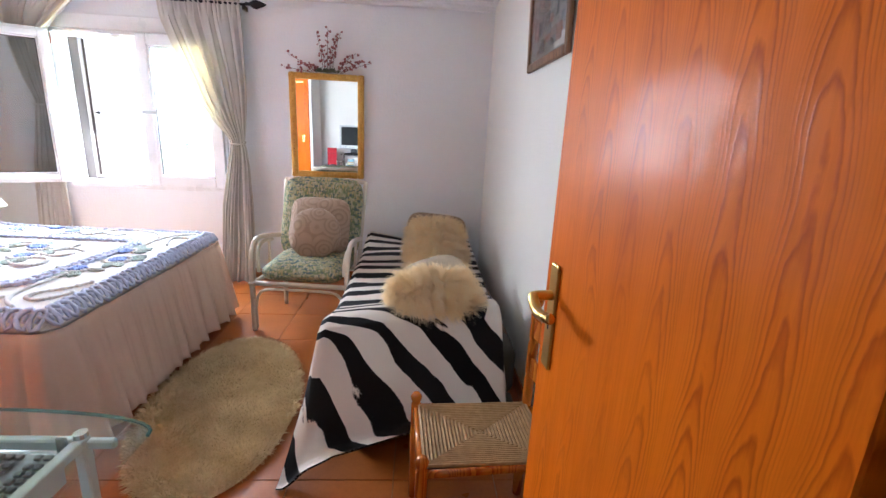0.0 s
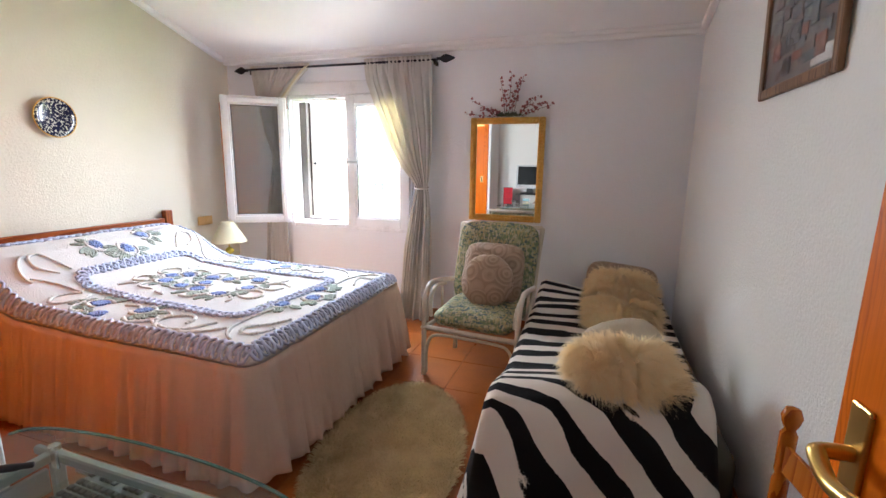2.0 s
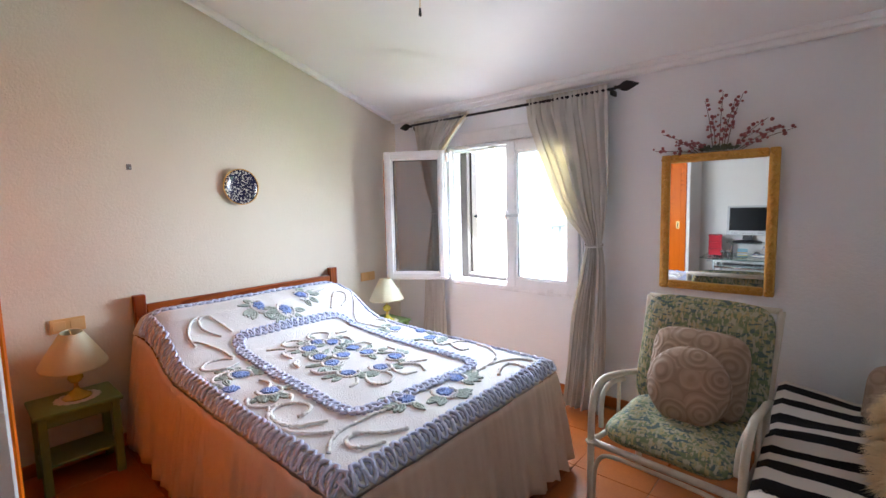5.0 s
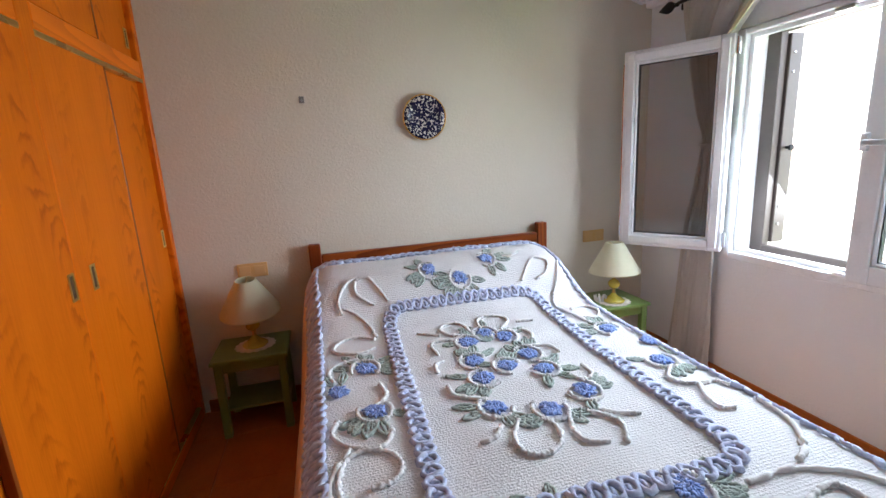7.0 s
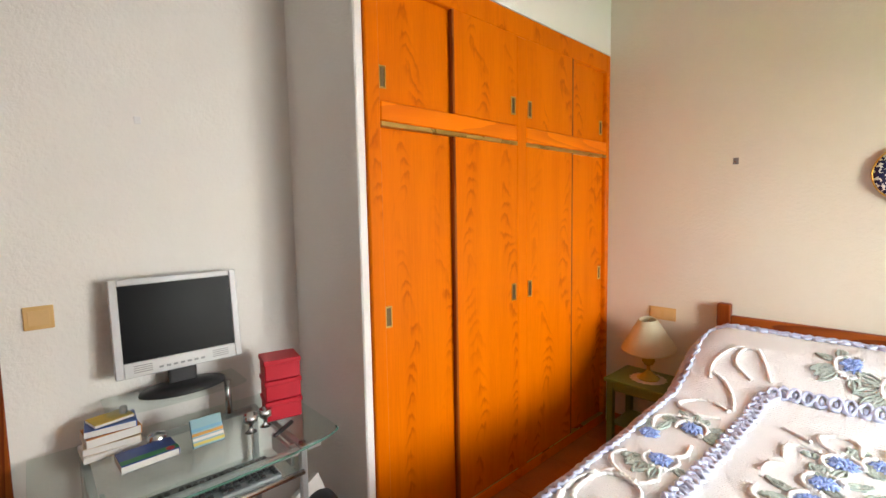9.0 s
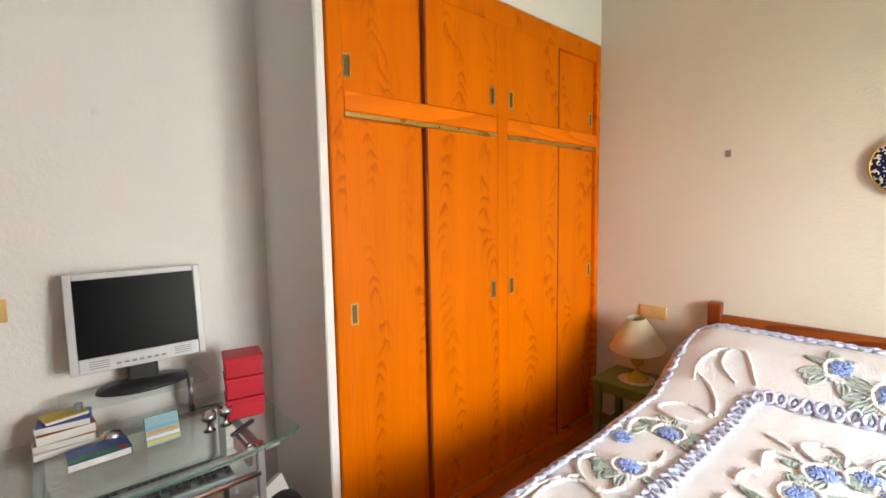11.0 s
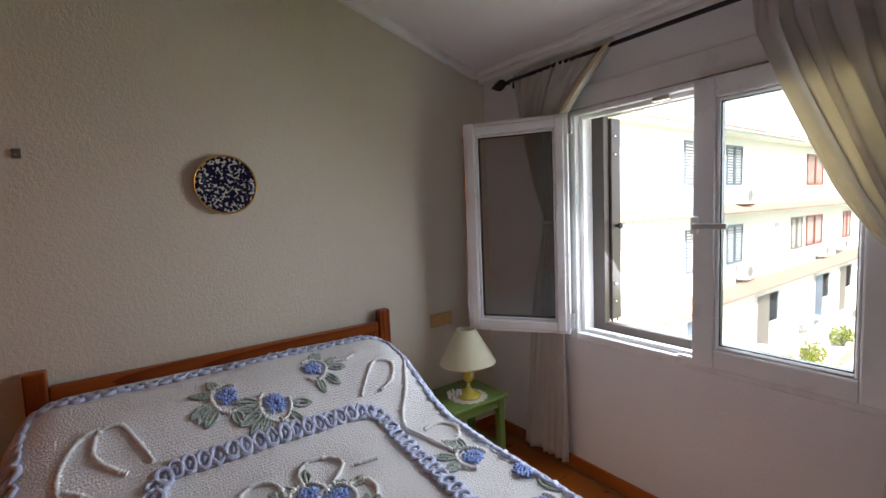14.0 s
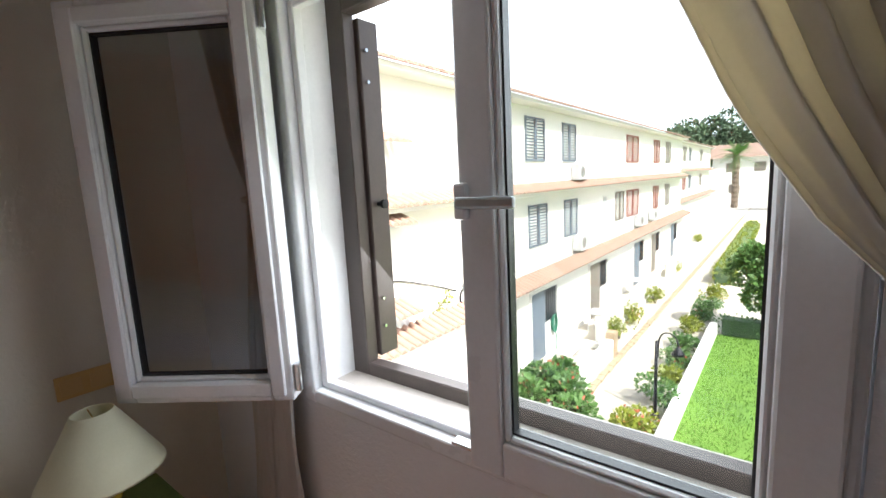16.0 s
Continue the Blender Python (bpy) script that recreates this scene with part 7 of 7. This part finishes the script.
# cable, hose ring and creeper on the end of the nearest house
cab = thing("wall_cable", "thin black cable strung along the white facade", "cable", pose(FX + 0.03, 0, 0))
part("run", tube(smooth_path([(0, 10.0, -0.62), (0, 10.3, -0.55), (0, 10.36, -0.37), (0, 11.4, -0.66), (0, 12.35, -1.0)], 6), 0.013, 5), IRON, cab)
part("drop", tube([(0, 10.3, -0.55), (0, 10.34, -2.2), (0, 10.3, -3.8)], 0.010, 5), SHUT_G, cab)
ringh = thing("hose_ring", "black ring hanging from a hook on the facade", "ring", pose(FX + 0.05, 12.58, -1.2))
part("hoop", tube([Vector((0, 0.12 * math.cos(a), 0.17 * math.sin(a))) for a in [2 * math.pi * i / 28 for i in range(28)]], 0.022, 6, True), IRON, ringh, smooth=True)
part("hook", tube([(-0.05, 0, 0.30), (0, 0, 0.30), (0, 0, 0.17)], 0.012, 5), IRON, ringh)
vine = thing("creeper", "thin yellow-green creeper climbing the white facade", "plant", pose(FX + 0.05, 0, 0))
stem_pts = smooth_path([(0, 11.6, -3.9), (0, 11.51, -2.6), (0, 11.5, -2.0), (0, 11.45, -1.4), (0, 12.0, -1.02)], 6)
part("stem", tube(stem_pts, 0.012, 5), BARK, vine)
foliage("leaves", vine, leaf_cloud([(tuple(q), 0.10) for q in stem_pts], 420, 0.08, 123), LEAFY)
for yy, zz in ((10.0, 2.36), (10.0, 0.92), (10.05, -0.76)):
    cop = thing("tile_coping", "short row of clay tiles on a stepped gable", "roof tiles", pose(0, 0, 0), group="gable tiles")
    for i in range(4):
        o = new("roof_tile", tile_me)
        o.parent = cop
        o.location = (FX - 0.02, yy + i * 0.17, zz)

hose = thing("garden_hose", "coiled green garden hose hung beside a door", "hose", pose(FX + 0.30, 17.0, -3.05))
for k in range(4):
    part("coil", tube([Vector((0.02 * k, 0.15 * math.cos(a), (0.24 + 0.015 * k) * math.sin(a))) for a in [2 * math.pi * i / 24 for i in range(24)]], 0.022, 6, True), plain("green_hose", (0.03, 0.16, 0.10), 0.4), hose, smooth=True)
part("tail", tube(smooth_path([(0.03, 0.05, -0.24), (0.06, 0.1, -0.6), (0.2, -0.3, -0.82), (0.4, -0.9, -0.83)], 6), 0.018, 6), plain("green_hose", (0.03, 0.16, 0.10), 0.4), hose, smooth=True)

# ground floor doors, grilles, terrace walls of pierced blocks
GF = FX + 0.25
for i, (y, w) in enumerate(((15.55, 0.8), (20.3, 1.0), (26.2, 0.9), (29.6, 0.9), (34.5, 0.9))):
    d = thing("house_door", "dark glazed garden door of a terraced house", "door", pose(GF, y, GZ), group="garden doors")
    part("door_frame", box((0.0, -0.06, 0), (0.05, w + 0.06, 2.12), 0.005), RENDER, d)
    part("leaf", box((0.052, 0, 0.02), (0.075, w, 2.05), 0.004), SHUT_B if i % 2 == 0 else SHUT_G, d)
    g = thing("window_grille", "barred ground floor window beside a door", "window", pose(GF, y + w + 0.15, GZ + 1.0), group="barred windows")
    part("pane", box((0.0, 0, 0), (0.01, 0.8, 1.0)), plain("dark_pane", (0.06, 0.07, 0.08), 0.1), g)
    for k in range(6):
        part("bar", tube([(0.05, 0.02 + k * 0.15, 0), (0.05, 0.02 + k * 0.15, 1.0)], 0.012, 5), IRON, g)
for i, (y0, ln, hb) in enumerate(((17.7, 4.2, 0.75), (21.9, 4.4, 0.8), (27.8, 3.4, 0.8))):
    w = thing("pierced_block_wall", "low white terrace wall of pierced concrete blocks", "wall", pose(-5.9, y0, GZ), group="pierced terrace walls")
    part("footing", box((-1.2, -0.08, 0), (0.08, 0.08, 0.18), 0.01), RENDER, w)
    part("footing", box((-0.08, 0.08, 0), (0.08, ln, 0.18), 0.01), RENDER, w)
    part("coping", box((-0.10, 0.0, hb), (0.10, ln, hb + 0.06), 0.01), RENDER, w)
    for r in range(2):
        for k in range(int(ln / 0.29)):
            bm = bmesh.new()
            zc, yc, q = 0.18 + 0.145 + r * 0.285, 0.145 + k * 0.29, 0.14
            for lo, hi in (((-0.05, yc - q, zc - q), (0.05, yc - q + 0.045, zc + q)), ((-0.05, yc + q - 0.045, zc - q), (0.05, yc + q, zc + q)), ((-0.05, yc - q + 0.045, zc - q), (0.05, yc + q - 0.045, zc - q + 0.045)), ((-0.05, yc - q + 0.045, zc + q - 0.045), (0.05, yc + q - 0.045, zc + q))):
                add_box(bm, lo, hi)
            add_box(bm, (-0.04, yc - 0.02, zc - 0.09), (0.04, yc + 0.02, zc + 0.09))
            add_box(bm, (-0.04, yc - 0.09, zc - 0.02), (0.04, yc + 0.09, zc + 0.02))
            part("block", bm, RENDER, w)
bench = thing("garden_bench", "curved white concrete garden bench", "bench", pose(-6.2, 16.4, GZ))
part("seat", box((-0.25, -0.7, 0.40), (0.25, 0.7, 0.46), 0.02, 2), RENDER, bench)
for y in (-0.5, 0.5):
    part("support", box((-0.2, y - 0.08, 0), (0.2, y + 0.08, 0.40), 0.03, 2), RENDER, bench)
tw = thing("low_terrace_wall", "low pale terrace wall with a brick post", "wall", pose(-5.35, 12.0, GZ))
part("wall", box((-0.1, 0, 0), (0.1, 5.4, 0.55), 0.02), RENDER, tw)
part("post", box((-0.14, 5.2, 0), (0.14, 5.5, 0.75), 0.01), STONE, tw)
for i, (x, y) in enumerate(((-6.3, 19.2), (-6.4, 24.6))):
    st = thing("garden_table", "small white garden table on a terrace", "table", pose(x, y, GZ), group="garden tables")
    part("top", box((-0.35, -0.35, 0.68), (0.35, 0.35, 0.72), 0.01), ACW, st)
    for ax in (-0.3, 0.3):
        for ay in (-0.3, 0.3):
            part("leg", tube([(ax, ay, 0), (ax, ay, 0.68)], 0.018, 6), ACW, st)
for i, (x, y) in enumerate(((-5.55, 18.8), (-5.6, 20.6), (-5.5, 23.6), (-6.0, 30.0), (-6.6, 42.0))):
    bush(x, y, 0.3, 0.7, 80 + i, LEAFY, "potted yellow-green plant on a terrace", FLOWR if i % 2 else None, 500, 0.10)
# end of the street
eh = thing("end_house", "cream house with a red tiled roof closing the street", "house", pose(-6.0, 96.0, GZ))
part("wall", box((-6.0, 0, -1), (11.0, 8, 7.2)), RENDER, eh)
bm = bmesh.new()
f1 = [bm.verts.new(p) for p in ((-6.6, -0.7, 7.0), (11.6, -0.7, 7.0), (11.6, 4, 9.4), (-6.6, 4, 9.4))]
bm.faces.new(f1)
part("roof", bm, TILER, eh)
for x, z in ((-4, 4.6), (0, 4.6), (4, 4.6), (-3.5, 1.0), (2.5, 1.0)):
    part("window", box((x, -0.06, z), (x + 1.6, 0.02, z + 1.5), 0.01), SHUT_G, eh)
# neighbouring eave above the window
structure("trim", box((-4.2, Y1 + 0.28, 2.50), (1.6, Y1 + 0.50, 2.58)), RENDER, "pale underside of the roof eave outside", "eave")
# plant below the window
pl2 = thing("banana_plant", "broad yellow-green leaves of a plant below the window", "plant", pose(-1.9, 8.6, GZ))
part("stem", tube([(0, 0, 0), (0.02, 0, 1.9)], [0.07, 0.04], 8), LEAFY, pl2)
for i in range(7):
    a = i * 0.9
    el = 0.5 + 0.12 * i
    part("leaf", grid(3, 10, lambda u, v: Vector((math.cos(a) * (v * 0.9 * math.cos(el)) - math.sin(a) * (u - 0.5) * 0.34 * math.sin(math.pi * min(1, v * 0.9 + 0.1)), math.sin(a) * (v * 0.9 * math.cos(el)) + math.cos(a) * (u - 0.5) * 0.34 * math.sin(math.pi * min(1, v * 0.9 + 0.1)), 1.8 + v * 0.8 * math.sin(el) - 0.5 * v * v + 0.04 * abs(u - 0.5)))), LEAFY, pl2, smooth=True)


def haze_mat():
    m, n, l, p = nodes_of("bright_hazy_sky")
    n.remove(p)
    e = n.new("ShaderNodeEmission")
    t = noise_node(n, l, 0.01, 2.0)
    r = ramp_node(n, l, t.outputs["Fac"], [(0.3, (0.86, 0.91, 1.0)), (0.7, (0.95, 0.97, 1.0))])
    l.new(r.outputs[0], e.inputs[0])
    e.inputs[1].default_value = 1.6
    l.new(e.outputs[0], n["Material Output"].inputs[0])
    return m


structure("backdrop", box((-900, 600, GZ), (500, 602, 1100)), haze_mat(), "pale hazy sky in the distance", "backdrop")

# ---- floor tiles ----
TS = 0.405
tx0, ty0 = -0.198 - 10 * TS, 2.755 - 8 * TS
tme = bpy.data.meshes.new("tile")
b_ = box((-TS / 2 + 0.0016, -TS / 2 + 0.0016, -0.008), (TS / 2 - 0.0016, TS / 2 - 0.0016, 0.0), 0.0015)
b_.to_mesh(tme)
b_.free()
tme.materials.append(TILE)
for i in range(16):
    for j in range(20):
        x, y = tx0 + (i + 0.5) * TS, ty0 + (j + 0.5) * TS
        if X0 - 0.1 < x < X1 + 0.12 and 0.1 < y < Y1 + 0.15:
            t_ = new("tile", tme)
            t_.parent = floor
            t_.location = (x, y, random.uniform(-0.0004, 0.0004))
